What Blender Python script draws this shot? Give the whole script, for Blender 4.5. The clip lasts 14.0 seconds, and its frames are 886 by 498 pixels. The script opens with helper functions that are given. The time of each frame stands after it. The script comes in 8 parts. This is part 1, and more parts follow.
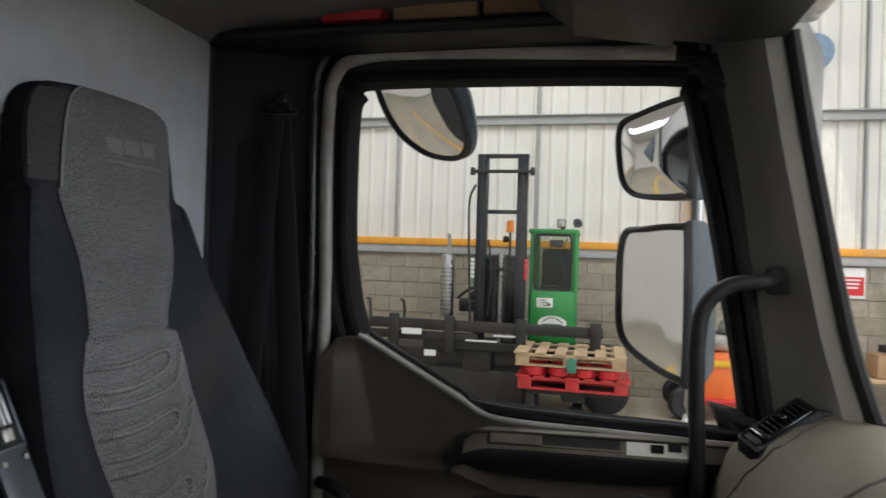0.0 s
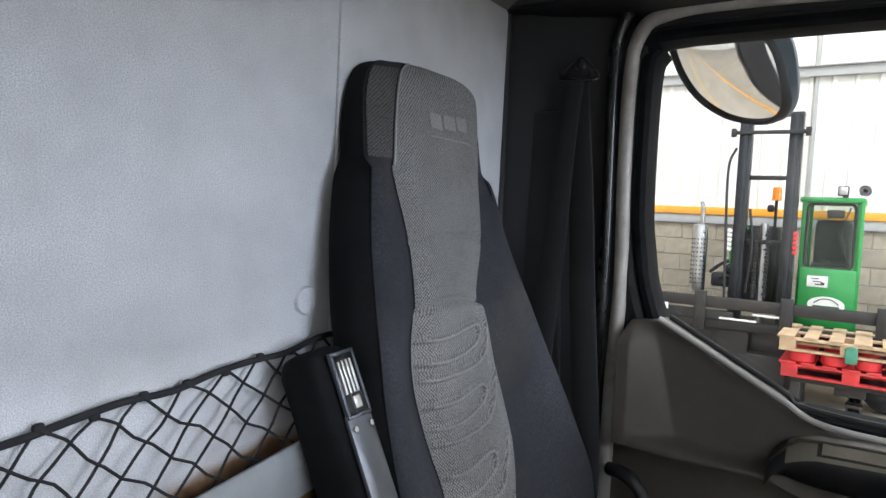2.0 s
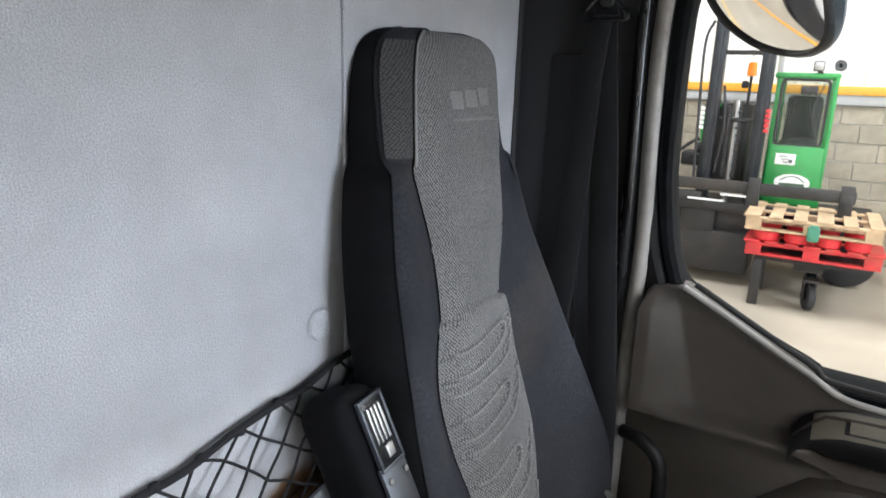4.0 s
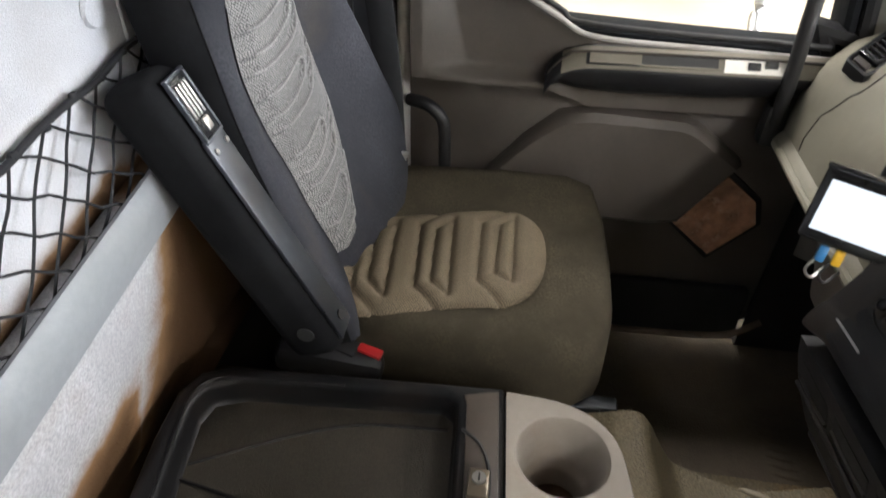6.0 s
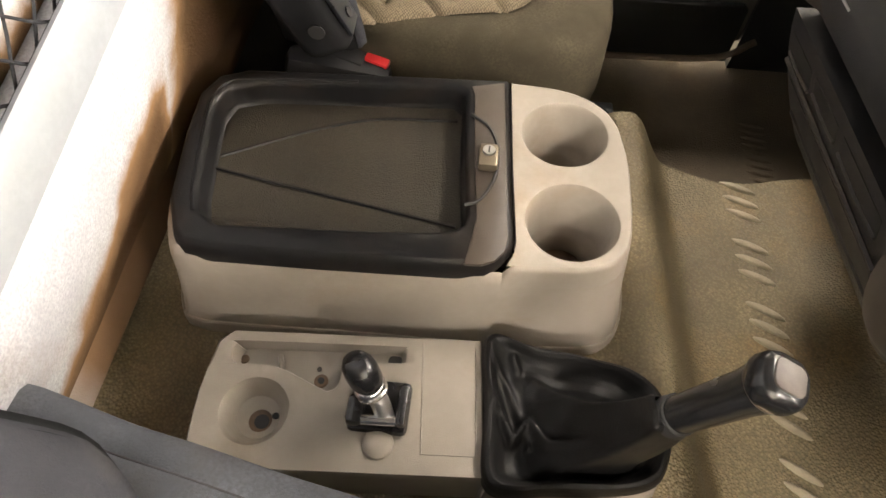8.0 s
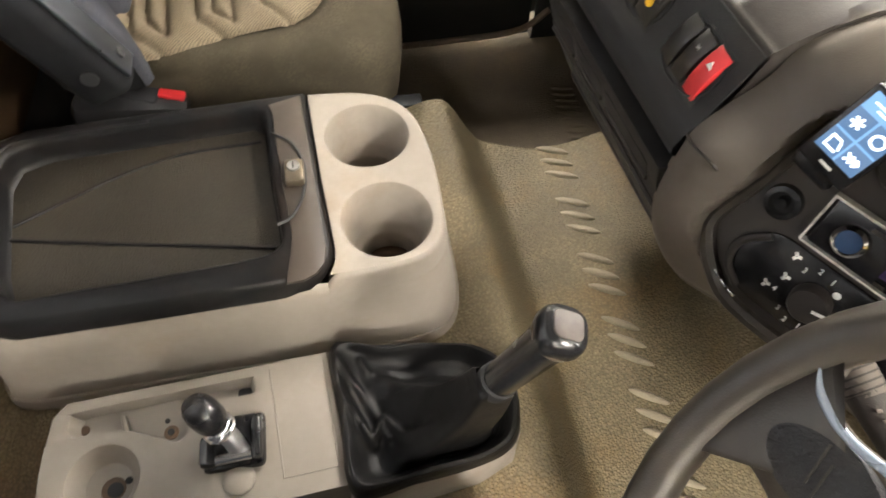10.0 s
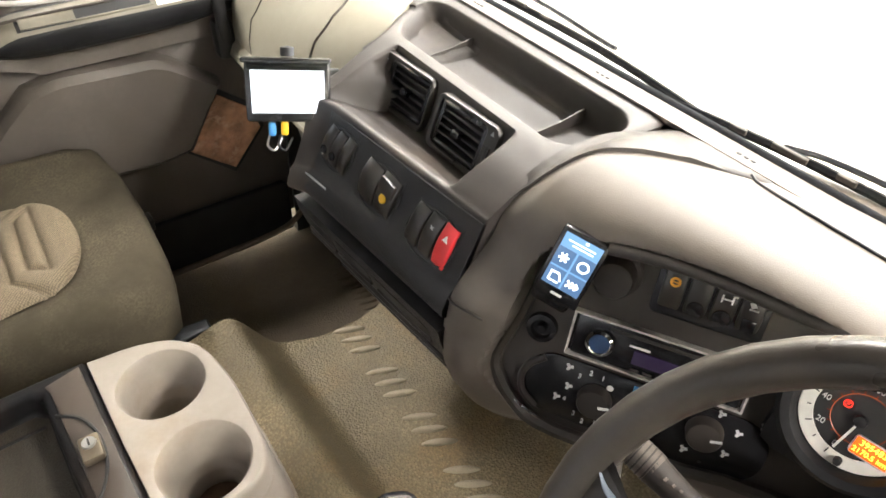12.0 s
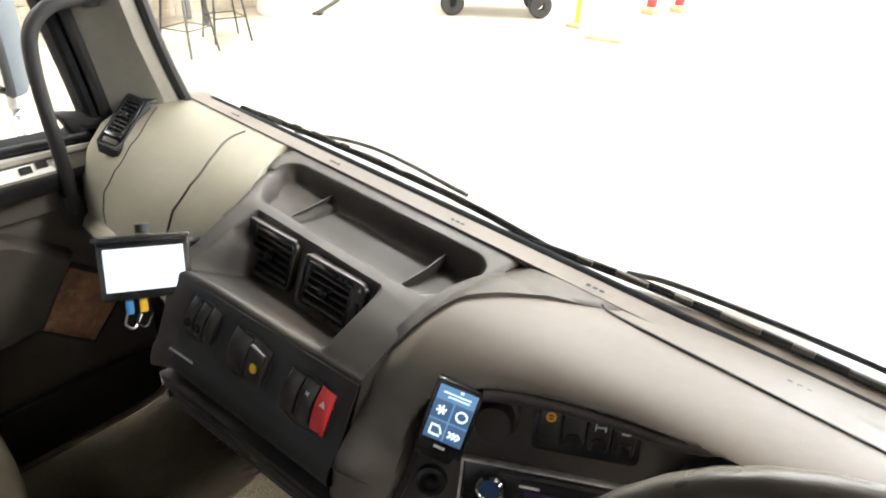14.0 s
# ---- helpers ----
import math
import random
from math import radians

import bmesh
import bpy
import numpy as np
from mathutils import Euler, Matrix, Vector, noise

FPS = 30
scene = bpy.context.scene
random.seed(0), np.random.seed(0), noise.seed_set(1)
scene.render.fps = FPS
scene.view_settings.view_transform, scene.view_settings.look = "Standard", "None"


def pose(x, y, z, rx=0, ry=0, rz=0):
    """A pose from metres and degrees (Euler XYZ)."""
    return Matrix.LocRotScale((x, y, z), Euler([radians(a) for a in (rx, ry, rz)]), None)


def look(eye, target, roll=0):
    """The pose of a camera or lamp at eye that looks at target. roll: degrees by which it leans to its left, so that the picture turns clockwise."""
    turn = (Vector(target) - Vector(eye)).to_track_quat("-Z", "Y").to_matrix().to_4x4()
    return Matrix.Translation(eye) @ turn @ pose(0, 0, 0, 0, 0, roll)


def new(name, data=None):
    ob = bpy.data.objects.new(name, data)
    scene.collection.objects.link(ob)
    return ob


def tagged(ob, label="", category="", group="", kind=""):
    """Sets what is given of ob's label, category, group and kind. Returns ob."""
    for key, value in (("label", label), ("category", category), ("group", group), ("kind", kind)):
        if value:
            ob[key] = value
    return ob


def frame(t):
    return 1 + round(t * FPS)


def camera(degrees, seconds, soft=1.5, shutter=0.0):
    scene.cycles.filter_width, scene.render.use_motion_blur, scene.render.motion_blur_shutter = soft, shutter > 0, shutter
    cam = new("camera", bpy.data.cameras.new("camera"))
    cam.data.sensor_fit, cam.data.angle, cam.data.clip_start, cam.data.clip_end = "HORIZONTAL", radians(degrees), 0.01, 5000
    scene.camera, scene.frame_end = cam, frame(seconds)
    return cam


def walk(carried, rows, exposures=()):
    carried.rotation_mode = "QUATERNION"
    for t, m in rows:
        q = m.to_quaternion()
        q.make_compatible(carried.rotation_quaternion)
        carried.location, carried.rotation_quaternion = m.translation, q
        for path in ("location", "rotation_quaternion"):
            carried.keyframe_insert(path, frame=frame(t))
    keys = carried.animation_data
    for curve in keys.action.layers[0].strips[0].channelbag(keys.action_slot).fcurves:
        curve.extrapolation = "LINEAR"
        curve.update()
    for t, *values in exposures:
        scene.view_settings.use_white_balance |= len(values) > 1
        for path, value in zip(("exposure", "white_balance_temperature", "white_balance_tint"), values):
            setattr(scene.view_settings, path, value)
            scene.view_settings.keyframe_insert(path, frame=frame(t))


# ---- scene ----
cam = camera(68.0, 14.0, shutter=0.3)
PATH = [
    (0, (0.701, -0.204, 1.902), (0.247, 1.743, 1.92), 1.8),
    (0.5, (0.656, -0.207, 1.914), (-0.039, 1.668, 1.881), 2.4),
    (0.8, (0.639, -0.235, 1.907), (-0.211, 1.576, 1.871), 1.8),
    (1, (0.629, -0.239, 1.916), (-0.307, 1.528, 1.857), 2.5),
    (1.5, (0.604, -0.229, 1.927), (-0.457, 1.465, 1.844), 2.4),
    (2, (0.575, -0.19, 1.914), (-0.516, 1.483, 1.799), 2.8),
    (2.2, (0.586, -0.18, 1.931), (-0.513, 1.485, 1.802), 2.9),
    (4.3, (0.432, -0.123, 2.058), (-0.431, 1.567, 1.427), 2.4),
    (4.5, (0.438, -0.128, 2.057), (-0.332, 1.57, 1.332), 2.3),
    (5, (0.435, -0.145, 2.058), (-0.098, 1.548, 1.136), 2.5),
    (5.5, (0.435, -0.174, 2.037), (0.106, 1.487, 0.971), 2.1),
    (6, (0.437, -0.214, 2.015), (0.234, 1.358, 0.795), 1.8),
    (6.5, (0.412, -0.26, 1.991), (0.267, 1.194, 0.625), 1.6),
    (7, (0.412, -0.302, 1.983), (0.276, 0.997, 0.469), 1.3),
    (7.5, (0.415, -0.328, 1.976), (0.295, 0.841, 0.358), 1.0),
    (7.7, (0.418, -0.334, 1.975), (0.306, 0.786, 0.322), 1.0),
    (9.8, (0.503, -0.335, 1.983), (0.666, 0.732, 0.3), 3.2),
    (10, (0.505, -0.338, 1.994), (0.735, 0.746, 0.329), 3.0),
    (10.5, (0.516, -0.347, 2.009), (0.953, 0.776, 0.412), 3.1),
    (11, (0.515, -0.354, 2.031), (1.143, 0.802, 0.524), 3.3),
    (11.5, (0.522, -0.353, 2.057), (1.272, 0.835, 0.633), 2.3),
    (12, (0.52, -0.355, 2.063), (1.384, 0.863, 0.733), 2.3),
    (12.5, (0.517, -0.356, 2.068), (1.471, 0.869, 0.808), 2.3),
    (13, (0.519, -0.356, 2.069), (1.556, 0.867, 0.875), 2.2),
    (13.5, (0.523, -0.357, 2.075), (1.658, 0.848, 0.952), 2.4),
    (14, (0.539, -0.355, 2.097), (1.803, 0.818, 1.083), 2.5),
]
EXPOSURES = [(0.0, -1.10, 6000, 11), (0.5, -0.80, 5950, 11), (1.5, -0.13, 5750, 12), (2.2, -0.02, 5800, 12), (4.4, 0.20, 5900, 12), (5.5, 0.50, 6000, 12), (6.5, 1.36, 6650, 14), (7.5, 1.88, 7300, 15), (9.8, 2.2, 6850, 12), (10.5, 2.20, 6600, 12), (11.0, 2.14, 6500, 13), (12.0, 2.15, 6550, 12), (12.5, 1.95, 6450, 12), (13.2, 1.55, 6400, 11), (14.0, 1.2, 6350, 10)]
walk(cam, [(t, look(eye, target, roll)) for t, eye, target, roll in PATH], EXPOSURES)


# ---- light: a hall with roof lights and an unseen loading door added ahead of the lorry ----
world = bpy.data.worlds.new("hall_world")
scene.world = world
world.use_nodes = True
world.node_tree.nodes["Background"].inputs[0].default_value = (0.75, 0.85, 1.0, 1)
world.node_tree.nodes["Background"].inputs[1].default_value = 0.25


def area_lamp(name, eye, target, w, h, watts, colour):
    data = bpy.data.lights.new(name, "AREA")
    data.shape, data.size, data.size_y, data.energy, data.color = "RECTANGLE", w, h, watts, colour
    ob = new(name, data)
    ob.matrix_world = look(eye, target)
    return ob


for lamp_x, near_watts, far_watts in ((-7.0, 300, 480), (-1.0, 600, 480), (5.0, 600, 480), (11.0, 750, 1050)):
    for lamp_y, watts in ((-7.0, near_watts), (5.0, far_watts)):
        area_lamp("roof_light", (lamp_x, lamp_y, 7.4), (lamp_x, lamp_y, 0), 1.2, 4.5, watts, (1.0, 0.97, 0.92))
# front light added in an unseen door opening to brighten the cab
area_lamp("unseen_door_fill_light", (15.6, -1.5, 4.0), (0, -0.5, 1.4), 6.0, 6.0, 1500, (0.92, 0.97, 1.0))


# ---- materials ----
def material(name, colour, rough=0.6, metal=0.0, vary=0.12, scale=8.0, bump=0.15, bump_scale=300.0, coat=0.0, stain=None, stain_amount=0.35,
             stain_scale=3.0, voronoi=False, each=0.0, spec=0.5, speck=0.35, speck_scale=14.0, pebble=0.0):
    """A principled material with two scales of variation, a fine relief and, if asked, stains of another colour."""
    m = bpy.data.materials.new(name)
    m.use_nodes = True
    nt = m.node_tree
    nodes, links = nt.nodes, nt.links
    b = nodes["Principled BSDF"]
    b.inputs["Metallic"].default_value = metal
    b.inputs["Coat Weight"].default_value = coat
    b.inputs["Specular IOR Level"].default_value = spec
    co = nodes.new("ShaderNodeTexCoord").outputs["Object"]

    def tex(s, detail, rough_=0.6):
        n = nodes.new("ShaderNodeTexNoise")
        n.inputs["Scale"].default_value, n.inputs["Detail"].default_value, n.inputs["Roughness"].default_value = s, detail, rough_
        links.new(co, n.inputs["Vector"])
        return n.outputs["Fac"]

    def ramp(fac, lo, hi, c0, c1):
        r = nodes.new("ShaderNodeMapRange")
        r.inputs["From Min"].default_value, r.inputs["From Max"].default_value = lo, hi
        r.inputs["To Min"].default_value, r.inputs["To Max"].default_value = c0, c1
        links.new(fac, r.inputs["Value"])
        return r.outputs["Result"]

    def mix(fac, a, c, mode="MIX"):
        n = nodes.new("ShaderNodeMix")
        n.data_type, n.blend_type = "RGBA", mode
        for sock, v in ((n.inputs[0], fac), (n.inputs[6], a), (n.inputs[7], c)):
            if hasattr(v, "is_linked"):
                links.new(v, sock)
            else:
                sock.default_value = v if isinstance(v, float) else (*v, 1)
        return n.outputs[2]

    big, fine = tex(scale, 4), tex(scale * speck_scale, 3)
    dark = tuple(c * (1 - 2.2 * vary) for c in colour)
    light = tuple(min(1, c * (1 + 1.6 * vary)) for c in colour)
    col = mix(ramp(big, 0.3, 0.7, 0, 1), dark, light)
    col = mix(ramp(fine, 0.35, 0.65, 0, min(1.0, speck)), col, tuple(c * (0.8 - 0.2 * max(0, speck - 0.35)) for c in colour))
    if stain:
        col = mix(ramp(tex(stain_scale, 5, 0.65), 0.52, 0.72, 0, stain_amount), col, stain)
    if each:
        info = nodes.new("ShaderNodeObjectInfo")
        col = mix(ramp(info.outputs["Random"], 0, 1, 0, each), col, tuple(c * 0.45 for c in colour))
    links.new(col, b.inputs["Base Color"])
    links.new(ramp(big, 0.3, 0.7, max(0.02, rough - 0.1), min(1, rough + 0.1)), b.inputs["Roughness"])
    if bump:
        if voronoi:
            n = nodes.new("ShaderNodeTexVoronoi")
            n.inputs["Scale"].default_value = bump_scale
            links.new(co, n.inputs["Vector"])
            h = n.outputs["Distance"]
        else:
            h = tex(bump_scale, 3)
        bp = nodes.new("ShaderNodeBump")
        bp.inputs["Strength"].default_value, bp.inputs["Distance"].default_value = bump, 0.002
        if pebble:
            # raised pebbles with a darker colour in the grain between them
            bp.invert = True
            links.new(mix(ramp(h, 0.30, 0.62, 0, pebble), col, tuple(c * 0.3 for c in colour)), b.inputs["Base Color"])
        links.new(h, bp.inputs["Height"])
        links.new(bp.outputs["Normal"], b.inputs["Normal"])
    return m


def weave_material(name, colour, other, size=260.0, flat=(0, 1, 1)):
    """Woven cloth: crossed fine ribs in two tones."""
    m = material(name, colour, 0.92, vary=0.15, scale=5, bump=0, spec=0.2)
    nt = m.node_tree
    b = nt.nodes["Principled BSDF"]
    co = nt.nodes.new("ShaderNodeTexCoord").outputs["Object"]
    ch = nt.nodes.new("ShaderNodeTexVoronoi")
    ch.inputs["Scale"].default_value, ch.inputs["Randomness"].default_value = size, 0.25
    mp = nt.nodes.new("ShaderNodeMapping")
    mp.inputs["Scale"].default_value = flat
    mp.inputs["Rotation"].default_value = (radians(45), 0, 0) if flat[0] == 0 else (0, 0, radians(45))
    nt.links.new(co, mp.inputs["Vector"])
    nt.links.new(mp.outputs[0], ch.inputs["Vector"])
    old = b.inputs["Base Color"].links[0].from_socket
    mx = nt.nodes.new("ShaderNodeMix")
    mx.data_type = "RGBA"
    mr = nt.nodes.new("ShaderNodeMapRange")
    mr.inputs["From Min"].default_value, mr.inputs["From Max"].default_value, mr.inputs["To Max"].default_value = 0.2, 0.55, 1.0
    nt.links.new(ch.outputs["Distance"], mr.inputs["Value"])
    nt.links.new(mr.outputs["Result"], mx.inputs[0])
    nt.links.new(old, mx.inputs[6])
    mx.inputs[7].default_value = (*other, 1)
    nt.links.new(mx.outputs[2], b.inputs["Base Color"])
    bp = nt.nodes.new("ShaderNodeBump")
    bp.invert = True
    bp.inputs["Strength"].default_value, bp.inputs["Distance"].default_value = 0.3, 0.0008
    nt.links.new(ch.outputs["Distance"], bp.inputs["Height"])
    nt.links.new(bp.outputs["Normal"], b.inputs["Normal"])
    return m


def glow(name, colour, strength):
    m = bpy.data.materials.new(name)
    m.use_nodes = True
    b = m.node_tree.nodes["Principled BSDF"]
    b.inputs["Base Color"].default_value = (0.02, 0.02, 0.02, 1)
    b.inputs["Emission Color"].default_value = (*colour, 1)
    b.inputs["Emission Strength"].default_value = strength
    b.inputs["Roughness"].default_value = 0.25
    return m


def clear_glass(name, tint=(1, 1, 1)):
    """A thin pane: mostly clear, with a weak mirror image."""
    m = bpy.data.materials.new(name)
    m.use_nodes = True
    nt = m.node_tree
    nt.nodes.clear()
    out = nt.nodes.new("ShaderNodeOutputMaterial")
    a, g, mx, fr, pw, mr = (nt.nodes.new(k) for k in ("ShaderNodeBsdfTransparent", "ShaderNodeBsdfGlossy", "ShaderNodeMixShader", "ShaderNodeLayerWeight", "ShaderNodeMath", "ShaderNodeMapRange"))
    a.inputs[0].default_value = (*tint, 1)
    g.inputs["Roughness"].default_value = 0.02
    fr.inputs["Blend"].default_value = 0.5
    pw.operation = "POWER"
    pw.inputs[1].default_value = 5.0
    mr.inputs["To Min"].default_value, mr.inputs["To Max"].default_value = 0.015, 0.6
    nt.links.new(fr.outputs["Facing"], pw.inputs[0])
    nt.links.new(pw.outputs[0], mr.inputs["Value"])
    nt.links.new(mr.outputs["Result"], mx.inputs[0])
    nt.links.new(a.outputs[0], mx.inputs[1])
    nt.links.new(g.outputs[0], mx.inputs[2])
    nt.links.new(mx.outputs[0], out.inputs[0])
    return m


FELT = material("grey_felt", (0.755, 0.762, 0.80), 0.97, vary=0.07, scale=11, speck=1.2, speck_scale=70.0, bump=1.0, bump_scale=600, stain=(0.40, 0.35, 0.30), stain_amount=0.35, stain_scale=2.2, spec=0.15)
FELT_STAINED_SHADED = material("stained_shaded_felt", (0.47, 0.475, 0.50), 0.97, vary=0.10, scale=8, speck=0.9, speck_scale=34.0, bump=0.7, bump_scale=260, stain=(0.22, 0.14, 0.08), stain_amount=0.45, stain_scale=4.5, spec=0.15)
STRIP_GREY = material("grey_strip_vinyl", (0.42, 0.43, 0.44), 0.6, vary=0.06, bump=0.1)
HEADLINER = material("headliner_cloth", (0.20, 0.19, 0.19), 0.95, vary=0.08, bump=0.3)
BLACK_TRIM = material("black_trim_plastic", (0.0125, 0.0125, 0.014), 0.5, spec=0.35, vary=0.15, bump=0.35, bump_scale=700)
DARK_CLOTH = material("dark_pillar_cloth", (0.021, 0.021, 0.024), 0.9, vary=0.15, bump=0.3, bump_scale=600)
DOOR_GREY = material("door_grey_plastic", (0.078, 0.066, 0.056), 0.45, vary=0.10, bump=0.35, bump_scale=800, voronoi=True, stain=(0.07, 0.054, 0.036), stain_amount=0.35)
BEIGE = material("beige_grey_plastic", (0.122, 0.104, 0.088), 0.52, spec=0.35, vary=0.10, scale=5, bump=0.10, bump_scale=900, voronoi=True, stain=(0.095, 0.07, 0.048), stain_amount=0.45, stain_scale=5)
CREAM = material("cream_dash_plastic", (0.245, 0.226, 0.172), 0.52, spec=0.35, vary=0.06, scale=4, bump=0.25, bump_scale=900, voronoi=True, stain=(0.18, 0.15, 0.10), stain_amount=0.35, stain_scale=6)
CHARCOAL = material("charcoal_dash_plastic", (0.034, 0.029, 0.026), 0.5, spec=0.32, vary=0.16, scale=7, bump=0.15, bump_scale=900, voronoi=True, stain=(0.095, 0.072, 0.050), stain_amount=0.4, stain_scale=5)
CONSOLE_DARK = material("dark_console_lid", (0.0095, 0.0092, 0.0098), 0.42, spec=0.22, vary=0.12, scale=9, bump=0.10, bump_scale=500, voronoi=True, stain=(0.040, 0.029, 0.021), stain_amount=0.4, stain_scale=6)
TRAY_FLOOR = material("grained_tray_floor", (0.044, 0.037, 0.027), 0.5, spec=0.35, vary=0.16, scale=7, bump=0.4, bump_scale=520, voronoi=True, pebble=0.4, stain=(0.036, 0.026, 0.018), stain_amount=0.5, stain_scale=5)
EDGE = material("satin_painted_edge", (0.44, 0.42, 0.40), 0.4, vary=0.10, scale=12, bump=0.05, stain=(0.15, 0.11, 0.08), stain_amount=0.5, stain_scale=9)
LEDGE_GREY = material("ledge_grey_plastic", (0.155, 0.140, 0.108), 0.45, vary=0.08, bump=0.15, bump_scale=800, voronoi=True, stain=(0.10, 0.08, 0.05), stain_amount=0.4)
GASKET = material("dull_rubber_gasket", (0.010, 0.011, 0.013), 0.9, spec=0.12, vary=0.3, scale=30, bump=0.6, bump_scale=300)
PILLAR_GREY = material("padded_pillar_plastic", (0.24, 0.228, 0.205), 0.36, spec=0.45, vary=0.08, scale=5, bump=0.10, bump_scale=900, voronoi=True)
WALL_STRIP = material("grey_wall_vinyl", (0.235, 0.25, 0.268), 0.55, vary=0.06, bump=0.1, stain=(0.16, 0.13, 0.10), stain_amount=0.3)
# lighter copy of the seat-side suede, with window light put into its colour
BOLSTER_LIT = material("lit_bolster_suede", (0.088, 0.095, 0.110), 0.95, speck=0.9, speck_scale=30.0, vary=0.16, scale=9, bump=0.4, bump_scale=500, stain=(0.065, 0.06, 0.058), stain_amount=0.6, stain_scale=7, spec=0.15)
CONSOLE = material("console_grey_plastic", (0.285, 0.250, 0.213), 0.42, vary=0.10, scale=6, bump=0.15, bump_scale=900, voronoi=True, stain=(0.20, 0.140, 0.090), stain_amount=0.55, stain_scale=6)
SEAT_SIDE = material("seat_side_suede", (0.043, 0.044, 0.052), 0.95, speck=0.9, speck_scale=30.0, vary=0.2, scale=9, bump=0.3, bump_scale=600, stain=(0.075, 0.064, 0.050), stain_amount=0.5, stain_scale=4, spec=0.15)
SEAT_BLACK = material("black_seat_cloth", (0.011, 0.011, 0.012), 0.95, vary=0.25, scale=14, bump=0.3, bump_scale=700, spec=0.12)
SEAT_WEAVE = weave_material("seat_centre_weave", (0.29, 0.285, 0.28), (0.080, 0.079, 0.079), 300.0)
HEAD_WEAVE = weave_material("headrest_edge_weave", (0.120, 0.117, 0.116), (0.045, 0.044, 0.044), 350.0)
WEAVE_PALE = weave_material("seat_emboss", (0.31, 0.305, 0.30), (0.18, 0.177, 0.173), 240.0)
PAD_WEAVE = weave_material("cushion_weave", (0.235, 0.190, 0.130), (0.120, 0.096, 0.066), 320.0, (1, 1, 0))
SUEDE = material("cushion_suede", (0.072, 0.061, 0.042), 0.97, speck=0.9, speck_scale=30.0, vary=0.22, scale=9, bump=0.4, bump_scale=500, stain=(0.075, 0.062, 0.042), stain_amount=0.5, stain_scale=6, spec=0.12)
TREAD = material("tread_rubber", (0.36, 0.31, 0.22), 0.7, vary=0.12, scale=20, bump=0.5, bump_scale=260, voronoi=True)
CONSOLE_MID = material("worn_lid_plastic", (0.060, 0.046, 0.036), 0.42, vary=0.12, scale=9, bump=0.2, bump_scale=800, voronoi=True, stain=(0.042, 0.028, 0.018), stain_amount=0.55, stain_scale=8)
INSERT = material("scratched_insert", (0.06, 0.050, 0.045), 0.5, vary=0.25, scale=40, bump=0.1, spec=0.25)
BRASS = material("worn_brass", (0.12, 0.09, 0.06), 0.4, metal=0.5, vary=0.2, bump=0)
SILL = material("worn_sill", (0.13, 0.09, 0.06), 0.6, vary=0.2, scale=15, bump=0.2)
ROCKER = material("rocker_plastic", (0.022, 0.019, 0.016), 0.36, vary=0.2, scale=30, bump=0.1, stain=(0.06, 0.045, 0.03), stain_amount=0.4, stain_scale=25)
POD_DARK = material("pod_dark_plastic", (0.0385, 0.0322, 0.0273), 0.42, spec=0.5, vary=0.18, scale=12, bump=0.2, bump_scale=900, voronoi=True, stain=(0.05, 0.036, 0.025), stain_amount=0.5, stain_scale=10)
FASCIA = material("switch_fascia_plastic", (0.017, 0.017, 0.019), 0.48, spec=0.35, vary=0.15, scale=9, bump=0.3, bump_scale=900, voronoi=True, stain=(0.04, 0.031, 0.024), stain_amount=0.4, stain_scale=12)
SLEEVE = material("worn_sleeve_metal", (0.62, 0.60, 0.56), 0.4, metal=0.35, vary=0.25, scale=60, bump=0.1)
PLATE = material("satin_steel_plate", (0.115, 0.125, 0.145), 0.36, metal=0.85, vary=0.15, bump=0.05, stain=(0.10, 0.09, 0.08), stain_amount=0.3)
SILVER_RING = material("dial_silver", (0.80, 0.78, 0.72), 0.5, vary=0.06, bump=0)
DIRT = material("cup_dirt", (0.13, 0.078, 0.045), 0.6, vary=0.3, scale=30, bump=0.3)
PIPING = material("seat_piping", (0.30, 0.30, 0.30), 0.8, bump=0.2)
MAT_RUBBER = material("floor_mat_rubber", (0.245, 0.197, 0.116), 0.55, vary=0.26, speck=0.9, speck_scale=40.0, scale=5, bump=0.9, bump_scale=260, voronoi=True, pebble=0.42, stain=(0.25, 0.150, 0.048), stain_amount=0.75, stain_scale=3.4)
MAT_DARK = material("footwell_mat", (0.120, 0.096, 0.066), 0.85, vary=0.2, scale=6, bump=0.6, bump_scale=260, voronoi=True, stain=(0.14, 0.10, 0.05), stain_amount=0.5, stain_scale=3)
RUBBER = material("black_rubber", (0.018, 0.018, 0.019), 0.6, vary=0.15, bump=0.1)
GLOSS_BLACK = material("gloss_black_plastic", (0.013, 0.013, 0.014), 0.22, vary=0.1, bump=0)
LEATHER = material("black_leatherette", (0.007, 0.0068, 0.0068), 0.45, spec=0.24, vary=0.2, bump=0.2, bump_scale=600, voronoi=True)
WHEEL_SKIN = material("steering_wheel_skin", (0.036, 0.030, 0.0245), 0.34, spec=0.4, vary=0.18, scale=10, bump=0.05, bump_scale=700, voronoi=True, stain=(0.12, 0.09, 0.06), stain_amount=0.4, stain_scale=9)
CORD = material("black_elastic_cord", (0.012, 0.012, 0.014), 0.85, bump=0.2)
CHROME = material("chrome", (0.75, 0.76, 0.78), 0.16, metal=1.0, vary=0.05, bump=0)
STEEL = material("brushed_steel", (0.50, 0.50, 0.50), 0.35, metal=1.0, vary=0.1, bump=0.05)
DARK_STEEL = material("dark_painted_steel", (0.026, 0.029, 0.034), 0.38, metal=0.4, vary=0.15, bump=0.05, stain=(0.12, 0.09, 0.07), stain_amount=0.2)
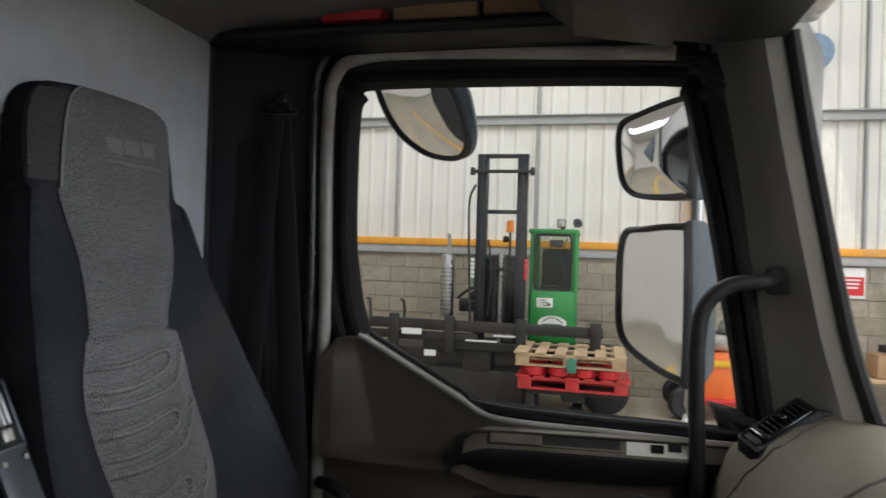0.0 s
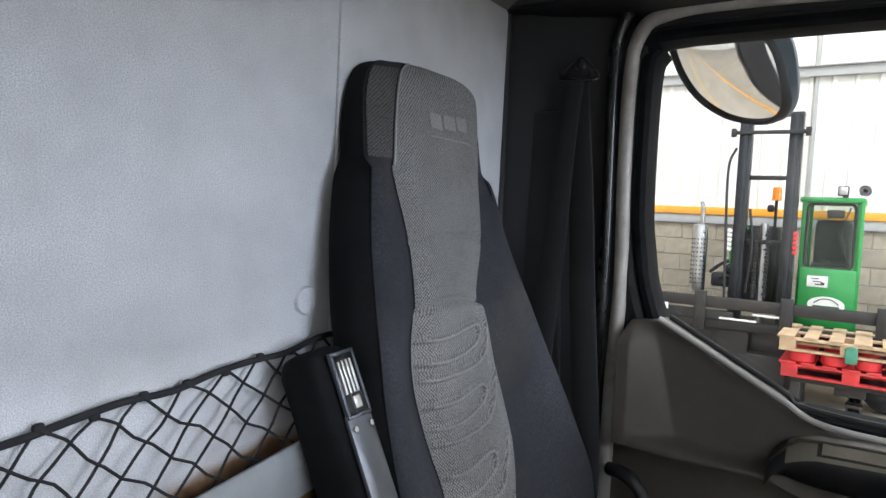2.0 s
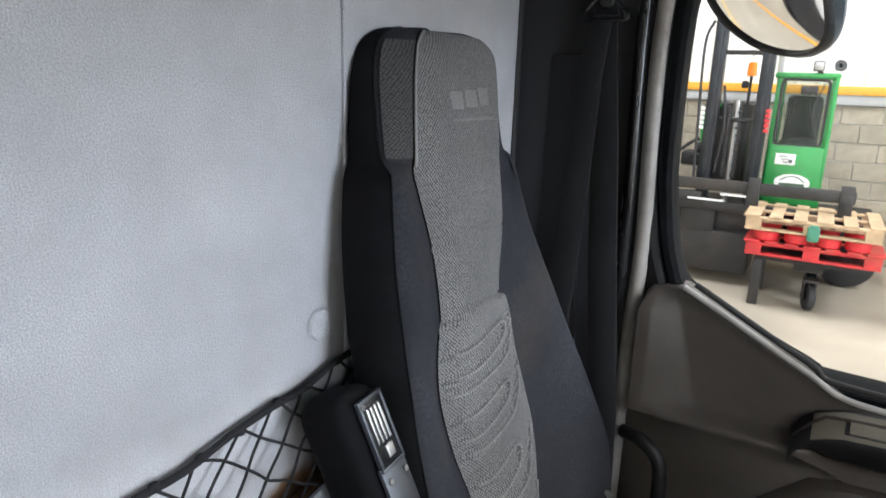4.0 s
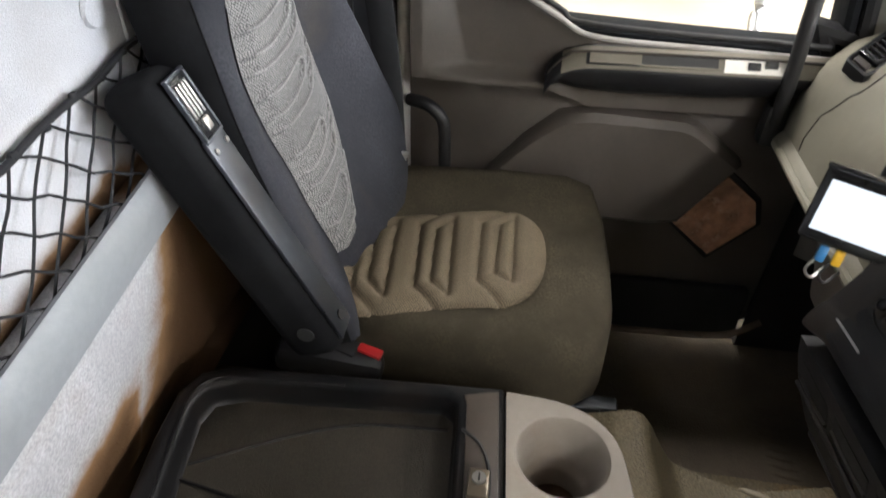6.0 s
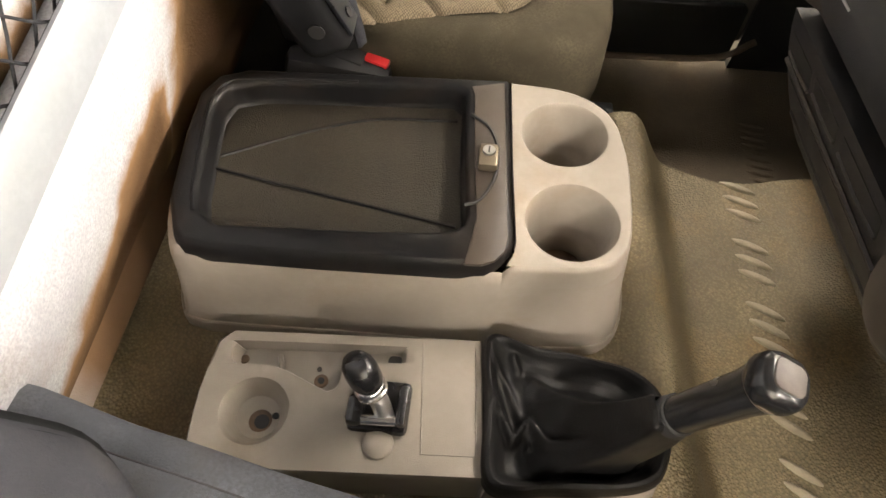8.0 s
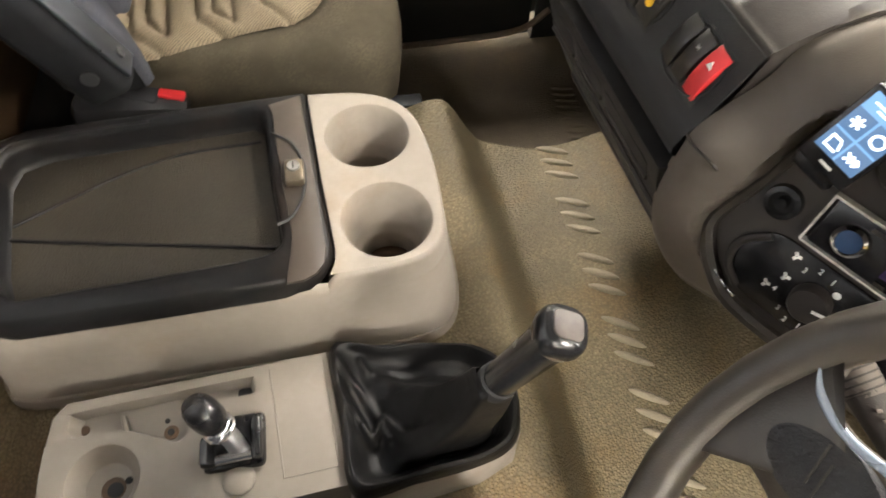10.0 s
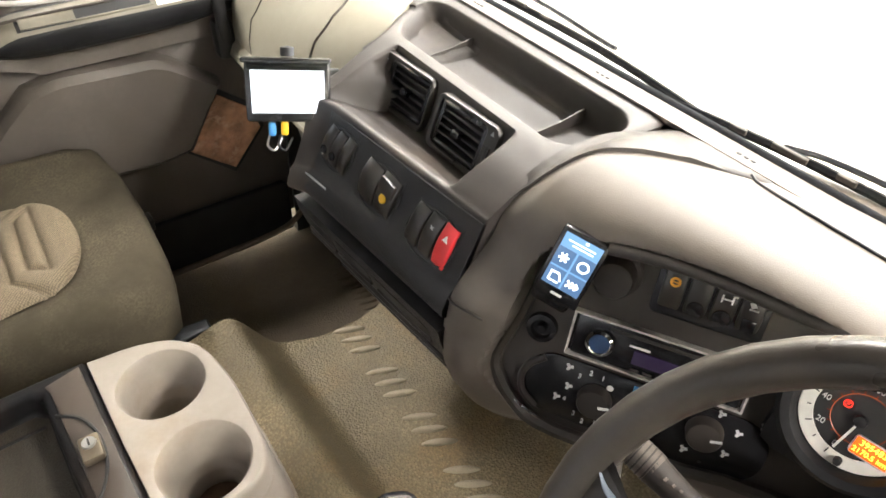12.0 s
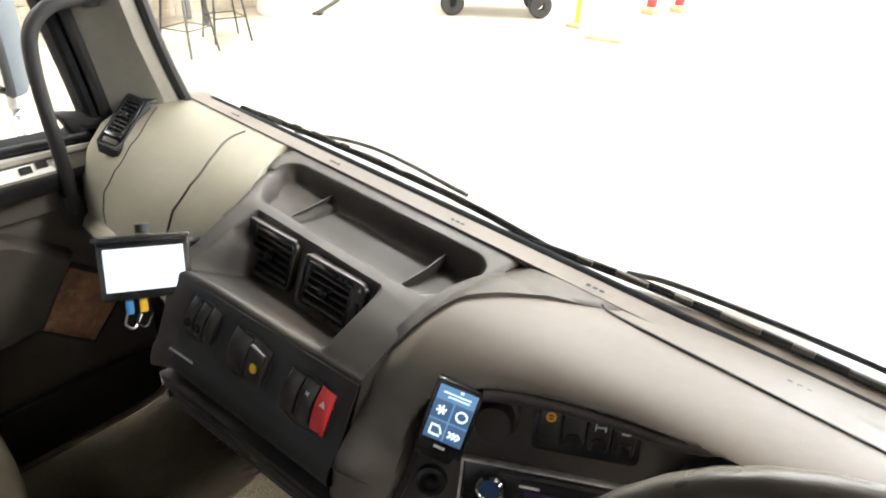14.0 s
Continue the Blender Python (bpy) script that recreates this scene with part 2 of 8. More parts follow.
FORK_STEEL = material("grey_black_machine_steel", (0.019, 0.018, 0.018), 0.5, vary=0.25, bump=0.1, stain=(0.08, 0.055, 0.035), stain_amount=0.35)
GREEN = material("green_machine_paint", (0.025, 0.26, 0.055), 0.4, vary=0.08, bump=0.03, stain=(0.06, 0.15, 0.05), stain_amount=0.3)
ORANGE = material("orange_machine_paint", (0.80, 0.17, 0.03), 0.45, vary=0.08, bump=0.03)
ORANGE_TRIM = material("orange_trim_paint", (0.80, 0.36, 0.03), 0.5, vary=0.05, bump=0)
RED_PLASTIC = material("red_plastic", (0.62, 0.03, 0.035), 0.4, vary=0.06, bump=0.05)
RED_PALLET = material("red_painted_wood", (0.50, 0.03, 0.03), 0.7, vary=0.2, bump=0.3, bump_scale=80, stain=(0.30, 0.14, 0.08), stain_amount=0.5)
WOOD = material("pallet_softwood", (0.52, 0.37, 0.22), 0.8, vary=0.18, scale=10, bump=0.4, bump_scale=90, each=0.3)
YELLOW = material("yellow_plastic", (0.80, 0.47, 0.02), 0.45, vary=0.05, bump=0)
BLUE = material("blue_plastic", (0.03, 0.18, 0.42), 0.45, vary=0.05, bump=0)
WHITE = material("white_paint", (0.78, 0.78, 0.76), 0.6, vary=0.04, bump=0)
LABEL_WHITE = material("printed_white", (0.75, 0.75, 0.73), 0.6, vary=0.03, bump=0)
INK = material("printed_black", (0.02, 0.02, 0.02), 0.6, vary=0.0, bump=0)
CLADDING = material("cream_cladding", (0.77, 0.75, 0.69), 0.5, vary=0.04, scale=1.5, bump=0)
BLOCK = material("concrete_block", (0.36, 0.315, 0.24), 0.9, vary=0.14, scale=12, bump=0.6, bump_scale=90, each=0.4)
MORTAR = material("mortar", (0.50, 0.47, 0.42), 0.95, vary=0.1, scale=20, bump=0.5, bump_scale=120)
GREY_RAIL = material("grey_rail_paint", (0.40, 0.40, 0.39), 0.55, vary=0.06, bump=0)
CONCRETE = material("hall_floor_concrete", (0.37, 0.325, 0.255), 0.5, vary=0.12, scale=0.9, bump=0.05, bump_scale=40, stain=(0.26, 0.23, 0.19), stain_amount=0.5, stain_scale=0.8)
ROOF = material("hall_roof_sheet", (0.60, 0.60, 0.58), 0.6, vary=0.05, bump=0)
PAPER = material("brown_paper", (0.42, 0.22, 0.13), 0.85, vary=0.25, scale=30, bump=0.3, bump_scale=120, stain=(0.62, 0.42, 0.30), stain_amount=0.8, stain_scale=40)
CARDBOARD = material("cardboard", (0.42, 0.27, 0.15), 0.85, vary=0.08, bump=0.1)
TRUCK_PAINT = material("white_lorry_paint", (0.72, 0.73, 0.74), 0.3, vary=0.03, bump=0, coat=0.4)
MIRROR_SHELL = material("mirror_shell_grey", (0.10, 0.125, 0.15), 0.45, vary=0.1, bump=0.2, bump_scale=600)
GLASS = clear_glass("clear_glass", (0.97, 0.98, 0.98))
DARK_GLASS = clear_glass("tinted_cab_glass", (0.72, 0.78, 0.74))
MIRROR = material("mirror_silver", (0.90, 0.91, 0.92), 0.02, metal=1.0, vary=0, bump=0)
SCREEN_WHITE = glow("lit_white_screen", (0.84, 0.93, 1.0), 0.62)
SCREEN_BLUE = glow("lit_blue_screen", (0.15, 0.32, 0.56), 0.42)
SCREEN_LINE = glow("lit_icon", (0.70, 0.85, 1.0), 0.75)
SCREEN_DARK = glow("lit_dark_blue", (0.08, 0.17, 0.32), 0.34)
RADIO_VIOLET = glow("violet_display", (0.10, 0.03, 0.22), 0.028)
DIGIT_ORANGE = glow("orange_display", (1.0, 0.10, 0.005), 0.55)
DIM_ORANGE = glow("dim_orange_print", (1.0, 0.16, 0.02), 0.12)
LOCK_METAL = material("brassy_lock", (0.20, 0.165, 0.12), 0.38, metal=0.7, vary=0.15, bump=0)
SATIN = material("satin_blade", (0.30, 0.35, 0.43), 0.30, metal=0.4, vary=0.05, bump=0)
DIGIT_YELLOW = glow("yellow_digits", (1.0, 0.62, 0.05), 1.2)
LAMP_RED = glow("red_tell_tale", (1.0, 0.03, 0.015), 0.8)
BEACON = material("amber_lens", (0.85, 0.25, 0.02), 0.25, vary=0.05, bump=0)


def brown_shade(m, edges):
    """Brown shade put into a lining's colour: each edge is (y factor, z factor, offset, reach), shaded where the sum is
    above nought; pairs multiply.
    """
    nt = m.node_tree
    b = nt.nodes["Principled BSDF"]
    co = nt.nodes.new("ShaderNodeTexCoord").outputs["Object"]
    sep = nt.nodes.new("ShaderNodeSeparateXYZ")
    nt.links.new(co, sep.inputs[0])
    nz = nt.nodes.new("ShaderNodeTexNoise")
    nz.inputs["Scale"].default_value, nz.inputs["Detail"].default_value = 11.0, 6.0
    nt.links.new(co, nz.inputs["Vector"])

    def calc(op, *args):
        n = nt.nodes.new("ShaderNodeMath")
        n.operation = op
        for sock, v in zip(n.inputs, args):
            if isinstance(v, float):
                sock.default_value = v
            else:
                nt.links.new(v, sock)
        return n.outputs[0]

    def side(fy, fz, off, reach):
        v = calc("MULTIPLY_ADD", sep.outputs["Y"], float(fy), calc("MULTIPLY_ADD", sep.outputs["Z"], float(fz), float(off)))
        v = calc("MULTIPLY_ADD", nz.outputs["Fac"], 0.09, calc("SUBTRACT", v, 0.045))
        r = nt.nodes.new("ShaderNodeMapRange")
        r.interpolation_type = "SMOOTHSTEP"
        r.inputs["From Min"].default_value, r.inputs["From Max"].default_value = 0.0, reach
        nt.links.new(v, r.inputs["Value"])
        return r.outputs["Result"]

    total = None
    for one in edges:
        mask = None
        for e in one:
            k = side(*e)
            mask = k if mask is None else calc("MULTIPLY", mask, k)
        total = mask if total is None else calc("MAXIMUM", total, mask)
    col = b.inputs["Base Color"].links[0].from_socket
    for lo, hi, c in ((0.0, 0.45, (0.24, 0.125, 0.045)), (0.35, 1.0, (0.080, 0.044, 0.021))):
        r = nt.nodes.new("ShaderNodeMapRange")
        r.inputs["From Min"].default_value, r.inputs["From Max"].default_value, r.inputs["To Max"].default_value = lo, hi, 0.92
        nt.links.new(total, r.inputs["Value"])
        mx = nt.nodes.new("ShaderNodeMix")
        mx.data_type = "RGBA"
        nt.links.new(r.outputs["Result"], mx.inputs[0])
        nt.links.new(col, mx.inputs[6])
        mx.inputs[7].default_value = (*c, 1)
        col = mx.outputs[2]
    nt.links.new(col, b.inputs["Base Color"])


# shade by the console, behind the seat and in the net pocket, painted brown
brown_shade(FELT_STAINED_SHADED, [[(0.40, -1.0, 1.392, 0.085), (-1.0, 0.0, 0.240, 0.05), (1.0, 0.0, 0.36, 0.2)], [(1.0, -0.38, 0.300, 0.085)]])
brown_shade(FELT, [[(0.15, -1.0, 1.600, 0.05), (1.0, 0.0, 0.30, 0.5)]])


# ---- mesh helpers ----
def join(*meshes):
    out = meshes[0]
    for other in meshes[1:]:
        tmp = bpy.data.meshes.new("tmp")
        other.to_mesh(tmp)
        other.free()
        out.from_mesh(tmp)
        bpy.data.meshes.remove(tmp)
    return out


def moved(bm, m):
    bmesh.ops.transform(bm, matrix=m, verts=bm.verts)
    return bm


def box(c, s, bev=0.0, rot=(0, 0, 0), seg=2):
    bm = bmesh.new()
    bmesh.ops.create_cube(bm, size=1.0)
    bmesh.ops.scale(bm, vec=s, verts=bm.verts)
    if bev:
        bmesh.ops.bevel(bm, geom=bm.edges[:], offset=min(bev, 0.49 * min(s)), segments=seg, profile=0.5, affect="EDGES")
    return moved(bm, pose(*c, *rot))


def loft(rings, closed=True, caps=True):
    """A skin through rings of equally many points."""
    bm = bmesh.new()
    vs = [[bm.verts.new(p) for p in ring] for ring in rings]
    n = len(vs[0])
    for a, b in zip(vs, vs[1:]):
        for i in range(n if closed else n - 1):
            j = (i + 1) % n
            bm.faces.new((a[i], a[j], b[j], b[i]))
    if caps and closed:
        bm.faces.new(vs[0][::-1])
        bm.faces.new(vs[-1])
    bmesh.ops.recalc_face_normals(bm, faces=bm.faces)
    return bm


def spun(profile, m=None, n=32):
    """A turned body from (radius, height) pairs round z."""
    rings = [[(max(r, 1e-4) * math.cos(2 * math.pi * k / n), max(r, 1e-4) * math.sin(2 * math.pi * k / n), h) for k in range(n)] for r, h in profile]
    bm = loft(rings, caps=min(profile[0][0], profile[-1][0]) < 0.002)
    return moved(bm, m) if m else bm


def prism(poly, plane, lo, hi, bev=0.0, seg=2):
    """A polygon in a plane ("xy", "xz" or "yz"), drawn out from lo to hi along the third axis."""
    def at(u, v, w):
        return {"xy": (u, v, w), "xz": (u, w, v), "yz": (w, u, v)}[plane]
    bm = loft([[at(u, v, w) for u, v in poly] for w in (lo, hi)])
    if bev:
        bmesh.ops.bevel(bm, geom=bm.edges[:], offset=bev, segments=seg, profile=0.5, affect="EDGES", clamp_overlap=True)
    return bm


def rounded(w, h, r, n=5, cx=0.0, cy=0.0):
    """The outline of a rectangle with round corners."""
    pts = []
    for sx, sy, a0 in ((1, 1, 0), (-1, 1, 90), (-1, -1, 180), (1, -1, 270)):
        for k in range(n + 1):
            a = radians(a0 + 90 * k / n)
            pts.append((cx + sx * (w / 2 - r) + r * math.cos(a), cy + sy * (h / 2 - r) + r * math.sin(a)))
    return pts


def smooth_line(points, steps=6):
    """Points along a Catmull-Rom curve."""
    p = [Vector(q) for q in points]
    p = [2 * p[0] - p[1]] + p + [2 * p[-1] - p[-2]]
    out = []
    for i in range(1, len(p) - 2):
        for k in range(steps):
            t = k / steps
            a, b, c, d = p[i - 1:i + 3]
            out.append(0.5 * (2 * b + (c - a) * t + (2 * a - 5 * b + 4 * c - d) * t * t + (3 * b - a - 3 * c + d) * t ** 3))
    return out + [p[-2]]


def tube(points, r, n=8, steps=6, curve=True, ring=False):
    """A rod of radius r (or a list of radii) along points."""
    pts = smooth_line(points, steps) if curve and len(points) > 2 else [Vector(q) for q in points]
    rings = []
    up = Vector((0.13, 0.21, 0.97))
    for i, p in enumerate(pts):
        if ring:
            d = pts[(i + 1) % len(pts)] - pts[i - 1]
        else:
            d = pts[min(i + 1, len(pts) - 1)] - pts[max(i - 1, 0)]
        d.normalize()
        side = d.cross(up)
        if side.length < 0.1:
            side = d.cross(Vector((1, 0, 0)))
        side.normalize()
        up2 = side.cross(d)
        rr = r if not isinstance(r, (list, tuple)) else r[0] + (r[-1] - r[0]) * i / (len(pts) - 1)
        rings.append([p + rr * (math.cos(2 * math.pi * k / n) * side + math.sin(2 * math.pi * k / n) * up2) for k in range(n)])
    if ring:
        rings.append(rings[0])
    bm = loft(rings, caps=not ring)
    if ring:
        bmesh.ops.remove_doubles(bm, verts=bm.verts, dist=1e-6)
    return bm


def finish(name, bm, mat_, angle=38):
    me = bpy.data.meshes.new(name)
    bm.to_mesh(me)
    bm.free()
    me.polygons.foreach_set("use_smooth", [True] * len(me.polygons))
    me.set_sharp_from_angle(angle=radians(angle))
    me.materials.append(mat_)
    return me


def part(name, bm, mat_, parent=None, label="", angle=38):
    """One mesh object under a thing or under a part; the mesh is in world places."""
    ob = new(name, finish(name, bm, mat_, angle))
    if parent:
        ob.parent = parent
        ob.matrix_parent_inverse = Matrix.Translation(-Vector(parent.get("base", (0, 0, 0))))
    return tagged(ob, label)


def thing(name, at, label, category, group="", kind=""):
    """An empty at a thing's base, to carry its parts."""
    ob = new(name)
    ob.empty_display_size = 0.05
    ob.location = at
    ob["base"] = tuple(float(c) for c in at)
    return tagged(ob, label, category, group, kind)


def solid(name, bm, mat_, label, category="", group="", kind="", angle=38):
    """A thing or a piece of the setting that is one mesh."""
    return tagged(new(name, finish(name, bm, mat_, angle)), label, category, group, kind)


def words(name, text, size, m, mat_, parent, depth=0.0005):
    """Lettering as a flat mesh, its middle at the pose m."""
    cu = bpy.data.curves.new(name, "FONT")
    cu.body, cu.size, cu.align_x, cu.align_y, cu.extrude = text, size, "CENTER", "CENTER", depth
    tmp = bpy.data.objects.new("tmp", cu)
    me = bpy.data.meshes.new_from_object(tmp)
    bpy.data.objects.remove(tmp)
    me.name = name
    me.transform(m)
    me.materials.clear()
    me.materials.append(mat_)
    ob = new(name, me)
    ob.parent = parent
    ob.matrix_parent_inverse = Matrix.Translation(-Vector(parent.get("base", (0, 0, 0))))
    return ob


# ---- the hall: floor, walls, roof ----
WALL_Y = 9.4
solid("floor", box((1, -0.3, -0.1), (30, 19.4, 0.2)), CONCRETE, "worn polished concrete hall floor with dusty patches", "floor", kind="structure")
solid("ceiling", box((1, -0.3, 7.75), (30, 19.8, 0.3)), ROOF, "pale sheet-metal hall roof", "ceiling", kind="structure")
solid("wall_south", box((1, -10.1, 3.8), (30, 0.2, 7.6)), CLADDING, "pale cladding wall", "wall", kind="structure")
solid("wall_west", box((-14.1, -0.3, 3.8), (0.2, 19.4, 7.6)), CLADDING, "pale cladding wall", "wall", kind="structure")
east = join(box((16.1, 5.7, 3.8), (0.2, 7.4, 7.6)), box((16.1, -7.5, 3.8), (0.2, 5, 7.6)), box((16.1, -1.5, 6.4), (0.2, 7.0, 2.4)))
solid("wall_east", east, CLADDING, "pale cladding wall with an added opening for an unseen loading door", "wall", kind="structure")

wall = thing("wall_north", (0, WALL_Y, 0), "hall wall of grey blocks below and cream ribbed cladding above", "wall", kind="structure")
part("mortar_backing", box((1, WALL_Y + 0.112, 0.96), (30, 0.2, 1.92)), MORTAR, wall)
rib = []
for i in range(-52, 66):
    x0 = i * 0.25
    rib += [(x0, WALL_Y), (x0 + 0.02, WALL_Y - 0.022), (x0 + 0.055, WALL_Y - 0.022), (x0 + 0.075, WALL_Y), (x0 + 0.15, WALL_Y - 0.003)]
clad = loft([[(x, y, z) for x, y in rib] for z in (2.149, 7.6)], closed=False)
part("cladding", clad, CLADDING, wall, "cream ribbed metal cladding")
part("cladding_core", box((1, WALL_Y + 0.11, 4.9), (30, 0.2, 5.5)), CLADDING, wall)
part("orange_band", box((1, WALL_Y - 0.03, 2.097), (30, 0.10, 0.104), 0.008), ORANGE_TRIM, wall, "orange painted capping band")
part("grey_band", box((1, WALL_Y - 0.015, 1.985), (30, 0.08, 0.118), 0.006), GREY_RAIL, wall, "grey flashing under the band")
part("girt_rail", join(box((1, WALL_Y - 0.06, 3.89), (30, 0.07, 0.12), 0.006), box((1, WALL_Y - 0.085, 3.955), (30, 0.12, 0.015))), GREY_RAIL, wall, "grey steel rail along the cladding")
for x in (-6.6, -4.44, -2.28, -0.15, 4.1, 6.2):
    part("cladding_joint", box((x, WALL_Y - 0.03, 4.7), (0.035, 0.05, 5.1), 0.004), GREY_RAIL, wall)
part("column", join(box((1.97, WALL_Y - 0.16, 4.85), (0.135, 0.02, 5.4)), box((1.97, WALL_Y - 0.04, 4.85), (0.02, 0.22, 5.4))), ORANGE_TRIM, wall, "orange steel column")
block_mesh = finish("block", box((0, 0, 0), (0.44, 0.10, 0.215), 0.006, seg=1), BLOCK)
for row in range(9):
    for k in range(-9, 16):
        ob = new("block", block_mesh)
        ob.location = (k * 0.45 + (0.225 if row % 2 else 0) - 0.1, WALL_Y + 0.046 + 0.004 * math.sin(7.1 * k + 3 * row), 1.81 - row * 0.225)
        if row == 8:
            ob.location.z = 0.105
            ob.scale.z = 0.9
        ob.parent = wall
        ob.matrix_parent_inverse = Matrix.Translation((0, -WALL_Y, 0))
sign = thing("round_sign", (3.45, WALL_Y - 0.05, 4.76), "round blue mandatory sign on the cladding", "sign")
part("disc", spun([(0.001, 0), (0.24, 0), (0.245, 0.006), (0.24, 0.012), (0.001, 0.012)], pose(3.45, WALL_Y - 0.03, 4.76, 90)), material("sign_blue", (0.20, 0.29, 0.42), 0.5, bump=0), sign)
part("symbol", join(box((3.45, WALL_Y - 0.046, 4.77), (0.18, 0.004, 0.05), 0, (0, 20, 0)), box((3.47, WALL_Y - 0.046, 4.70), (0.16, 0.004, 0.035), 0, (0, -25, 0))), INK, sign)
notice = thing("notice_board", (3.95, WALL_Y - 0.02, 1.69), "red and white warning notice on the block wall", "sign")
part("panel", box((3.93, WALL_Y - 0.012, 1.70), (0.40, 0.012, 0.40), 0.003), LABEL_WHITE, notice)
part("red_field", box((3.95, WALL_Y - 0.021, 1.66), (0.32, 0.006, 0.24)), RED_PLASTIC, notice)
part("text_bar", join(*[box((3.96, WALL_Y - 0.026, 1.74 - 0.05 * i), (0.22 - 0.03 * i, 0.004, 0.022)) for i in range(3)]), LABEL_WHITE, notice)


# ---- things on the hall floor beyond the passenger window ----
def castor(at, r, parent):
    x, y, z = at
    c = part("castor", join(box((x, y, z + 2.1 * r), (0.14, 0.14, 0.03), 0.004), box((x - 0.05, y, z + 1.45 * r), (0.012, 1.1 * r, 1.3 * r), 0.003), box((x + 0.05, y, z + 1.45 * r), (0.012, 1.1 * r, 1.3 * r), 0.003)), FORK_STEEL, parent)
    part("wheel", spun([(0.3 * r, -0.035), (0.85 * r, -0.038), (r, -0.025), (r, 0.025), (0.85 * r, 0.038), (0.3 * r, 0.035)], pose(x, y + 0.02, z + r, 0, 90, 15)), RUBBER, c)


FY = 7.6
fork = thing("forklift", (0, FY, 0), "green side-loading forklift with a tall black mast parked by the wall", "forklift")
for x, nm in ((-0.645, "mast_rail"), (-0.165, "mast_rail")):
    part(nm, join(box((x, FY, 1.72), (0.125, 0.13, 2.8), 0.006), box((x, FY - 0.075, 1.72), (0.055, 0.02, 2.8), 0.003), box((x, FY + 0.09, 1.60), (0.10, 0.05, 2.5), 0.004)), DARK_STEEL, fork, "dark grey steel mast rail")
part("mast_head", join(box((-0.405, FY, 3.105), (0.61, 0.14, 0.035), 0.004), box((-0.405, FY - 0.09, 2.912), (0.75, 0.03, 0.04), 0.004), box((-0.76, FY - 0.09, 2.912), (0.05, 0.06, 0.09), 0.004), box((-0.05, FY - 0.09, 2.912), (0.05, 0.06, 0.09), 0.004)), FORK_STEEL, fork)
for z in (2.44, 1.75):
    part("mast_crossbar", box((-0.405, FY + 0.03, z), (0.42, 0.05, 0.047), 0.004), FORK_STEEL, fork)
for x in (-0.47, -0.36):
    part("lift_chain", join(*[box((x, FY - 0.02, 1.15 + 0.04 * i), (0.045 if i % 2 else 0.03, 0.03, 0.034), 0.004, seg=1) for i in range(19)]), FORK_STEEL, fork)
part("lift_ram", tube([(-0.41, FY + 0.06, 0.8), (-0.41, FY + 0.06, 1.95)], 0.04, 14, curve=False), STEEL, fork)
for a in (((-0.72, FY - 0.1, 2.75), (-0.79, FY - 0.1, 2.5), (-0.76, FY - 0.1, 1.6), (-0.74, FY - 0.1, 1.1)), ((-0.55, FY - 0.06, 2.1), (-0.50, FY - 0.1, 1.7), (-0.54, FY - 0.08, 1.2))):
    part("hydraulic_hose", tube(a, 0.014, 8), RUBBER, fork)
for x in (-0.73, -0.095):
    part("warning_stripe", join(*[box((x, FY - 0.088, 1.66 + 0.05 * i), (0.045, 0.006, 0.035), 0, (0, 20, 0)) for i in range(5)]), LABEL_WHITE if x < -0.5 else RED_PLASTIC, fork)
# cab
cabin = part("cab_shell", join(box((0.20, FY + 0.62, 1.15), (0.56, 0.95, 0.66), 0.03), box((-0.05, FY + 0.18, 1.85), (0.05, 0.05, 0.75), 0.01), box((0.455, FY + 0.18, 1.85), (0.055, 0.06, 0.75), 0.012),
                               box((0.20, FY + 0.60, 2.225), (0.60, 0.95, 0.06), 0.025), box((0.455, FY + 1.02, 1.85), (0.055, 0.06, 0.75), 0.012), box((-0.05, FY + 1.02, 1.85), (0.05, 0.05, 0.75), 0.01)), GREEN, fork, "green painted cab")
part("door_panel", join(box((0.21, FY + 0.13, 1.20), (0.53, 0.03, 0.62), 0.012), box((0.475, FY + 0.13, 1.55), (0.035, 0.03, 1.32), 0.006)), GREEN, cabin)
part("window_seal", tube([(x, FY + 0.150, z) for x, z in rounded(0.43, 0.67, 0.05, 4, 0.20, 1.85)], 0.016, 6, curve=False, ring=True), RUBBER, cabin)
part("cab_window", prism(rounded(0.41, 0.65, 0.04, 4, 0.20, 1.85), "xz", FY + 0.138, FY + 0.147), DARK_GLASS, cabin).visible_shadow = False
part("cab_seat", join(box((0.2, FY + 0.85, 1.75), (0.36, 0.12, 0.55), 0.05), box((0.2, FY + 0.62, 1.5), (0.36, 0.4, 0.12), 0.04)), RUBBER, cabin)
part("cab_mirror", box((0.24, FY + 0.10, 2.08), (0.16, 0.03, 0.09), 0.015), RUBBER, cabin)
part("wiper", join(tube([(0.37, FY + 0.11, 2.15), (0.30, FY + 0.11, 1.9), (0.35, FY + 0.11, 1.72)], 0.008, 6), tube([(0.28, FY + 0.115, 1.88), (0.37, FY + 0.115, 1.58)], 0.007, 6)), RUBBER, cabin)
plate = part("label_plate", box((0.12, FY + 0.110, 1.37), (0.19, 0.006, 0.115), 0.002), LABEL_WHITE, cabin, "white printed plate")
part("text_bar", join(*[box((0.10 + 0.02 * i, FY + 0.105, 1.40 - 0.03 * i), (0.08, 0.003, 0.010)) for i in range(3)], box((0.17, FY + 0.105, 1.35), (0.035, 0.003, 0.03))), INK, plate)
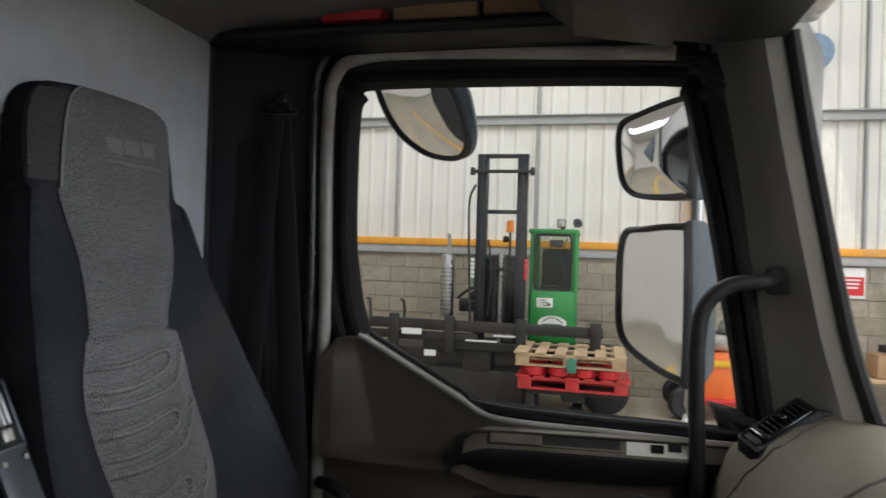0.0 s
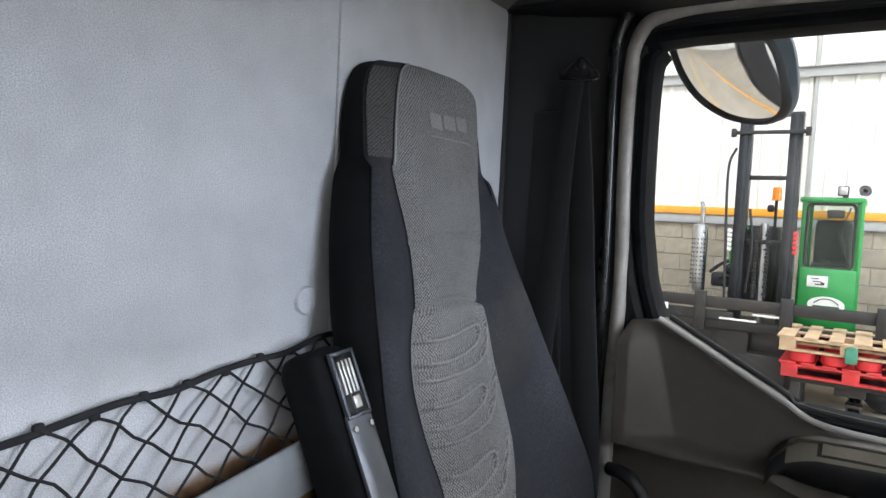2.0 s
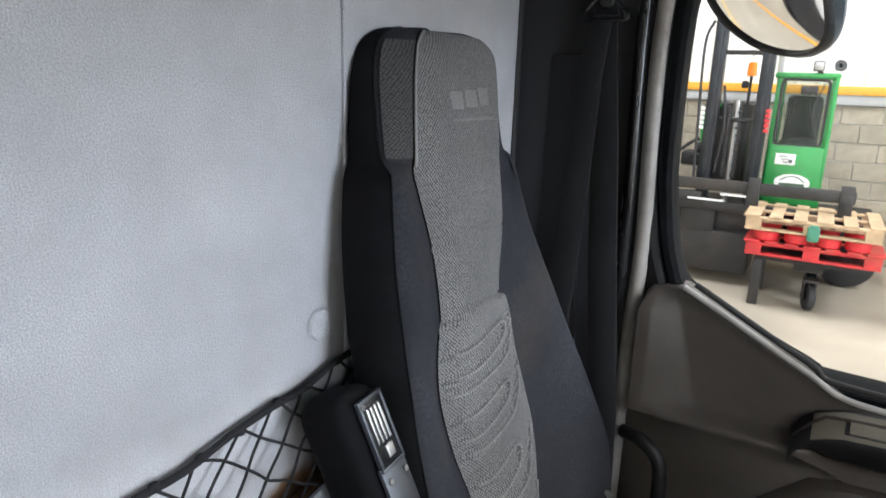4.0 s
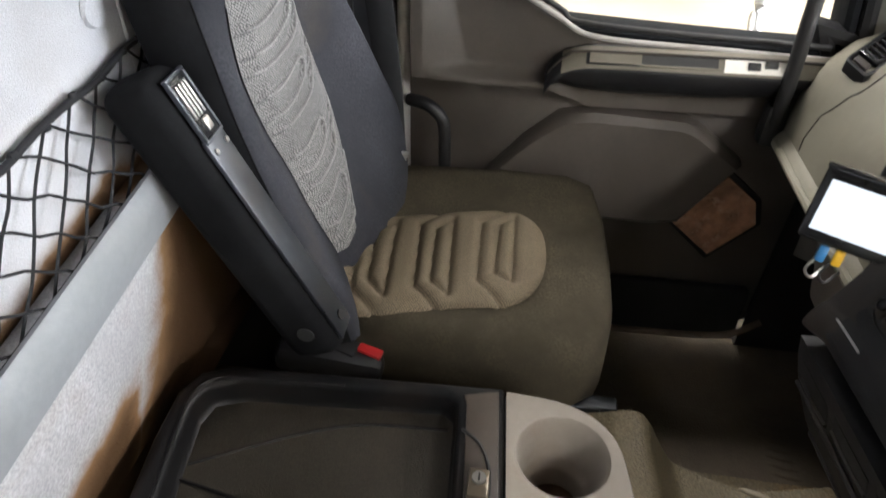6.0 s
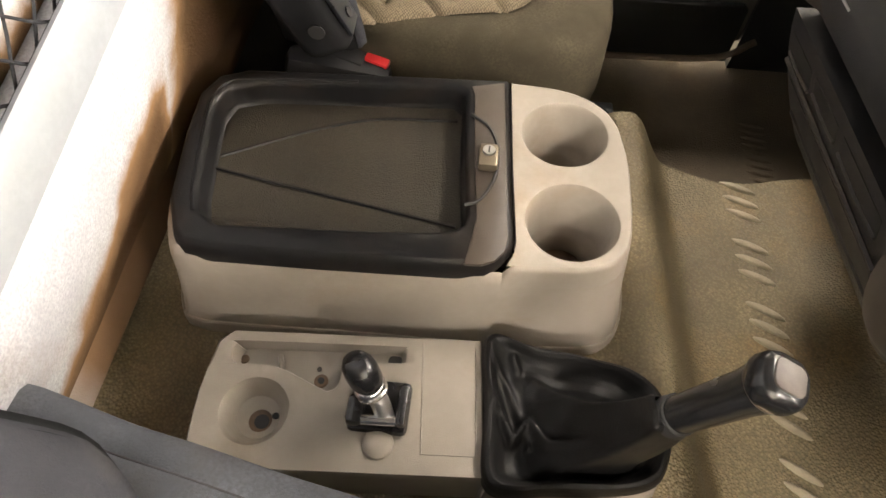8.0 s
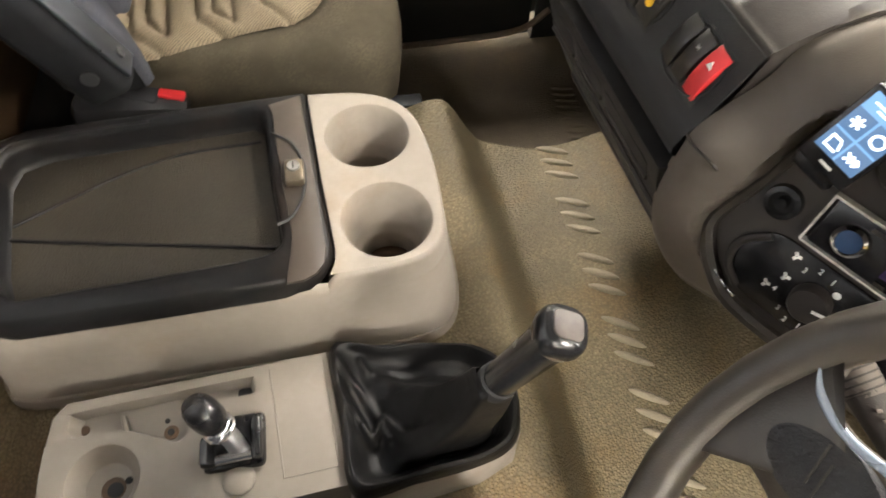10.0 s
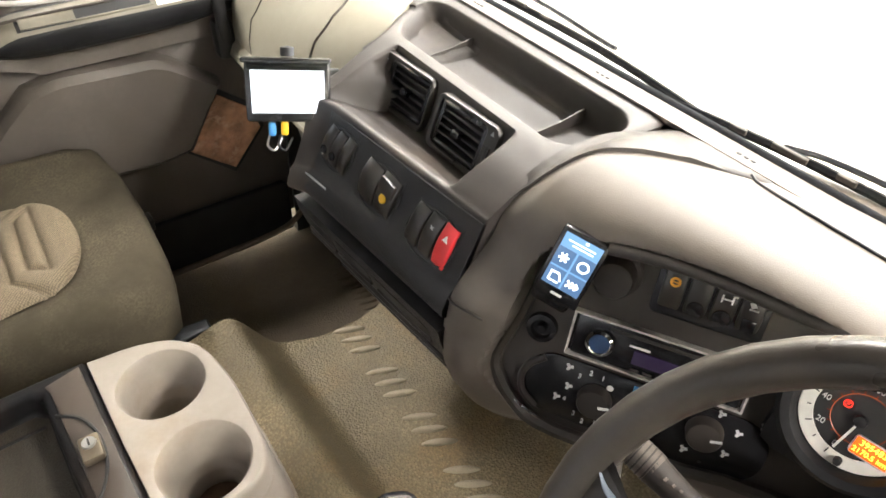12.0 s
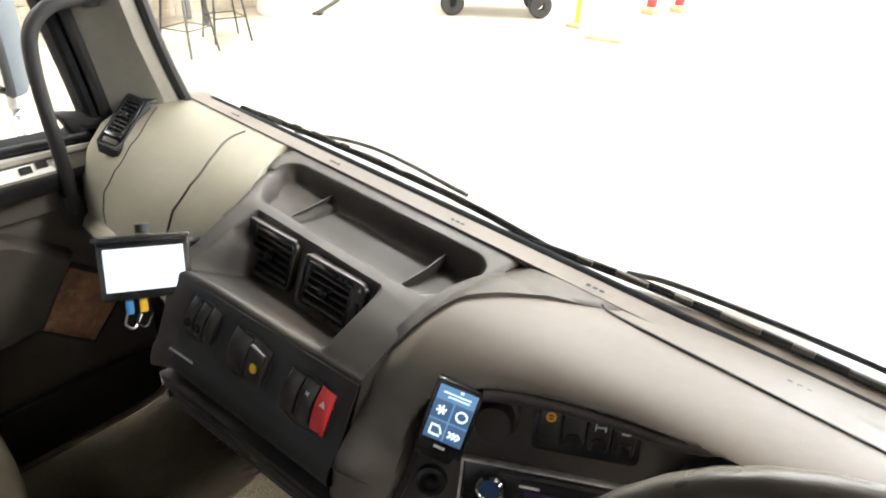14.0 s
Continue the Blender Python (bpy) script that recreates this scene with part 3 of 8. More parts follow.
badge = part("badge", moved(spun([(0.001, 0), (0.168, 0), (0.17, 0.004), (0.168, 0.006), (0.001, 0.006)]), pose(0.215, FY + 0.113, 1.13, 90) @ Matrix.Diagonal((1, 0.52, 1, 1))), LABEL_WHITE, cabin, "white oval maker's badge")
part("badge_bar", join(box((0.215, FY + 0.104, 1.105), (0.24, 0.004, 0.035)), tube([(0.10, FY + 0.106, 1.14), (0.16, FY + 0.106, 1.185), (0.215, FY + 0.106, 1.195), (0.27, FY + 0.106, 1.185), (0.33, FY + 0.106, 1.14)], 0.006, 6)), material("badge_green", (0.05, 0.10, 0.06), 0.5, bump=0), badge)
lampw = part("work_lamp", box((0.29, FY + 0.15, 2.32), (0.10, 0.09, 0.10), 0.012), RUBBER, fork)
part("lens", box((0.29, FY + 0.102, 2.32), (0.08, 0.01, 0.08), 0.008), STEEL, lampw)
part("bracket", box((0.31, FY + 0.16, 2.26), (0.05, 0.05, 0.03), 0.004), FORK_STEEL, lampw)
part("reversing_horn", spun([(0.02, 0), (0.03, 0.03), (0.055, 0.08), (0.06, 0.09), (0.02, 0.088)], pose(0.45, FY + 0.25, 2.30, 70, 0, 20), 16), RUBBER, fork)
beacon = part("beacon", spun([(0.001, 0), (0.055, 0), (0.05, 0.02), (0.045, 0.13), (0.035, 0.145), (0.001, 0.148)], pose(-0.34, FY + 0.3, 2.21), 18), BEACON, fork, "amber flashing beacon")
part("beacon_post", join(tube([(-0.34, FY + 0.3, 1.9), (-0.34, FY + 0.3, 2.21)], 0.016, 8, curve=False), box((-0.39, FY + 0.28, 2.12), (0.07, 0.06, 0.08), 0.02)), RUBBER, beacon)
# engine side and exhaust
part("engine_cover", join(box((-0.55, FY + 0.75, 1.45), (0.5, 0.7, 0.95), 0.05), box((-0.70, FY + 0.45, 1.60), (0.12, 0.2, 0.55), 0.04)), FORK_STEEL, fork)
part("green_fender", tube([(-0.72, FY + 0.36, 1.30), (-0.76, FY + 0.36, 1.55), (-0.74, FY + 0.36, 1.80), (-0.62, FY + 0.36, 1.90)], 0.035, 8), GREEN, fork)
part("engine", join(box((-0.85, FY + 0.45, 1.28), (0.24, 0.3, 0.16), 0.03), box((-0.75, FY + 0.4, 1.40), (0.16, 0.2, 0.10), 0.03, (0, 20, 0)), tube([(-1.0, FY + 0.4, 1.36), (-0.85, FY + 0.38, 1.48), (-0.70, FY + 0.4, 1.52)], 0.02, 8), tube([(-0.95, FY + 0.35, 1.22), (-0.8, FY + 0.3, 1.33), (-0.66, FY + 0.35, 1.25)], 0.025, 8)), RUBBER, fork)
exh = part("exhaust", spun([(0.001, 0), (0.078, 0), (0.085, 0.03), (0.085, 0.72), (0.078, 0.76), (0.03, 0.78), (0.001, 0.78)], pose(-1.085, FY + 0.15, 1.14), 20), STEEL, fork, "perforated steel exhaust guard")
part("exhaust_pipe", tube([(-1.07, FY + 0.15, 1.88), (-1.07, FY + 0.15, 2.08), (-1.09, FY + 0.15, 2.17)], 0.024, 10), STEEL, exh)
for k in range(11):
    for a in (-0.9, -0.45, 0.0, 0.45, 0.9):
        part("perforation", box((-1.085 + 0.086 * math.sin(a), FY + 0.15 - 0.086 * math.cos(a), 1.24 + 0.05 * k), (0.012, 0.012, 0.02)), INK, exh)
# chassis and load bars
part("chassis", join(box((-0.45, FY + 0.55, 0.62), (3.0, 1.3, 0.34), 0.03), box((-0.62, FY - 0.05, 0.62), (0.35, 0.4, 0.5), 0.02), box((-0.62, FY + 0.1, 0.36), (1.1, 0.7, 0.45), 0.03)), FORK_STEEL, fork)
part("load_bar", join(box((-0.55, FY - 0.32, 1.085), (2.7, 0.07, 0.12), 0.008), box((-1.25, FY - 0.30, 0.95), (1.3, 0.06, 0.10), 0.006)), FORK_STEEL, fork)
part("carriage_bar", box((-0.25, FY - 0.28, 0.86), (2.0, 0.07, 0.10), 0.008), FORK_STEEL, fork)
for x in (-0.93, -0.10, 0.72, -1.6):
    part("carriage_upright", box((x, FY - 0.36, 0.99), (0.12, 0.05, 0.42), 0.01), FORK_STEEL, fork)
for x, z, w in ((-1.38, 1.0, 0.24), (-0.55, 0.93, 0.36), (-0.28, 1.00, 0.26), (-1.15, 0.76, 0.14)):
    part("white_mark", box((x, FY - 0.368, z), (w, 0.006, 0.02 if w > 0.25 else 0.07)), LABEL_WHITE, fork)
for x in (-1.35, 0.85):
    part("road_wheel", spun([(0.10, -0.12), (0.24, -0.13), (0.29, -0.10), (0.30, 0), (0.29, 0.10), (0.24, 0.13), (0.10, 0.12)], pose(x, FY + 0.55, 0.30, 90), 28), RUBBER, fork)
part("tyre_cover", box((0.5, FY + 0.1, 0.5), (0.4, 0.3, 0.2), 0.03), FORK_STEEL, fork)
for x in (-1.95, -1.52):
    part("upright_hook", tube([(x, FY - 0.2, 1.0), (x - 0.01, FY - 0.2, 1.3), (x - 0.05, FY - 0.2, 1.36)], 0.018, 8), FORK_STEEL, fork)


def pallet(base, at, turn, wood, slats, label, group):
    """A two-way pallet: deck boards, stringer boards, nine blocks and base boards."""
    p = thing("pallet", (0, 0, 0), label, "pallet", group)
    L, W = 1.12, 0.95
    for i in range(slats):
        x = -L / 2 + 0.05 + (L - 0.1) * i / (slats - 1)
        part("deck_board", box((x, 0, 0.132), (0.115 if i % 3 else 0.14, W, 0.018), 0.002, seg=1), wood, p)
    for y in (-W / 2 + 0.05, 0, W / 2 - 0.05):
        part("stringer_board", box((0, y, 0.112), (L, 0.095, 0.02), 0.002, seg=1), wood, p)
        part("base_board", box((0, y, 0.011), (L, 0.095, 0.02), 0.002, seg=1), wood, p)
        for x in (-L / 2 + 0.07, 0, L / 2 - 0.07):
            part("block", box((x, y, 0.061), (0.135, 0.095, 0.08), 0.002, seg=1), wood, p)
    p.matrix_basis = pose(*at, 0, 0, turn) @ Matrix.Scale(1.0, 4)
    return p


pallet(0, (0.50, 7.15, 0.535), 0, RED_PALLET, 7, "red painted wooden pallet on a wheeled stand", "stacked pallets")
pallet(0, (0.47, 7.15, 0.775), 0, WOOD, 6, "bare softwood pallet stacked on red drums", "stacked pallets")
for x in (0.10, 0.36, 0.62, 0.86):
    for y in (6.80, 7.3):
        solid("red_tub", spun([(0.001, 0), (0.095, 0), (0.105, 0.01), (0.11, 0.085), (0.10, 0.094), (0.001, 0.096)], pose(x, y, 0.678), 20), RED_PLASTIC, "small red plastic tub between two pallets", "tub", "red tubs")
solid("green_bag", join(box((0.49, 6.66, 0.80), (0.10, 0.05, 0.14), 0.015), box((0.49, 6.655, 0.87), (0.07, 0.04, 0.03), 0.01)), material("green_sack", (0.06, 0.22, 0.14), 0.6), "small green bag tucked under the pallet edge", "bag")
stand = thing("pallet_stand", (0.45, 7.1, 0), "dark steel wheeled stand under the pallets", "stand")
part("stand_frame", join(box((0.5, 7.15, 0.50), (0.95, 0.7, 0.06), 0.006), box((0.06, 6.86, 0.235), (0.09, 0.09, 0.47), 0.006), box((0.06, 7.45, 0.235), (0.09, 0.09, 0.47), 0.006), box((0.50, 6.95, 0.43), (0.25, 0.12, 0.10), 0.01), box((0.50, 7.35, 0.43), (0.25, 0.12, 0.10), 0.01)), FORK_STEEL, stand)
castor((0.54, 6.93, 0.0), 0.145, stand)
castor((0.54, 7.38, 0.0), 0.145, stand)

mach = thing("orange_machine", (2.1, 8.6, 0), "small orange wheeled machine standing by the block wall", "machine")
part("body", join(box((2.15, 8.6, 0.45), (0.66, 0.7, 0.55), 0.06), box((2.1, 8.55, 0.74), (0.5, 0.6, 0.14), 0.05)), ORANGE, mach)
part("yellow_plate", box((2.15, 8.235, 0.70), (0.3, 0.012, 0.08), 0.003), YELLOW, mach)
part("handle", tube([(1.85, 8.4, 0.75), (1.83, 8.35, 0.95), (1.95, 8.35, 1.08), (2.3, 8.35, 1.05)], 0.02, 8), RUBBER, mach)
part("engine_block", join(box((2.2, 8.6, 0.95), (0.32, 0.34, 0.24), 0.04), spun([(0.001, 0), (0.10, 0), (0.11, 0.05), (0.07, 0.16), (0.001, 0.18)], pose(2.3, 8.5, 1.05), 18)), STEEL, mach)
for y in (8.25, 8.9):
    part("wheel", spun([(0.06, -0.06), (0.17, -0.065), (0.2, -0.04), (0.2, 0.04), (0.17, 0.065), (0.06, 0.06)], pose(1.80, y, 0.2, 90, 0, 10), 24), RUBBER, mach)
part("red_bumper", box((2.15, 8.22, 0.25), (0.7, 0.06, 0.06), 0.015), RED_PLASTIC, mach)

bench = thing("storage_bench", (4.35, 8.9, 0), "low bench stacked with cardboard boxes and parts", "bench")
part("top", box((4.5, 8.9, 0.55), (1.5, 0.6, 0.04), 0.005), WOOD, bench)
for x in (3.85, 5.15):
    for y in (8.65, 9.15):
        part("leg", box((x, y, 0.265), (0.06, 0.06, 0.53), 0.004), FORK_STEEL, bench)
solid("cardboard_box", join(box((4.25, 8.85, 0.72), (0.44, 0.36, 0.28), 0.006), box((4.25, 8.85, 0.865), (0.05, 0.36, 0.006))), CARDBOARD, "brown cardboard box on the bench", "box")
solid("cable_heap", join(*[tube([(4.25 + 0.14 * math.cos(a + k), 8.85 + 0.12 * math.sin(a + k), 0.90 + 0.02 * k) for a in (0, 1.3, 2.6, 3.9, 5.2)], 0.016, 6) for k in range(4)]), RUBBER, "tangled black cables heaped on a box", "cables")
solid("white_sack", moved(spun([(0.001, 0), (0.14, 0.0), (0.18, 0.06), (0.15, 0.13), (0.05, 0.17), (0.001, 0.165)], None, 18), pose(4.75, 8.82, 0.572)), LABEL_WHITE, "slumped white sack on the bench", "sack")


# ---- things ahead of the windscreen ----
def trestle(at, turn):
    t = thing("steel_stool", at, "tall thin steel stool with splayed legs on the concrete", "stool", "steel stools")
    x, y, _ = at
    m = pose(x, y, 0, 0, 0, turn)
    for sx in (-1, 1):
        for sy in (-1, 1):
            part("leg", moved(tube([(0.24 * sx, 0.24 * sy, 0), (0.15 * sx, 0.15 * sy, 0.75)], 0.014, 8, curve=False), m), FORK_STEEL, t)
    part("seat", moved(spun([(0.001, 0), (0.18, 0), (0.19, 0.015), (0.18, 0.03), (0.001, 0.032)], None, 20), m @ pose(0, 0, 0.75)), RUBBER, t)
    part("footrest", moved(tube([(0.2, 0.2, 0.3), (-0.2, 0.2, 0.3), (-0.2, -0.2, 0.3), (0.2, -0.2, 0.3), (0.2, 0.2, 0.3)], 0.009, 6, curve=False), m), FORK_STEEL, t)


trestle((4.25, 7.4, 0), 20)
trestle((4.95, 7.75, 0), -10)
drum = thing("white_drum", (6.45, 8.8, 0), "white plastic drum standing on the floor", "drum")
part("shell", spun([(0.001, 0), (0.31, 0), (0.33, 0.03), (0.325, 0.6), (0.30, 0.66), (0.001, 0.67)], pose(6.45, 8.8, 0), 24), WHITE, drum)
part("lid", spun([(0.001, 0), (0.305, 0), (0.31, 0.02), (0.30, 0.04), (0.001, 0.042)], pose(6.45, 8.8, 0.67), 24), BLUE, drum)
prop = thing("floor_prop", (7.3, 8.7, 0), "black steel prop lying on the floor", "prop")
part("bar", tube([(6.84, 8.34, 0.03), (7.8, 9.05, 0.03)], 0.03, 10, curve=False), FORK_STEEL, prop)
part("foot", box((6.84, 8.34, 0.02), (0.14, 0.14, 0.04), 0.006, (0, 0, 36)), FORK_STEEL, prop)
cart = thing("steel_trolley", (9.2, 7.0, 0), "dark steel trolley on rubber wheels", "trolley")
part("deck", box((9.4, 7.0, 0.42), (1.0, 1.7, 0.10), 0.02), FORK_STEEL, cart)
part("load", box((9.4, 7.0, 0.68), (0.8, 1.3, 0.42), 0.05), material("tarpaulin_green", (0.05, 0.07, 0.04), 0.7), cart)
for y in (6.3, 7.7):
    for x in (9.05, 9.75):
        part("wheel", spun([(0.06, -0.05), (0.17, -0.05), (0.19, -0.03), (0.19, 0.03), (0.17, 0.05), (0.06, 0.05)], pose(x, y, 0.19, 0, 90, 8), 20), RUBBER, cart)
cart.location, cart.rotation_euler.z = (9.15, 6.72, 0), radians(45)
solid("timber_batten", box((9.01, 4.6, 0.03), (0.07, 0.53, 0.06), 0.006, (0, 0, 13)), WOOD, "short timber batten lying on the concrete", "timber")
postt = thing("yellow_bollard", (9.5, 5.37, 0), "yellow safety post on a brown base", "bollard")
part("post", spun([(0.001, 0), (0.04, 0), (0.04, 0.95), (0.03, 0.99), (0.001, 1.0)], pose(9.5, 5.37, 0.06), 18), YELLOW, postt)
part("foot", box((9.5, 5.37, 0.03), (0.26, 0.26, 0.06), 0.01), CARDBOARD, postt)
for x, y in ((11.46, 5.2), (12.04, 4.98)):
    ext = thing("fire_extinguisher", (x, y, 0), "red fire extinguisher with a white label on a stand", "extinguisher", "fire extinguishers")
    part("cylinder", spun([(0.001, 0), (0.08, 0), (0.085, 0.02), (0.085, 0.45), (0.05, 0.52), (0.02, 0.55), (0.001, 0.55)], pose(x, y, 0.12), 20), RED_PLASTIC, ext)
    part("label", spun([(0.0865, 0), (0.0865, 0.2)], pose(x, y, 0.25), 20), LABEL_WHITE, ext)
    part("stand", box((x, y, 0.06), (0.24, 0.24, 0.12), 0.015), CARDBOARD, ext)


# ---- the lorry cab: shell ----
solid("cab_floor", box((0.55, 0, 0.90), (1.5, 1.98, 0.06), 0.0), MAT_DARK, "dark dirty rubber mat in the footwell", "floor mat", kind="structure")
rear = thing("wall_rear", (0, 0, 0), "rear cab wall lined with stained light grey felt", "wall", kind="structure")
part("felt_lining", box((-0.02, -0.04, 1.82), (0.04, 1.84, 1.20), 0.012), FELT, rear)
part("rear_panel", box((-0.07, 0, 1.6), (0.06, 2.04, 1.7)), BLACK_TRIM, rear)
part("lining_seam", tube([(0.001, 0.433, 1.7), (0.002, 0.432, 2.0), (0.001, 0.43, 2.36)], 0.0022, 6), FELT, rear)
for y, z in ((0.388, 1.797), (-0.45, 1.797)):
    part("button", spun([(0.001, 0), (0.018, 0), (0.016, 0.004), (0.001, 0.005)], pose(0.001, y, z, 0, 90), 20), FELT, rear)
# padded lower lining with a vinyl strip along its top
low = [(-0.04, 1.56), (0.030, 1.575), (0.048, 1.555), (0.051, 1.53), (0.043, 1.45), (0.027, 1.38), (0.008, 1.31), (-0.012, 1.25), (-0.030, 1.18), (-0.06, 1.18)]


def strip_rise(y):
    """The strip and the net climb towards the passenger side."""
    return -0.0055 + 0.144 * min(0.40, max(-0.35, y))


part("lower_lining", loft([[(x + 0.0025 * noise.noise((y * 5, z * 7, 3)), y, z + strip_rise(y) * min(1, max(0, (z - 1.25) / 0.25))) for x, z in low] for y in [-0.95 + 0.05 * i for i in range(37)]]), FELT_STAINED_SHADED, rear, "stained felt lower lining with brown shade in its colour")
part("vinyl_strip", loft([[(x + 0.003, y, z + 0.003 + strip_rise(y)) for x, z in ((0.038, 1.590), (0.041, 1.598), (0.047, 1.600), (0.053, 1.594), (0.057, 1.566), (0.0555, 1.54), (0.050, 1.538), (0.045, 1.55), (0.040, 1.57))] for y in [-0.95 + 0.05 * i for i in range(37)]]), WALL_STRIP, rear, "smooth grey vinyl strip")
head_ = [(-0.05, 2.265), (0.0, 2.277), (0.03, 2.292), (0.10, 2.31), (0.40, 2.33), (0.62, 2.33), (0.62, 2.42), (-0.05, 2.42)]
solid("ceiling_cab", loft([[(x, y, z) for x, z in head_] for y in (-0.98, 0.98)]), HEADLINER, "dark grey cloth cab headliner", "ceiling", kind="structure")
shelf = thing("overhead_shelf", (0.9, 0, 2.24), "dark overhead shelf above the windscreen", "shelf")
part("shelf_body", prism([(0.60, 2.42), (0.60, 2.30), (0.66, 2.255), (0.86, 2.228), (0.965, 2.235), (0.965, 2.42)], "xz", -0.90, 0.84, 0.008), BLACK_TRIM, shelf)
part("shelf_flap", prism([(0.655, 2.25), (0.70, 2.235), (0.80, 2.222), (0.80, 2.215), (0.66, 2.238)], "xz", 0.30, 0.80, 0.003), CHARCOAL, shelf)
solid("wall_roof_shell", box((0.55, 0, 2.47), (1.4, 2.06, 0.06), 0.02), TRUCK_PAINT, "white painted cab roof", "roof", kind="structure")

# side ledge over the passenger door, with things lying on it
ledge = thing("side_ledge", (0.35, 0.9, 2.28), "black ledge over the passenger door", "ledge")
part("ledge_body", prism([(0.86, 2.275), (0.97, 2.262), (0.99, 2.30), (0.99, 2.42), (0.93, 2.42), (0.93, 2.305), (0.86, 2.30)], "yz", -0.03, 0.74, 0.006), BLACK_TRIM, ledge)
part("ledge_lip", tube([(-0.025, 0.861, 2.288), (0.3, 0.861, 2.288), (0.735, 0.861, 2.288)], 0.0065, 8, 2), RUBBER, ledge, "rounded rubber lip")
solid("red_pouch", box((0.27, 0.895, 2.33), (0.12, 0.05, 0.05), 0.015), RED_PLASTIC, "small dark red pouch on the overhead ledge", "pouch")
solid("brown_folder", box((0.42, 0.90, 2.335), (0.15, 0.045, 0.06), 0.006), CARDBOARD, "brown card folder on the overhead ledge", "folder")
solid("wooden_tray", join(box((0.57, 0.90, 2.325), (0.13, 0.045, 0.035), 0.004), box((0.57, 0.875, 2.35), (0.13, 0.006, 0.03))), CARDBOARD, "small brown tray on the overhead ledge", "tray")

# corner pillar behind the passenger door
pillar = thing("pillar_rear_passenger", (0.1, 0.92, 1.6), "black padded corner pillar behind the passenger door", "pillar", kind="structure")
corner = [(-0.03, 0.875), (0.03, 0.885), (0.09, 0.915), (0.15, 0.935), (0.185, 0.945), (0.20, 0.955), (0.20, 1.02), (-0.06, 1.02)]
part("pillar_lining", loft([[(x, y, z) for x, y in corner] for z in (0.93, 1.2, 1.6, 2.0, 2.40)]), DARK_CLOTH, pillar)
part("pillar_edge", tube([(0.0, 0.873, 1.2), (0.001, 0.874, 1.8), (0.0, 0.874, 2.3)], 0.006, 8), RUBBER, pillar)
part("pillar_panel", prism([(0.035, 1.15), (0.10, 1.15), (0.13, 1.55), (0.10, 2.10), (0.05, 2.10)], "xz", 0.893, 0.905, 0.003), BLACK_TRIM, pillar)
dpill = thing("pillar_rear_driver", (0.1, -0.92, 1.6), "black corner pillar behind the driver's door", "pillar", kind="structure")
part("pillar_lining", loft([[(x, -y, z) for x, y in corner] for z in (0.93, 1.6, 2.40)]), DARK_CLOTH, dpill)

# door frame with the light painted edge and the rubber seal
WIN = [(0.245, 1.86), (0.262, 1.78), (0.30, 1.725), (0.475, 1.642), (0.54, 1.628), (0.935, 1.618), (0.950, 1.632), (0.900, 1.93), (0.850, 2.17), (0.838, 2.20), (0.81, 2.218), (0.29, 2.226), (0.25, 2.205), (0.236, 2.16), (0.236, 1.95)]


def offset(poly, d):
    """The outline moved outwards by d."""
    n, out = len(poly), []
    for i in range(n):
        a, b, c = (Vector(poly[j % n]) for j in (i - 1, i, i + 1))
        e1, e2 = (b - a).normalized(), (c - b).normalized()
        nn = Vector((e1.y, -e1.x)) + Vector((e2.y, -e2.x))
        k = nn.length_squared / 2
        out.append(tuple(b + nn * (d / max(k, 0.3))))
    return out


def dense(poly, steps=4):
    p = [Vector((*q, 0)) for q in poly]
    out = []
    n = len(p)
    for i in range(n):
        for k in range(steps):
            t = k / steps
            a, b, c, d = p[i - 1], p[i], p[(i + 1) % n], p[(i + 2) % n]
            q = 0.5 * (2 * b + (c - a) * t + (2 * a - 5 * b + 4 * c - d) * t * t + (3 * b - a - 3 * c + d) * t ** 3)
            out.append((q.x, q.y))
    return out


def collar(poly, steps, mat_, name, parent, label="", flip=1):
    """A ring of given (outwards, y) steps round an outline in the side wall."""
    rings = [[(x, flip * y, z) for x, z in offset(poly, d)] for d, y in steps]
    return part(name, loft([list(r) for r in rings], caps=False), mat_, parent, label)


SIGN = 1 if sum(a[0] * b[1] - b[0] * a[1] for a, b in zip(WIN, WIN[1:] + WIN[:1])) > 0 else -1
WIN = WIN if SIGN > 0 else WIN[::-1]
RING = dense(WIN)
door = thing("door_passenger", (0.6, 0.97, 0.95), "grey plastic passenger door, closed, with a large window", "door", kind="structure")
collar(RING, [(0.003, 1.038), (0.0, 1.034), (-0.002, 0.997)], GASKET, "outer_seal", door, "dull black outer rubber lip")
collar(RING, [(-0.002, 0.997), (-0.003, 0.962), (0.004, 0.953), (0.014, 0.954), (0.018, 0.965), (0.018, 0.994)], GASKET, "window_seal", door, "black rubber window seal")
collar(RING, [(0.018, 0.975), (0.020, 0.950), (0.030, 0.946), (0.042, 0.950), (0.046, 0.965), (0.046, 0.99)], BLACK_TRIM, "window_surround", door)
part("window_pane", prism(offset(RING, 0.006), "xz", 0.990, 0.994), GLASS, door).visible_shadow = False


def ring_plate(inner, outer, y0, y1):
    """A flat plate between two outlines of equally many points, from y0 to y1."""
    return loft([[(x, y0, z) for x, z in inner], [(x, y0, z) for x, z in outer], [(x, y1, z) for x, z in outer], [(x, y1, z) for x, z in inner], [(x, y0, z) for x, z in inner]], caps=False)


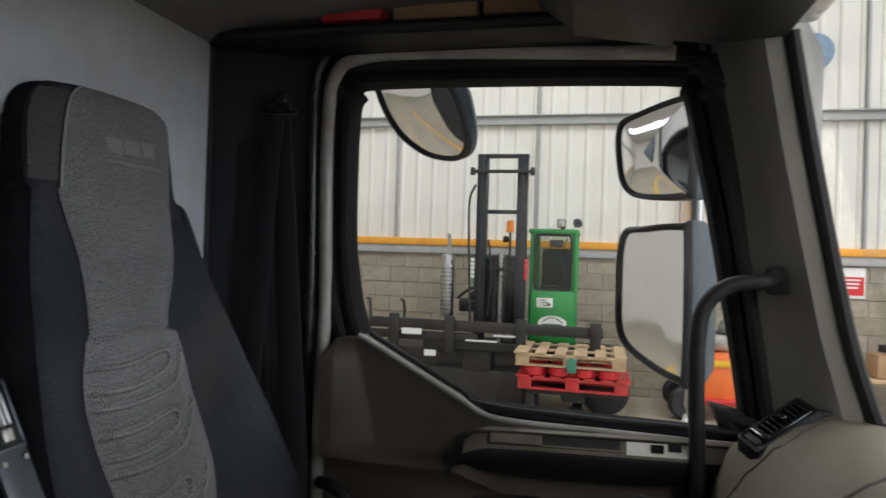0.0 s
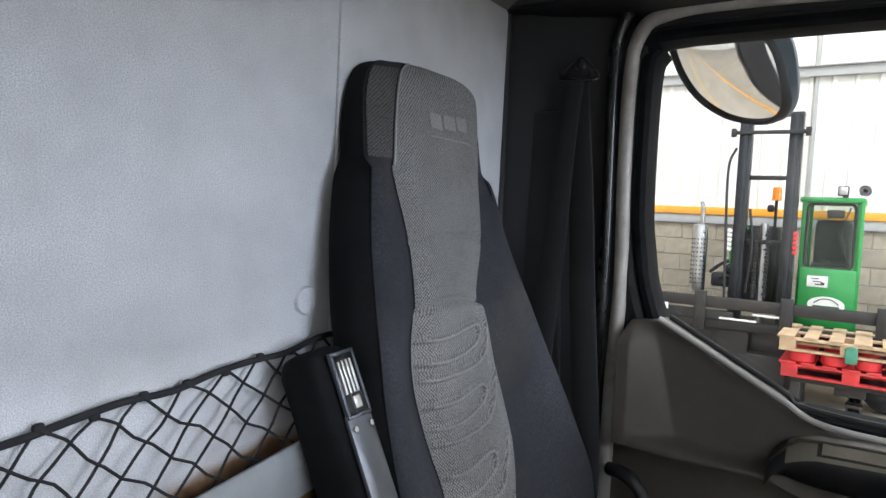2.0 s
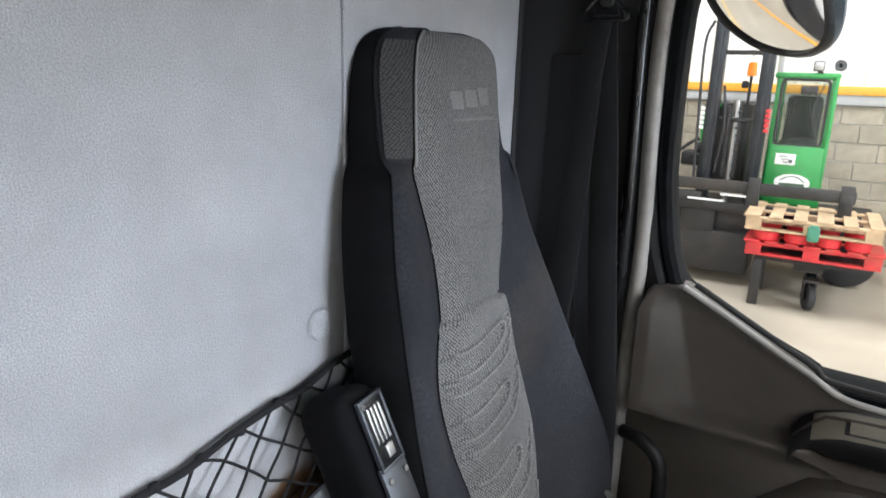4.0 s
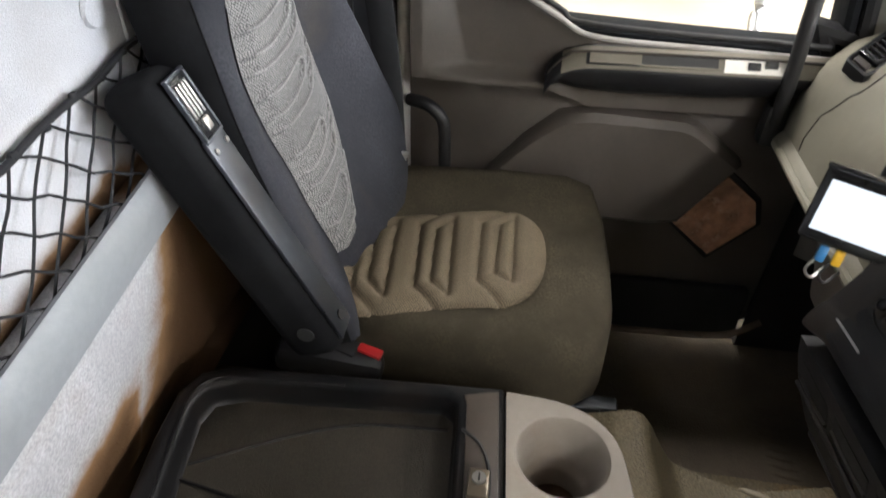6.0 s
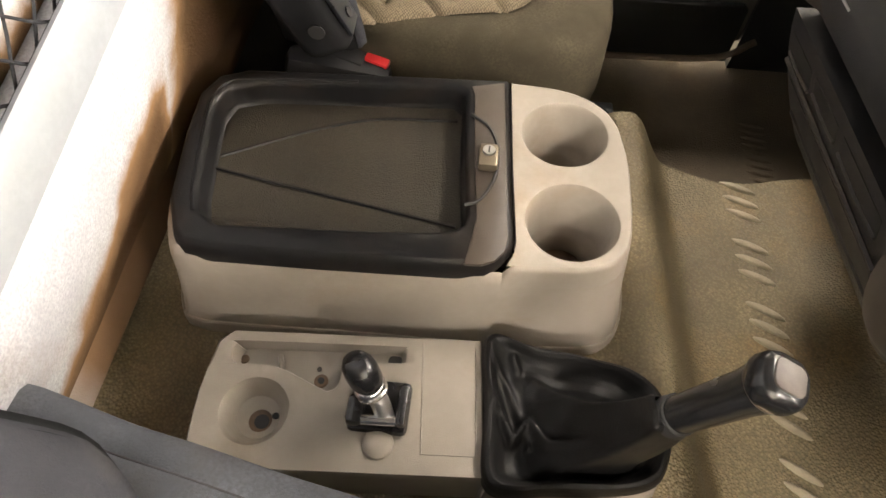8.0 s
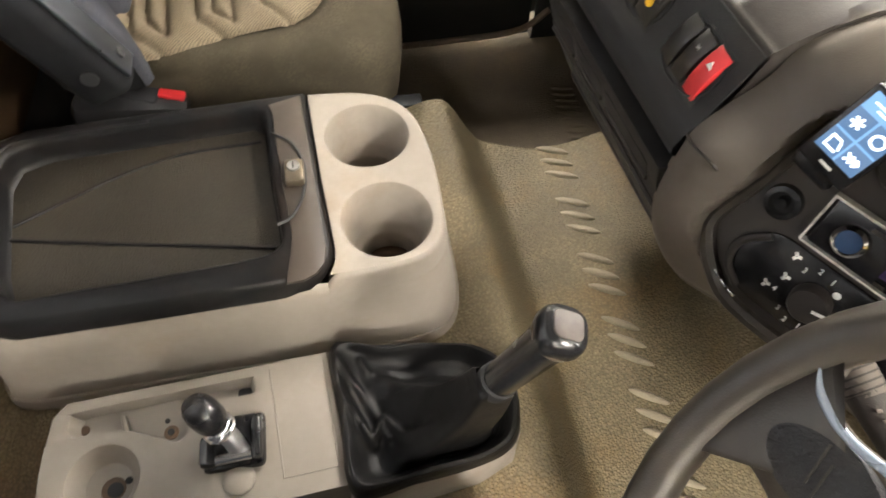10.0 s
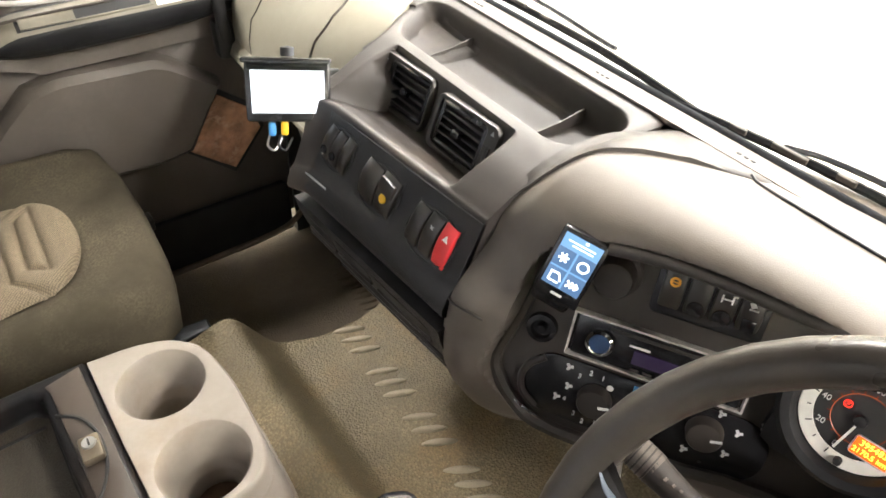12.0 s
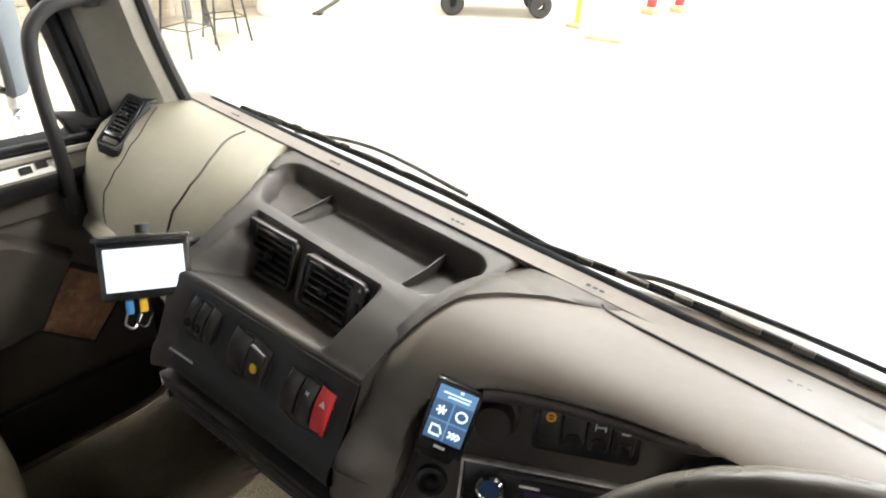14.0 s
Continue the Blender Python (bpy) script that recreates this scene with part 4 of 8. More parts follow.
def to_frame(poly, x0, x1, z0, z1, cx=0.55, cz=1.92):
    """The points of an outline thrown outwards on to a rectangle."""
    out = []
    for x, z in poly:
        dx, dz = x - cx, z - cz
        k = min((x1 - cx) / dx if dx > 1e-6 else 1e9, (x0 - cx) / dx if dx < -1e-6 else 1e9, (z1 - cz) / dz if dz > 1e-6 else 1e9, (z0 - cz) / dz if dz < -1e-6 else 1e9)
        out.append((cx + dx * k, cz + dz * k))
    return out


part("door_skin", ring_plate(offset(RING, 0.004), to_frame(RING, 0.19, 1.06, 0.95, 2.32), 0.996, 1.03), TRUCK_PAINT, door, "white painted outer skin")
# the light painted edge of the door opening behind the window
part("painted_edge", tube([(0.200, 0.953, 1.25), (0.202, 0.952, 1.60), (0.209, 0.949, 1.80), (0.203, 0.949, 2.0), (0.203, 0.949, 2.15), (0.215, 0.947, 2.23), (0.26, 0.946, 2.262), (0.40, 0.944, 2.268), (0.82, 0.942, 2.25)], 0.0125, 10), EDGE, door, "grey painted metal door edge")
part("door_seal", tube([(0.176, 0.938, 1.0), (0.178, 0.938, 1.60), (0.182, 0.938, 1.85), (0.177, 0.938, 2.16), (0.192, 0.935, 2.255), (0.245, 0.933, 2.288), (0.40, 0.931, 2.292), (0.80, 0.930, 2.276)], 0.0100, 10), GLOSS_BLACK, door, "shiny black rubber door seal")
part("upper_frame", join(prism([(0.2, 2.24), (0.85, 2.23), (0.87, 2.30), (0.2, 2.31)], "xz", 0.955, 0.99, 0.004), prism([(0.197, 0.96), (0.262, 0.96), (0.262, 1.70), (0.225, 1.86), (0.222, 2.25), (0.197, 2.25)], "xz", 0.958, 0.99, 0.003)), BLACK_TRIM, door)
# A-pillar side of the door frame
part("front_frame", loft([[(xa, 0.955, z), (xa + 0.045, 0.945, z), (xa + 0.05, 0.99, z), (xa, 0.99, z)] for xa, z in ((0.972, 1.61), (0.930, 1.90), (0.882, 2.14), (0.862, 2.25))]), BLACK_TRIM, door)

# inner panel: triangular upper trim with a dished grip, ledge with pull and switch, lower pocket
def along(pts, x):
    for (x0, v0), (x1, v1) in zip(pts, pts[1:]):
        if x <= x1:
            return v0 + (v1 - v0) * max(0, x - x0) / (x1 - x0)
    return pts[-1][1]


def ease(a, b, x):
    t = min(1, max(0, (x - a) / (b - a)))
    return t * t * (3 - 2 * t)


TRIM_TOP = [(0.222, 1.715), (0.226, 1.730), (0.236, 1.743), (0.285, 1.748), (0.31, 1.735), (0.475, 1.645), (0.545, 1.614), (0.96, 1.606)]
TRIM_LOW = [(0.222, 1.530), (0.475, 1.530), (0.545, 1.490), (0.97, 1.50)]
cols = []
for i in range(111):
    x = 0.222 + 0.748 * (i / 110) ** 1.5
    top, low_z = along(TRIM_TOP, x), along(TRIM_LOW, x)
    col_ = [(x, 0.985, top), (x, 0.945, top), (x, 0.939, top - 0.004)]
    for k in range(1, 44):
        z = top - 0.004 + (low_z - top + 0.004) * k / 43
        right_ = 0.322 - 0.038 * (z - 1.555) / 0.15
        scoop = (1 - max(0, min(1, (x - 0.243) / (right_ - 0.243)))) * ease(1.745, 1.700, z)
        flare = 0.034 * ease(1.560, 1.534, z) * ease(0.230, 0.26, x) * (1 - ease(0.47, 0.54, x))
        col_.append((x, 0.938 - 0.026 * scoop - flare * (1 - scoop), z))
    col_.append((x, 0.985, low_z - 0.004))
    cols.append(col_)
part("upper_trim", loft(cols, closed=False), DOOR_GREY, door, "grey upper door trim with a scooped grip", 60)
part("trim_lip", tube([(0.285, 0.930, 1.752), (0.36, 0.930, 1.713), (0.475, 0.930, 1.652), (0.545, 0.930, 1.622), (0.75, 0.930, 1.616), (0.93, 0.930, 1.612)], 0.0045, 8), EDGE, door)
part("sill_lip", tube([(0.30, 0.944, 1.755), (0.47, 0.944, 1.665), (0.54, 0.944, 1.638), (0.93, 0.944, 1.628)], 0.005, 8), RUBBER, door)
ledge_p = part("arm_ledge", loft([[(x, 0.940, zt + 0.004), (x, 0.925, zt + 0.004), (x, 0.912, zt), (x, 0.896, zt - 0.020), (x, 0.893, zt - 0.030), (x, 0.905, zl + 0.012), (x, 0.925, zl), (x, 0.940, zl)] for x, zt, zl in ((0.464, 1.556, 1.548), (0.475, 1.575, 1.540), (0.495, 1.592, 1.535), (0.53, 1.602, 1.530), (0.60, 1.605, 1.528), (0.75, 1.608, 1.532), (0.90, 1.611, 1.545), (0.935, 1.611, 1.555))]), BLACK_TRIM, door, "black ledge under the window", 50)
part("ledge_edge", tube([(0.468, 0.911, 1.560), (0.497, 0.909, 1.594), (0.535, 0.909, 1.604), (0.75, 0.909, 1.610), (0.93, 0.909, 1.613)], 0.0028, 6), CHARCOAL, ledge_p)
part("ledge_rim", loft([[(x, 0.9245, zt + 0.0065), (x, 0.9105, zt + 0.0025), (x, 0.8945, zt - 0.0185), (x, 0.8935, zt - 0.0225), (x, 0.899, zt - 0.022)] for x, zt in ((0.490, 1.589), (0.51, 1.597), (0.53, 1.602), (0.60, 1.605), (0.75, 1.608), (0.90, 1.611), (0.935, 1.611))]), LEDGE_GREY, ledge_p, "grey-green plastic rim along the ledge", 50)


def on_ledge(x, f, d):
    """A point of the ledge's slanting rim: f from its top to its foot, d out of it."""
    zt = 1.602 + 0.022 * (x - 0.53)
    return (x, 0.9105 - 0.016 * f - 0.79 * d, zt + 0.0025 - 0.021 * f + 0.61 * d)


def ledge_plate(x0, x1, f0, f1, d):
    return loft([[on_ledge(x, f, e) for f, e in ((f0, -0.001), (f0, d), (f1, d), (f1, -0.001))] for x in (x0, x0 + 0.004, x1 - 0.004, x1)])


part("pull_recess", ledge_plate(0.626, 0.748, 0.10, 0.72, 0.0012), INK, ledge_p)
part("recess_lip", tube([on_ledge(x, 0.80, 0.0015) for x in (0.620, 0.66, 0.72, 0.752)], 0.0022, 6), LEDGE_GREY, ledge_p)
part("release_lever", ledge_plate(0.536, 0.622, 0.14, 0.78, 0.0042), LEDGE_GREY, ledge_p, "grey plastic release lever")
part("lever_gap", ledge_plate(0.530, 0.628, 0.06, 0.88, 0.0009), INK, ledge_p)
sw = part("switch_plate", ledge_plate(0.758, 0.862, -0.02, 0.95, 0.0022), SILVER_RING, ledge_p, "light grey window switch plate")
part("window_switch", ledge_plate(0.795, 0.815, 0.25, 0.75, 0.0058), GLOSS_BLACK, sw)
part("window_switch", ledge_plate(0.822, 0.842, 0.15, 0.60, 0.0058), GLOSS_BLACK, sw)
part("lower_panel", prism([(0.205, 1.54), (0.47, 1.54), (0.50, 1.50), (0.98, 1.50), (0.99, 1.0), (0.66, 0.97), (0.205, 0.97)], "xz", 0.955, 0.99, 0.006), DOOR_GREY, door, "grey lower door lining")
pocket = [(0.37, 1.335), (0.44, 1.42), (0.50, 1.475), (0.56, 1.488), (0.73, 1.484), (0.76, 1.472), (0.85, 1.405), (0.762, 1.262), (0.70, 1.25), (0.62, 1.252), (0.40, 1.26)]
pk = part("pocket", loft([[(x, 0.962, z) for x, z in pocket], [(0.62 + (x - 0.62) * 0.985, 0.925, 1.375 + (z - 1.375) * 0.97) for x, z in pocket], [(0.62 + (x - 0.62) * 0.94, 0.912, 1.37 + (z - 1.37) * 0.86) for x, z in pocket]]), DOOR_GREY, door, "bulging door pocket cover")
part("speaker_recess", prism([(0.738, 1.257), (0.838, 1.380), (0.915, 1.320), (0.931, 1.262), (0.846, 1.163)], "xz", 0.950, 0.957, 0.002), BLACK_TRIM, door)
part("tread_trim", tube([(0.55, 0.935, 0.945), (0.75, 0.935, 0.95), (0.93, 0.935, 0.965), (1.0, 0.93, 1.02)], 0.008, 8), SILL, door, "worn brown sill edge")
part("kick_strip", prism([(0.56, 1.09), (0.95, 1.10), (0.96, 1.09), (0.96, 0.95), (0.56, 0.95)], "xz", 0.940, 0.956, 0.004), BLACK_TRIM, door)
part("step_handle", tube([(0.215, 0.935, 1.475), (0.255, 0.91, 1.478), (0.285, 0.905, 1.45), (0.29, 0.905, 1.38), (0.29, 0.91, 1.32), (0.29, 0.945, 1.30)], 0.012, 10), RUBBER, door, "black grab handle")
def crumpled(outline, y, n=14):
    """A creased sheet filling an outline, thin and uneven."""
    cx, cz = sum(p[0] for p in outline) / len(outline), sum(p[1] for p in outline) / len(outline)
    edge = [(a[0] + (b[0] - a[0]) * k / 6, a[1] + (b[1] - a[1]) * k / 6) for a, b in zip(outline, outline[1:] + outline[:1]) for k in range(6)]
    front = [[(cx + (x - cx) * s / n, y - 0.0035 * abs(noise.noise((x * s / n * 45, z * s / n * 45, 2))) - 0.002 * abs(noise.noise((x * s * 9, z * s * 9, 5))), cz + (z - cz) * s / n) for x, z in edge] for s in range(n, 0, -1)]
    return loft([[(x, y + 0.003, z) for x, z in edge]] + front)


solid("paper_sheet", crumpled([(0.750, 1.257), (0.839, 1.365), (0.904, 1.315), (0.919, 1.264), (0.846, 1.179)], 0.9465), PAPER, "crumpled brown paper tucked against the door", "paper")

# driver's side, plain
ddoor = thing("door_driver", (0.6, -0.97, 0.95), "grey driver's door with a large window", "door", kind="structure")
collar(RING, [(0.0, 0.995), (0.0, 0.962), (0.018, 0.957), (0.018, 0.995)], RUBBER, "window_seal", ddoor, "", -1)
part("window_pane", prism(offset(RING, 0.006), "xz", -0.994, -0.990), GLASS, ddoor).visible_shadow = False
part("inner_panel", ring_plate(offset(RING, 0.016), to_frame(RING, 0.19, 1.06, 0.93, 2.32), -0.96, -0.99), DOOR_GREY, ddoor)
part("door_skin", ring_plate(offset(RING, 0.004), to_frame(RING, 0.19, 1.06, 0.93, 2.32), -1.03, -0.995), TRUCK_PAINT, ddoor)

# A-pillars and windscreen
for sgn, nm in ((1, "pillar_front_passenger"), (-1, "pillar_front_driver")):
    pil = thing(nm, (1.05, sgn * 0.93, 1.65), "grey padded windscreen pillar", "pillar", kind="structure")
    secs = []
    for z, xa, xb, yb in ((1.20, 1.0, 1.17, 0.91), (1.60, 0.99, 1.118, 0.893), (1.80, 0.960, 1.058, 0.88), (2.05, 0.918, 1.003, 0.868), (2.25, 0.880, 0.964, 0.858), (2.36, 0.86, 0.945, 0.852)):
        secs.append([(xa, sgn * 0.955, z), (xa + 0.03, sgn * 0.93, z), (0.5 * (xa + xb), sgn * 0.905, z), (xb - 0.03, sgn * (yb - 0.005), z), (xb, sgn * yb, z), (xb + 0.02, sgn * (yb + 0.03), z), (xa + 0.06, sgn * 1.02, z), (xa, sgn * 1.02, z)])
    part("pillar_lining", loft(secs), PILLAR_GREY, pil)
    part("screen_seal", tube([(1.137, sgn * 0.897, 1.58), (1.122, sgn * 0.893, 1.64), (1.068, sgn * 0.880, 1.80), (1.013, sgn * 0.868, 2.05), (0.974, sgn * 0.858, 2.25)], 0.012, 8), RUBBER, pil)
scr = thing("window_windscreen", (1.17, 0, 1.66), "clear windscreen with black rubber seal", "windscreen", kind="structure")
part("pane", loft([[(1.175, -0.93, 1.63), (1.175, 0.93, 1.63), (1.181, 0.93, 1.63), (1.181, -0.93, 1.63)], [(0.985, -0.88, 2.32), (0.985, 0.88, 2.32), (0.991, 0.88, 2.32), (0.991, -0.88, 2.32)]]), GLASS, scr).visible_shadow = False
part("lower_seal", tube([(1.162, 0.88, 1.660), (1.165, 0.4, 1.661), (1.166, 0, 1.661), (1.165, -0.4, 1.661), (1.162, -0.9, 1.660)], 0.011, 10), GASKET, scr)
solid("wall_front_panel", box((1.24, 0, 1.15), (0.04, 1.98, 0.95), 0.01), TRUCK_PAINT, "white painted front cab panel", "panel", kind="structure")
solid("wall_lower_body", box((0.55, 0, 0.44), (1.36, 1.96, 0.84), 0.03), TRUCK_PAINT, "plain white painted lower cab body", "panel", kind="structure")
solid("wall_front_header", box((1.0, 0, 2.37), (0.07, 1.9, 0.16), 0.01), TRUCK_PAINT, "white painted panel over the windscreen", "panel", kind="structure")
wip = thing("wiper", (1.2, 0.5, 1.63), "long black windscreen wiper with a grimy arm", "wiper", "wipers")
part("blade", tube([(1.192, 0.82, 1.656), (1.192, 0.5, 1.669), (1.196, 0.25, 1.668), (1.200, 0.10, 1.656), (1.200, 0.02, 1.648)], 0.0055, 6), GASKET, wip)
part("arm", tube([(1.235, 0.70, 1.630), (1.218, 0.45, 1.676), (1.206, 0.22, 1.674)], 0.0038, 6), DARK_STEEL, wip)
for k in range(9):
    part("clip", box((1.186 + 0.0012 * k, 0.76 - 0.068 * k, 1.664 + 0.011 * math.sin(k / 2.6)), (0.006, 0.044 if k % 2 else 0.022, 0.007), 0.0015), CHARCOAL, wip)
wip2 = thing("wiper", (1.2, -0.2, 1.63), "long black windscreen wiper with a grimy arm", "wiper", "wipers")
part("blade", tube([(1.196, 0.13, 1.648), (1.196, 0.06, 1.656), (1.196, -0.10, 1.668), (1.196, -0.30, 1.671), (1.200, -0.62, 1.661)], 0.0055, 6), GASKET, wip2)
part("arm", tube([(1.210, -0.05, 1.663), (1.206, -0.12, 1.678), (1.210, -0.30, 1.683), (1.225, -0.55, 1.668), (1.24, -0.68, 1.63)], 0.0038, 6), DARK_STEEL, wip2)
for k in range(8):
    part("clip", box((1.188 + 0.0010 * k, 0.0 - 0.066 * k, 1.667 + 0.009 * math.sin(k / 2.4)), (0.006, 0.044 if k % 2 else 0.022, 0.007), 0.0015), CHARCOAL, wip2)
for sgn in (1, -1):
    kick = solid("wall_kick_panel", prism([(0.97, 0.93), (0.985, 1.60), (1.02, 1.64), (1.22, 1.62), (1.22, 0.93)], "xz", sgn * 0.945, sgn * 1.02, 0.0), BLACK_TRIM, "black kick panel beside the footwell", "panel", kind="structure")
solid("wall_firewall", box((1.205, 0, 1.27), (0.03, 1.9, 0.70)), BLACK_TRIM, "black lined firewall behind the dashboard", "panel", kind="structure")
scuttle = solid("trim_scuttle", loft([[(1.19, y, 1.632), (1.26, y, 1.625), (1.27, y, 1.60), (1.19, y, 1.60)] for y in (-0.93, 0, 0.93)]), GREY_RAIL, "grey weathered scuttle panel below the windscreen", "panel", kind="structure")


solid("trim_side_rail", box((-3.4, 1.0, 1.05), (6.4, 0.06, 0.16), 0.01), ORANGE_TRIM, "orange painted side rail of the lorry behind the cab", "side rail", kind="structure")
solid("trim_floor_line", box((-4.0, 3.0, 0.004), (9.0, 0.09, 0.008)), YELLOW, "worn yellow line painted on the hall floor", "floor line", kind="structure")
# ---- outside mirrors ----
def mirror_unit(name, label, outline, y, rx, rz, depth, bulge=0.0, widen=1.0, hood=0.0):
    """A housing with a rim and a mirror glass, facing backwards to the driver."""
    t = thing(name, (outline[0][0], y, outline[0][1]), label, "mirror", "outside mirrors")
    cx = sum(p[0] for p in outline) / len(outline)
    cz = sum(p[1] for p in outline) / len(outline)
    loc = [((x - cx) * widen, z - cz) for x, z in outline]
    m = pose(cx, y, cz, rx, 0, rz)
    # the glass lies lower than a hooded shell
    drawn = [1 - hood * max(0, (x * 0.6 + z * 0.8) / math.hypot(x, z)) for x, z in loc]
    glass = [(x * d, z * d) for (x, z), d in zip(loc, drawn)]
    sh = part("housing", moved(loft([[(x * s, yy, z * s) for x, z in (glass if yy <= 0 else loc)] for s, yy in ((0.97, 0.0), (1.03, -0.004), (1.06, 0.012), (1.05, 0.4 * depth), (0.88, 0.85 * depth), (0.6, depth))]), m), MIRROR_SHELL, t)
    part("rim", moved(loft([[(x * s, yy, z * s) for x, z in glass] for s, yy in ((0.955, -0.001), (0.965, -0.010), (1.01, -0.012), (1.05, -0.004), (1.05, 0.006))], caps=False), m), RUBBER, sh)
    n = len(loc)
    rings = []
    for k in range(7):
        s = 0.965 * (1 - k / 6.0) + 1e-3
        rings.append([(x * s, -0.003 - bulge * (1 - s * s), z * s) for x, z in glass])
    part("mirror_glass", moved(loft(rings), m), MIRROR, sh, "silvered mirror glass", angle=60)
    return t


def smooth_outline(poly):
    return dense(poly, 4)


MY = 1.25
mirror_unit("upper_wing_mirror", "upper wide-angle wing mirror in a grey shell", smooth_outline([(0.745, 2.205), (0.79, 2.225), (0.87, 2.232), (0.882, 2.21), (0.886, 2.05), (0.87, 2.034), (0.80, 2.040), (0.765, 2.06), (0.748, 2.11)]), MY, 0, -54, 0.09, 0.030, 1.6)
mirror_unit("lower_wing_mirror", "tall main wing mirror in a grey shell", smooth_outline([(0.758, 1.955), (0.80, 1.970), (0.87, 1.972), (0.882, 1.95), (0.884, 1.69), (0.87, 1.668), (0.80, 1.695), (0.76, 1.735), (0.752, 1.82)]), MY, 0, -54, 0.10, 0.004, 1.6)
mirror_unit("kerb_mirror", "curved kerb mirror hanging over the door window", smooth_outline([(0.213, 2.334), (0.248, 2.344), (0.358, 2.314), (0.403, 2.264), (0.400, 2.174), (0.378, 2.122), (0.338, 2.112), (0.285, 2.132), (0.240, 2.178), (0.217, 2.234), (0.210, 2.290)]), MY, 25, -34, 0.05, 0.016, 1.35, 0.16)
arm = thing("mirror_arm", (0.93, 1.05, 2.0), "black tubular mirror arm on the door pillar", "mirror arm")
part("arm_tube", tube([(0.99, 1.03, 2.26), (0.95, 1.2, 2.28), (0.915, 1.30, 2.25), (0.910, 1.31, 2.0), (0.912, 1.31, 1.62), (0.90, 1.25, 1.54), (0.93, 1.12, 1.47), (1.0, 1.03, 1.45)], 0.015, 10), STEEL, arm)
part("kerb_mirror_arm", tube([(0.29, 1.03, 2.34), (0.28, 1.15, 2.34), (0.28, 1.27, 2.30)], 0.018, 10), RUBBER, arm)
part("kerb_mirror_mount", box((0.275, 1.235, 2.325), (0.11, 0.06, 0.05), 0.015), RUBBER, arm)
grab = thing("grab_handle", (0.95, 0.9, 1.8), "black grab handle on the windscreen pillar", "grab handle")
part("handle_bar", tube([(0.985, 0.925, 1.878), (0.955, 0.90, 1.876), (0.905, 0.895, 1.868), (0.870, 0.893, 1.835), (0.860, 0.892, 1.78), (0.860, 0.892, 1.70), (0.864, 0.893, 1.61), (0.868, 0.90, 1.50)], 0.0125, 12), RUBBER, grab)
part("upper_foot", box((0.982, 0.922, 1.878), (0.04, 0.03, 0.045), 0.01), RUBBER, grab)
part("lower_foot", box((0.868, 0.912, 1.50), (0.04, 0.04, 0.08), 0.012), RUBBER, grab)


# ---- engine cover, mat ----
def smooth(a, b, x):
    t = min(1, max(0, (x - a) / (b - a)))
    return t * t * (3 - 2 * t)


def cover_edge(x):
    """The passenger-side edge of the engine cover."""
    pts = ((-0.1, 0.49), (0.64, 0.487), (0.69, 0.482), (0.72, 0.492), (0.745, 0.490), (0.78, 0.474), (0.83, 0.459), (0.89, 0.464), (0.97, 0.484), (1.3, 0.50))
    for (x0, y0), (x1, y1) in zip(pts, pts[1:]):
        if x <= x1:
            return y0 + (y1 - y0) * (x - x0) / (x1 - x0)
    return pts[-1][1]


def cover_height(x, y):
    s = x + 0.05 * (y - 0.2)
    ridge = (0.022 + 0.010 * noise.noise((x * 6, y * 13, 1.0))) * math.exp(-((s - 0.660) / 0.045) ** 2)
    top = 1.198 + ridge - 0.098 * smooth(0.672, 0.758, s) + 0.07 * smooth(1.0, 1.12, x)
    top += 0.010 * noise.noise((x * 11, y * 17, 4.0)) * math.exp(-((s - 0.70) / 0.05) ** 2)
    e = cover_edge(x)
    fall = smooth(e - 0.022, e + 0.006, y)
    right = smooth(-0.34, -0.42, y)
    return top * (1 - max(fall, right)) + 0.935 * max(fall, right) + 0.004 * noise.noise((x * 9, y * 9, 0))


gx = [-0.05 + 1.25 * i / 150 for i in range(151)]
gy = [-0.55 + 0.93 * j / 70 for j in range(70)] + [0.38 + 0.20 * j / 50 for j in range(51)]
solid("engine_cover_mat", loft([[(x, y, cover_height(x, y)) for y in gy] for x in gx], closed=False), MAT_RUBBER, "dusty grey-green moulded rubber mat over the engine cover", "floor mat", kind="structure")
tread = thing("mat_treads", (0.86, 0.1, 1.13), "raised slanting anti-slip bars moulded on the rubber mat", "mat treads", kind="structure")
for g in range(8):
    for k in range(3):
        x, y = 0.861 + 0.0048 * g + 0.001 * k, 0.428 - 0.1195 * g - 0.0297 * k
        bm = moved(spun([(0.001, 0.0048), (0.016, 0.0044), (0.028, 0.0024), (0.034, -0.001), (0.036, -0.006)], None, 18), pose(x, y, cover_height(x, y) + 0.0015, 0, 0, -max(20, 30 - 4 * abs(3 - g)) if g < 3 else -30) @ Matrix.Diagonal((0.9, 0.19, 1, 1)))
        part("tread_bar", bm, TREAD, tread)
for y in (0.72, 0.66, 0.60):
    for k in range(3):
        part("tread_bar", moved(spun([(0.001, 0.004), (0.02, 0.003), (0.032, -0.002)], None, 12), pose(1.0 + 0.0 * k, y + 0.02 * k, 0.931, 0, 0, -10) @ Matrix.Diagonal((1, 0.2, 1, 1))), MAT_DARK, tread)


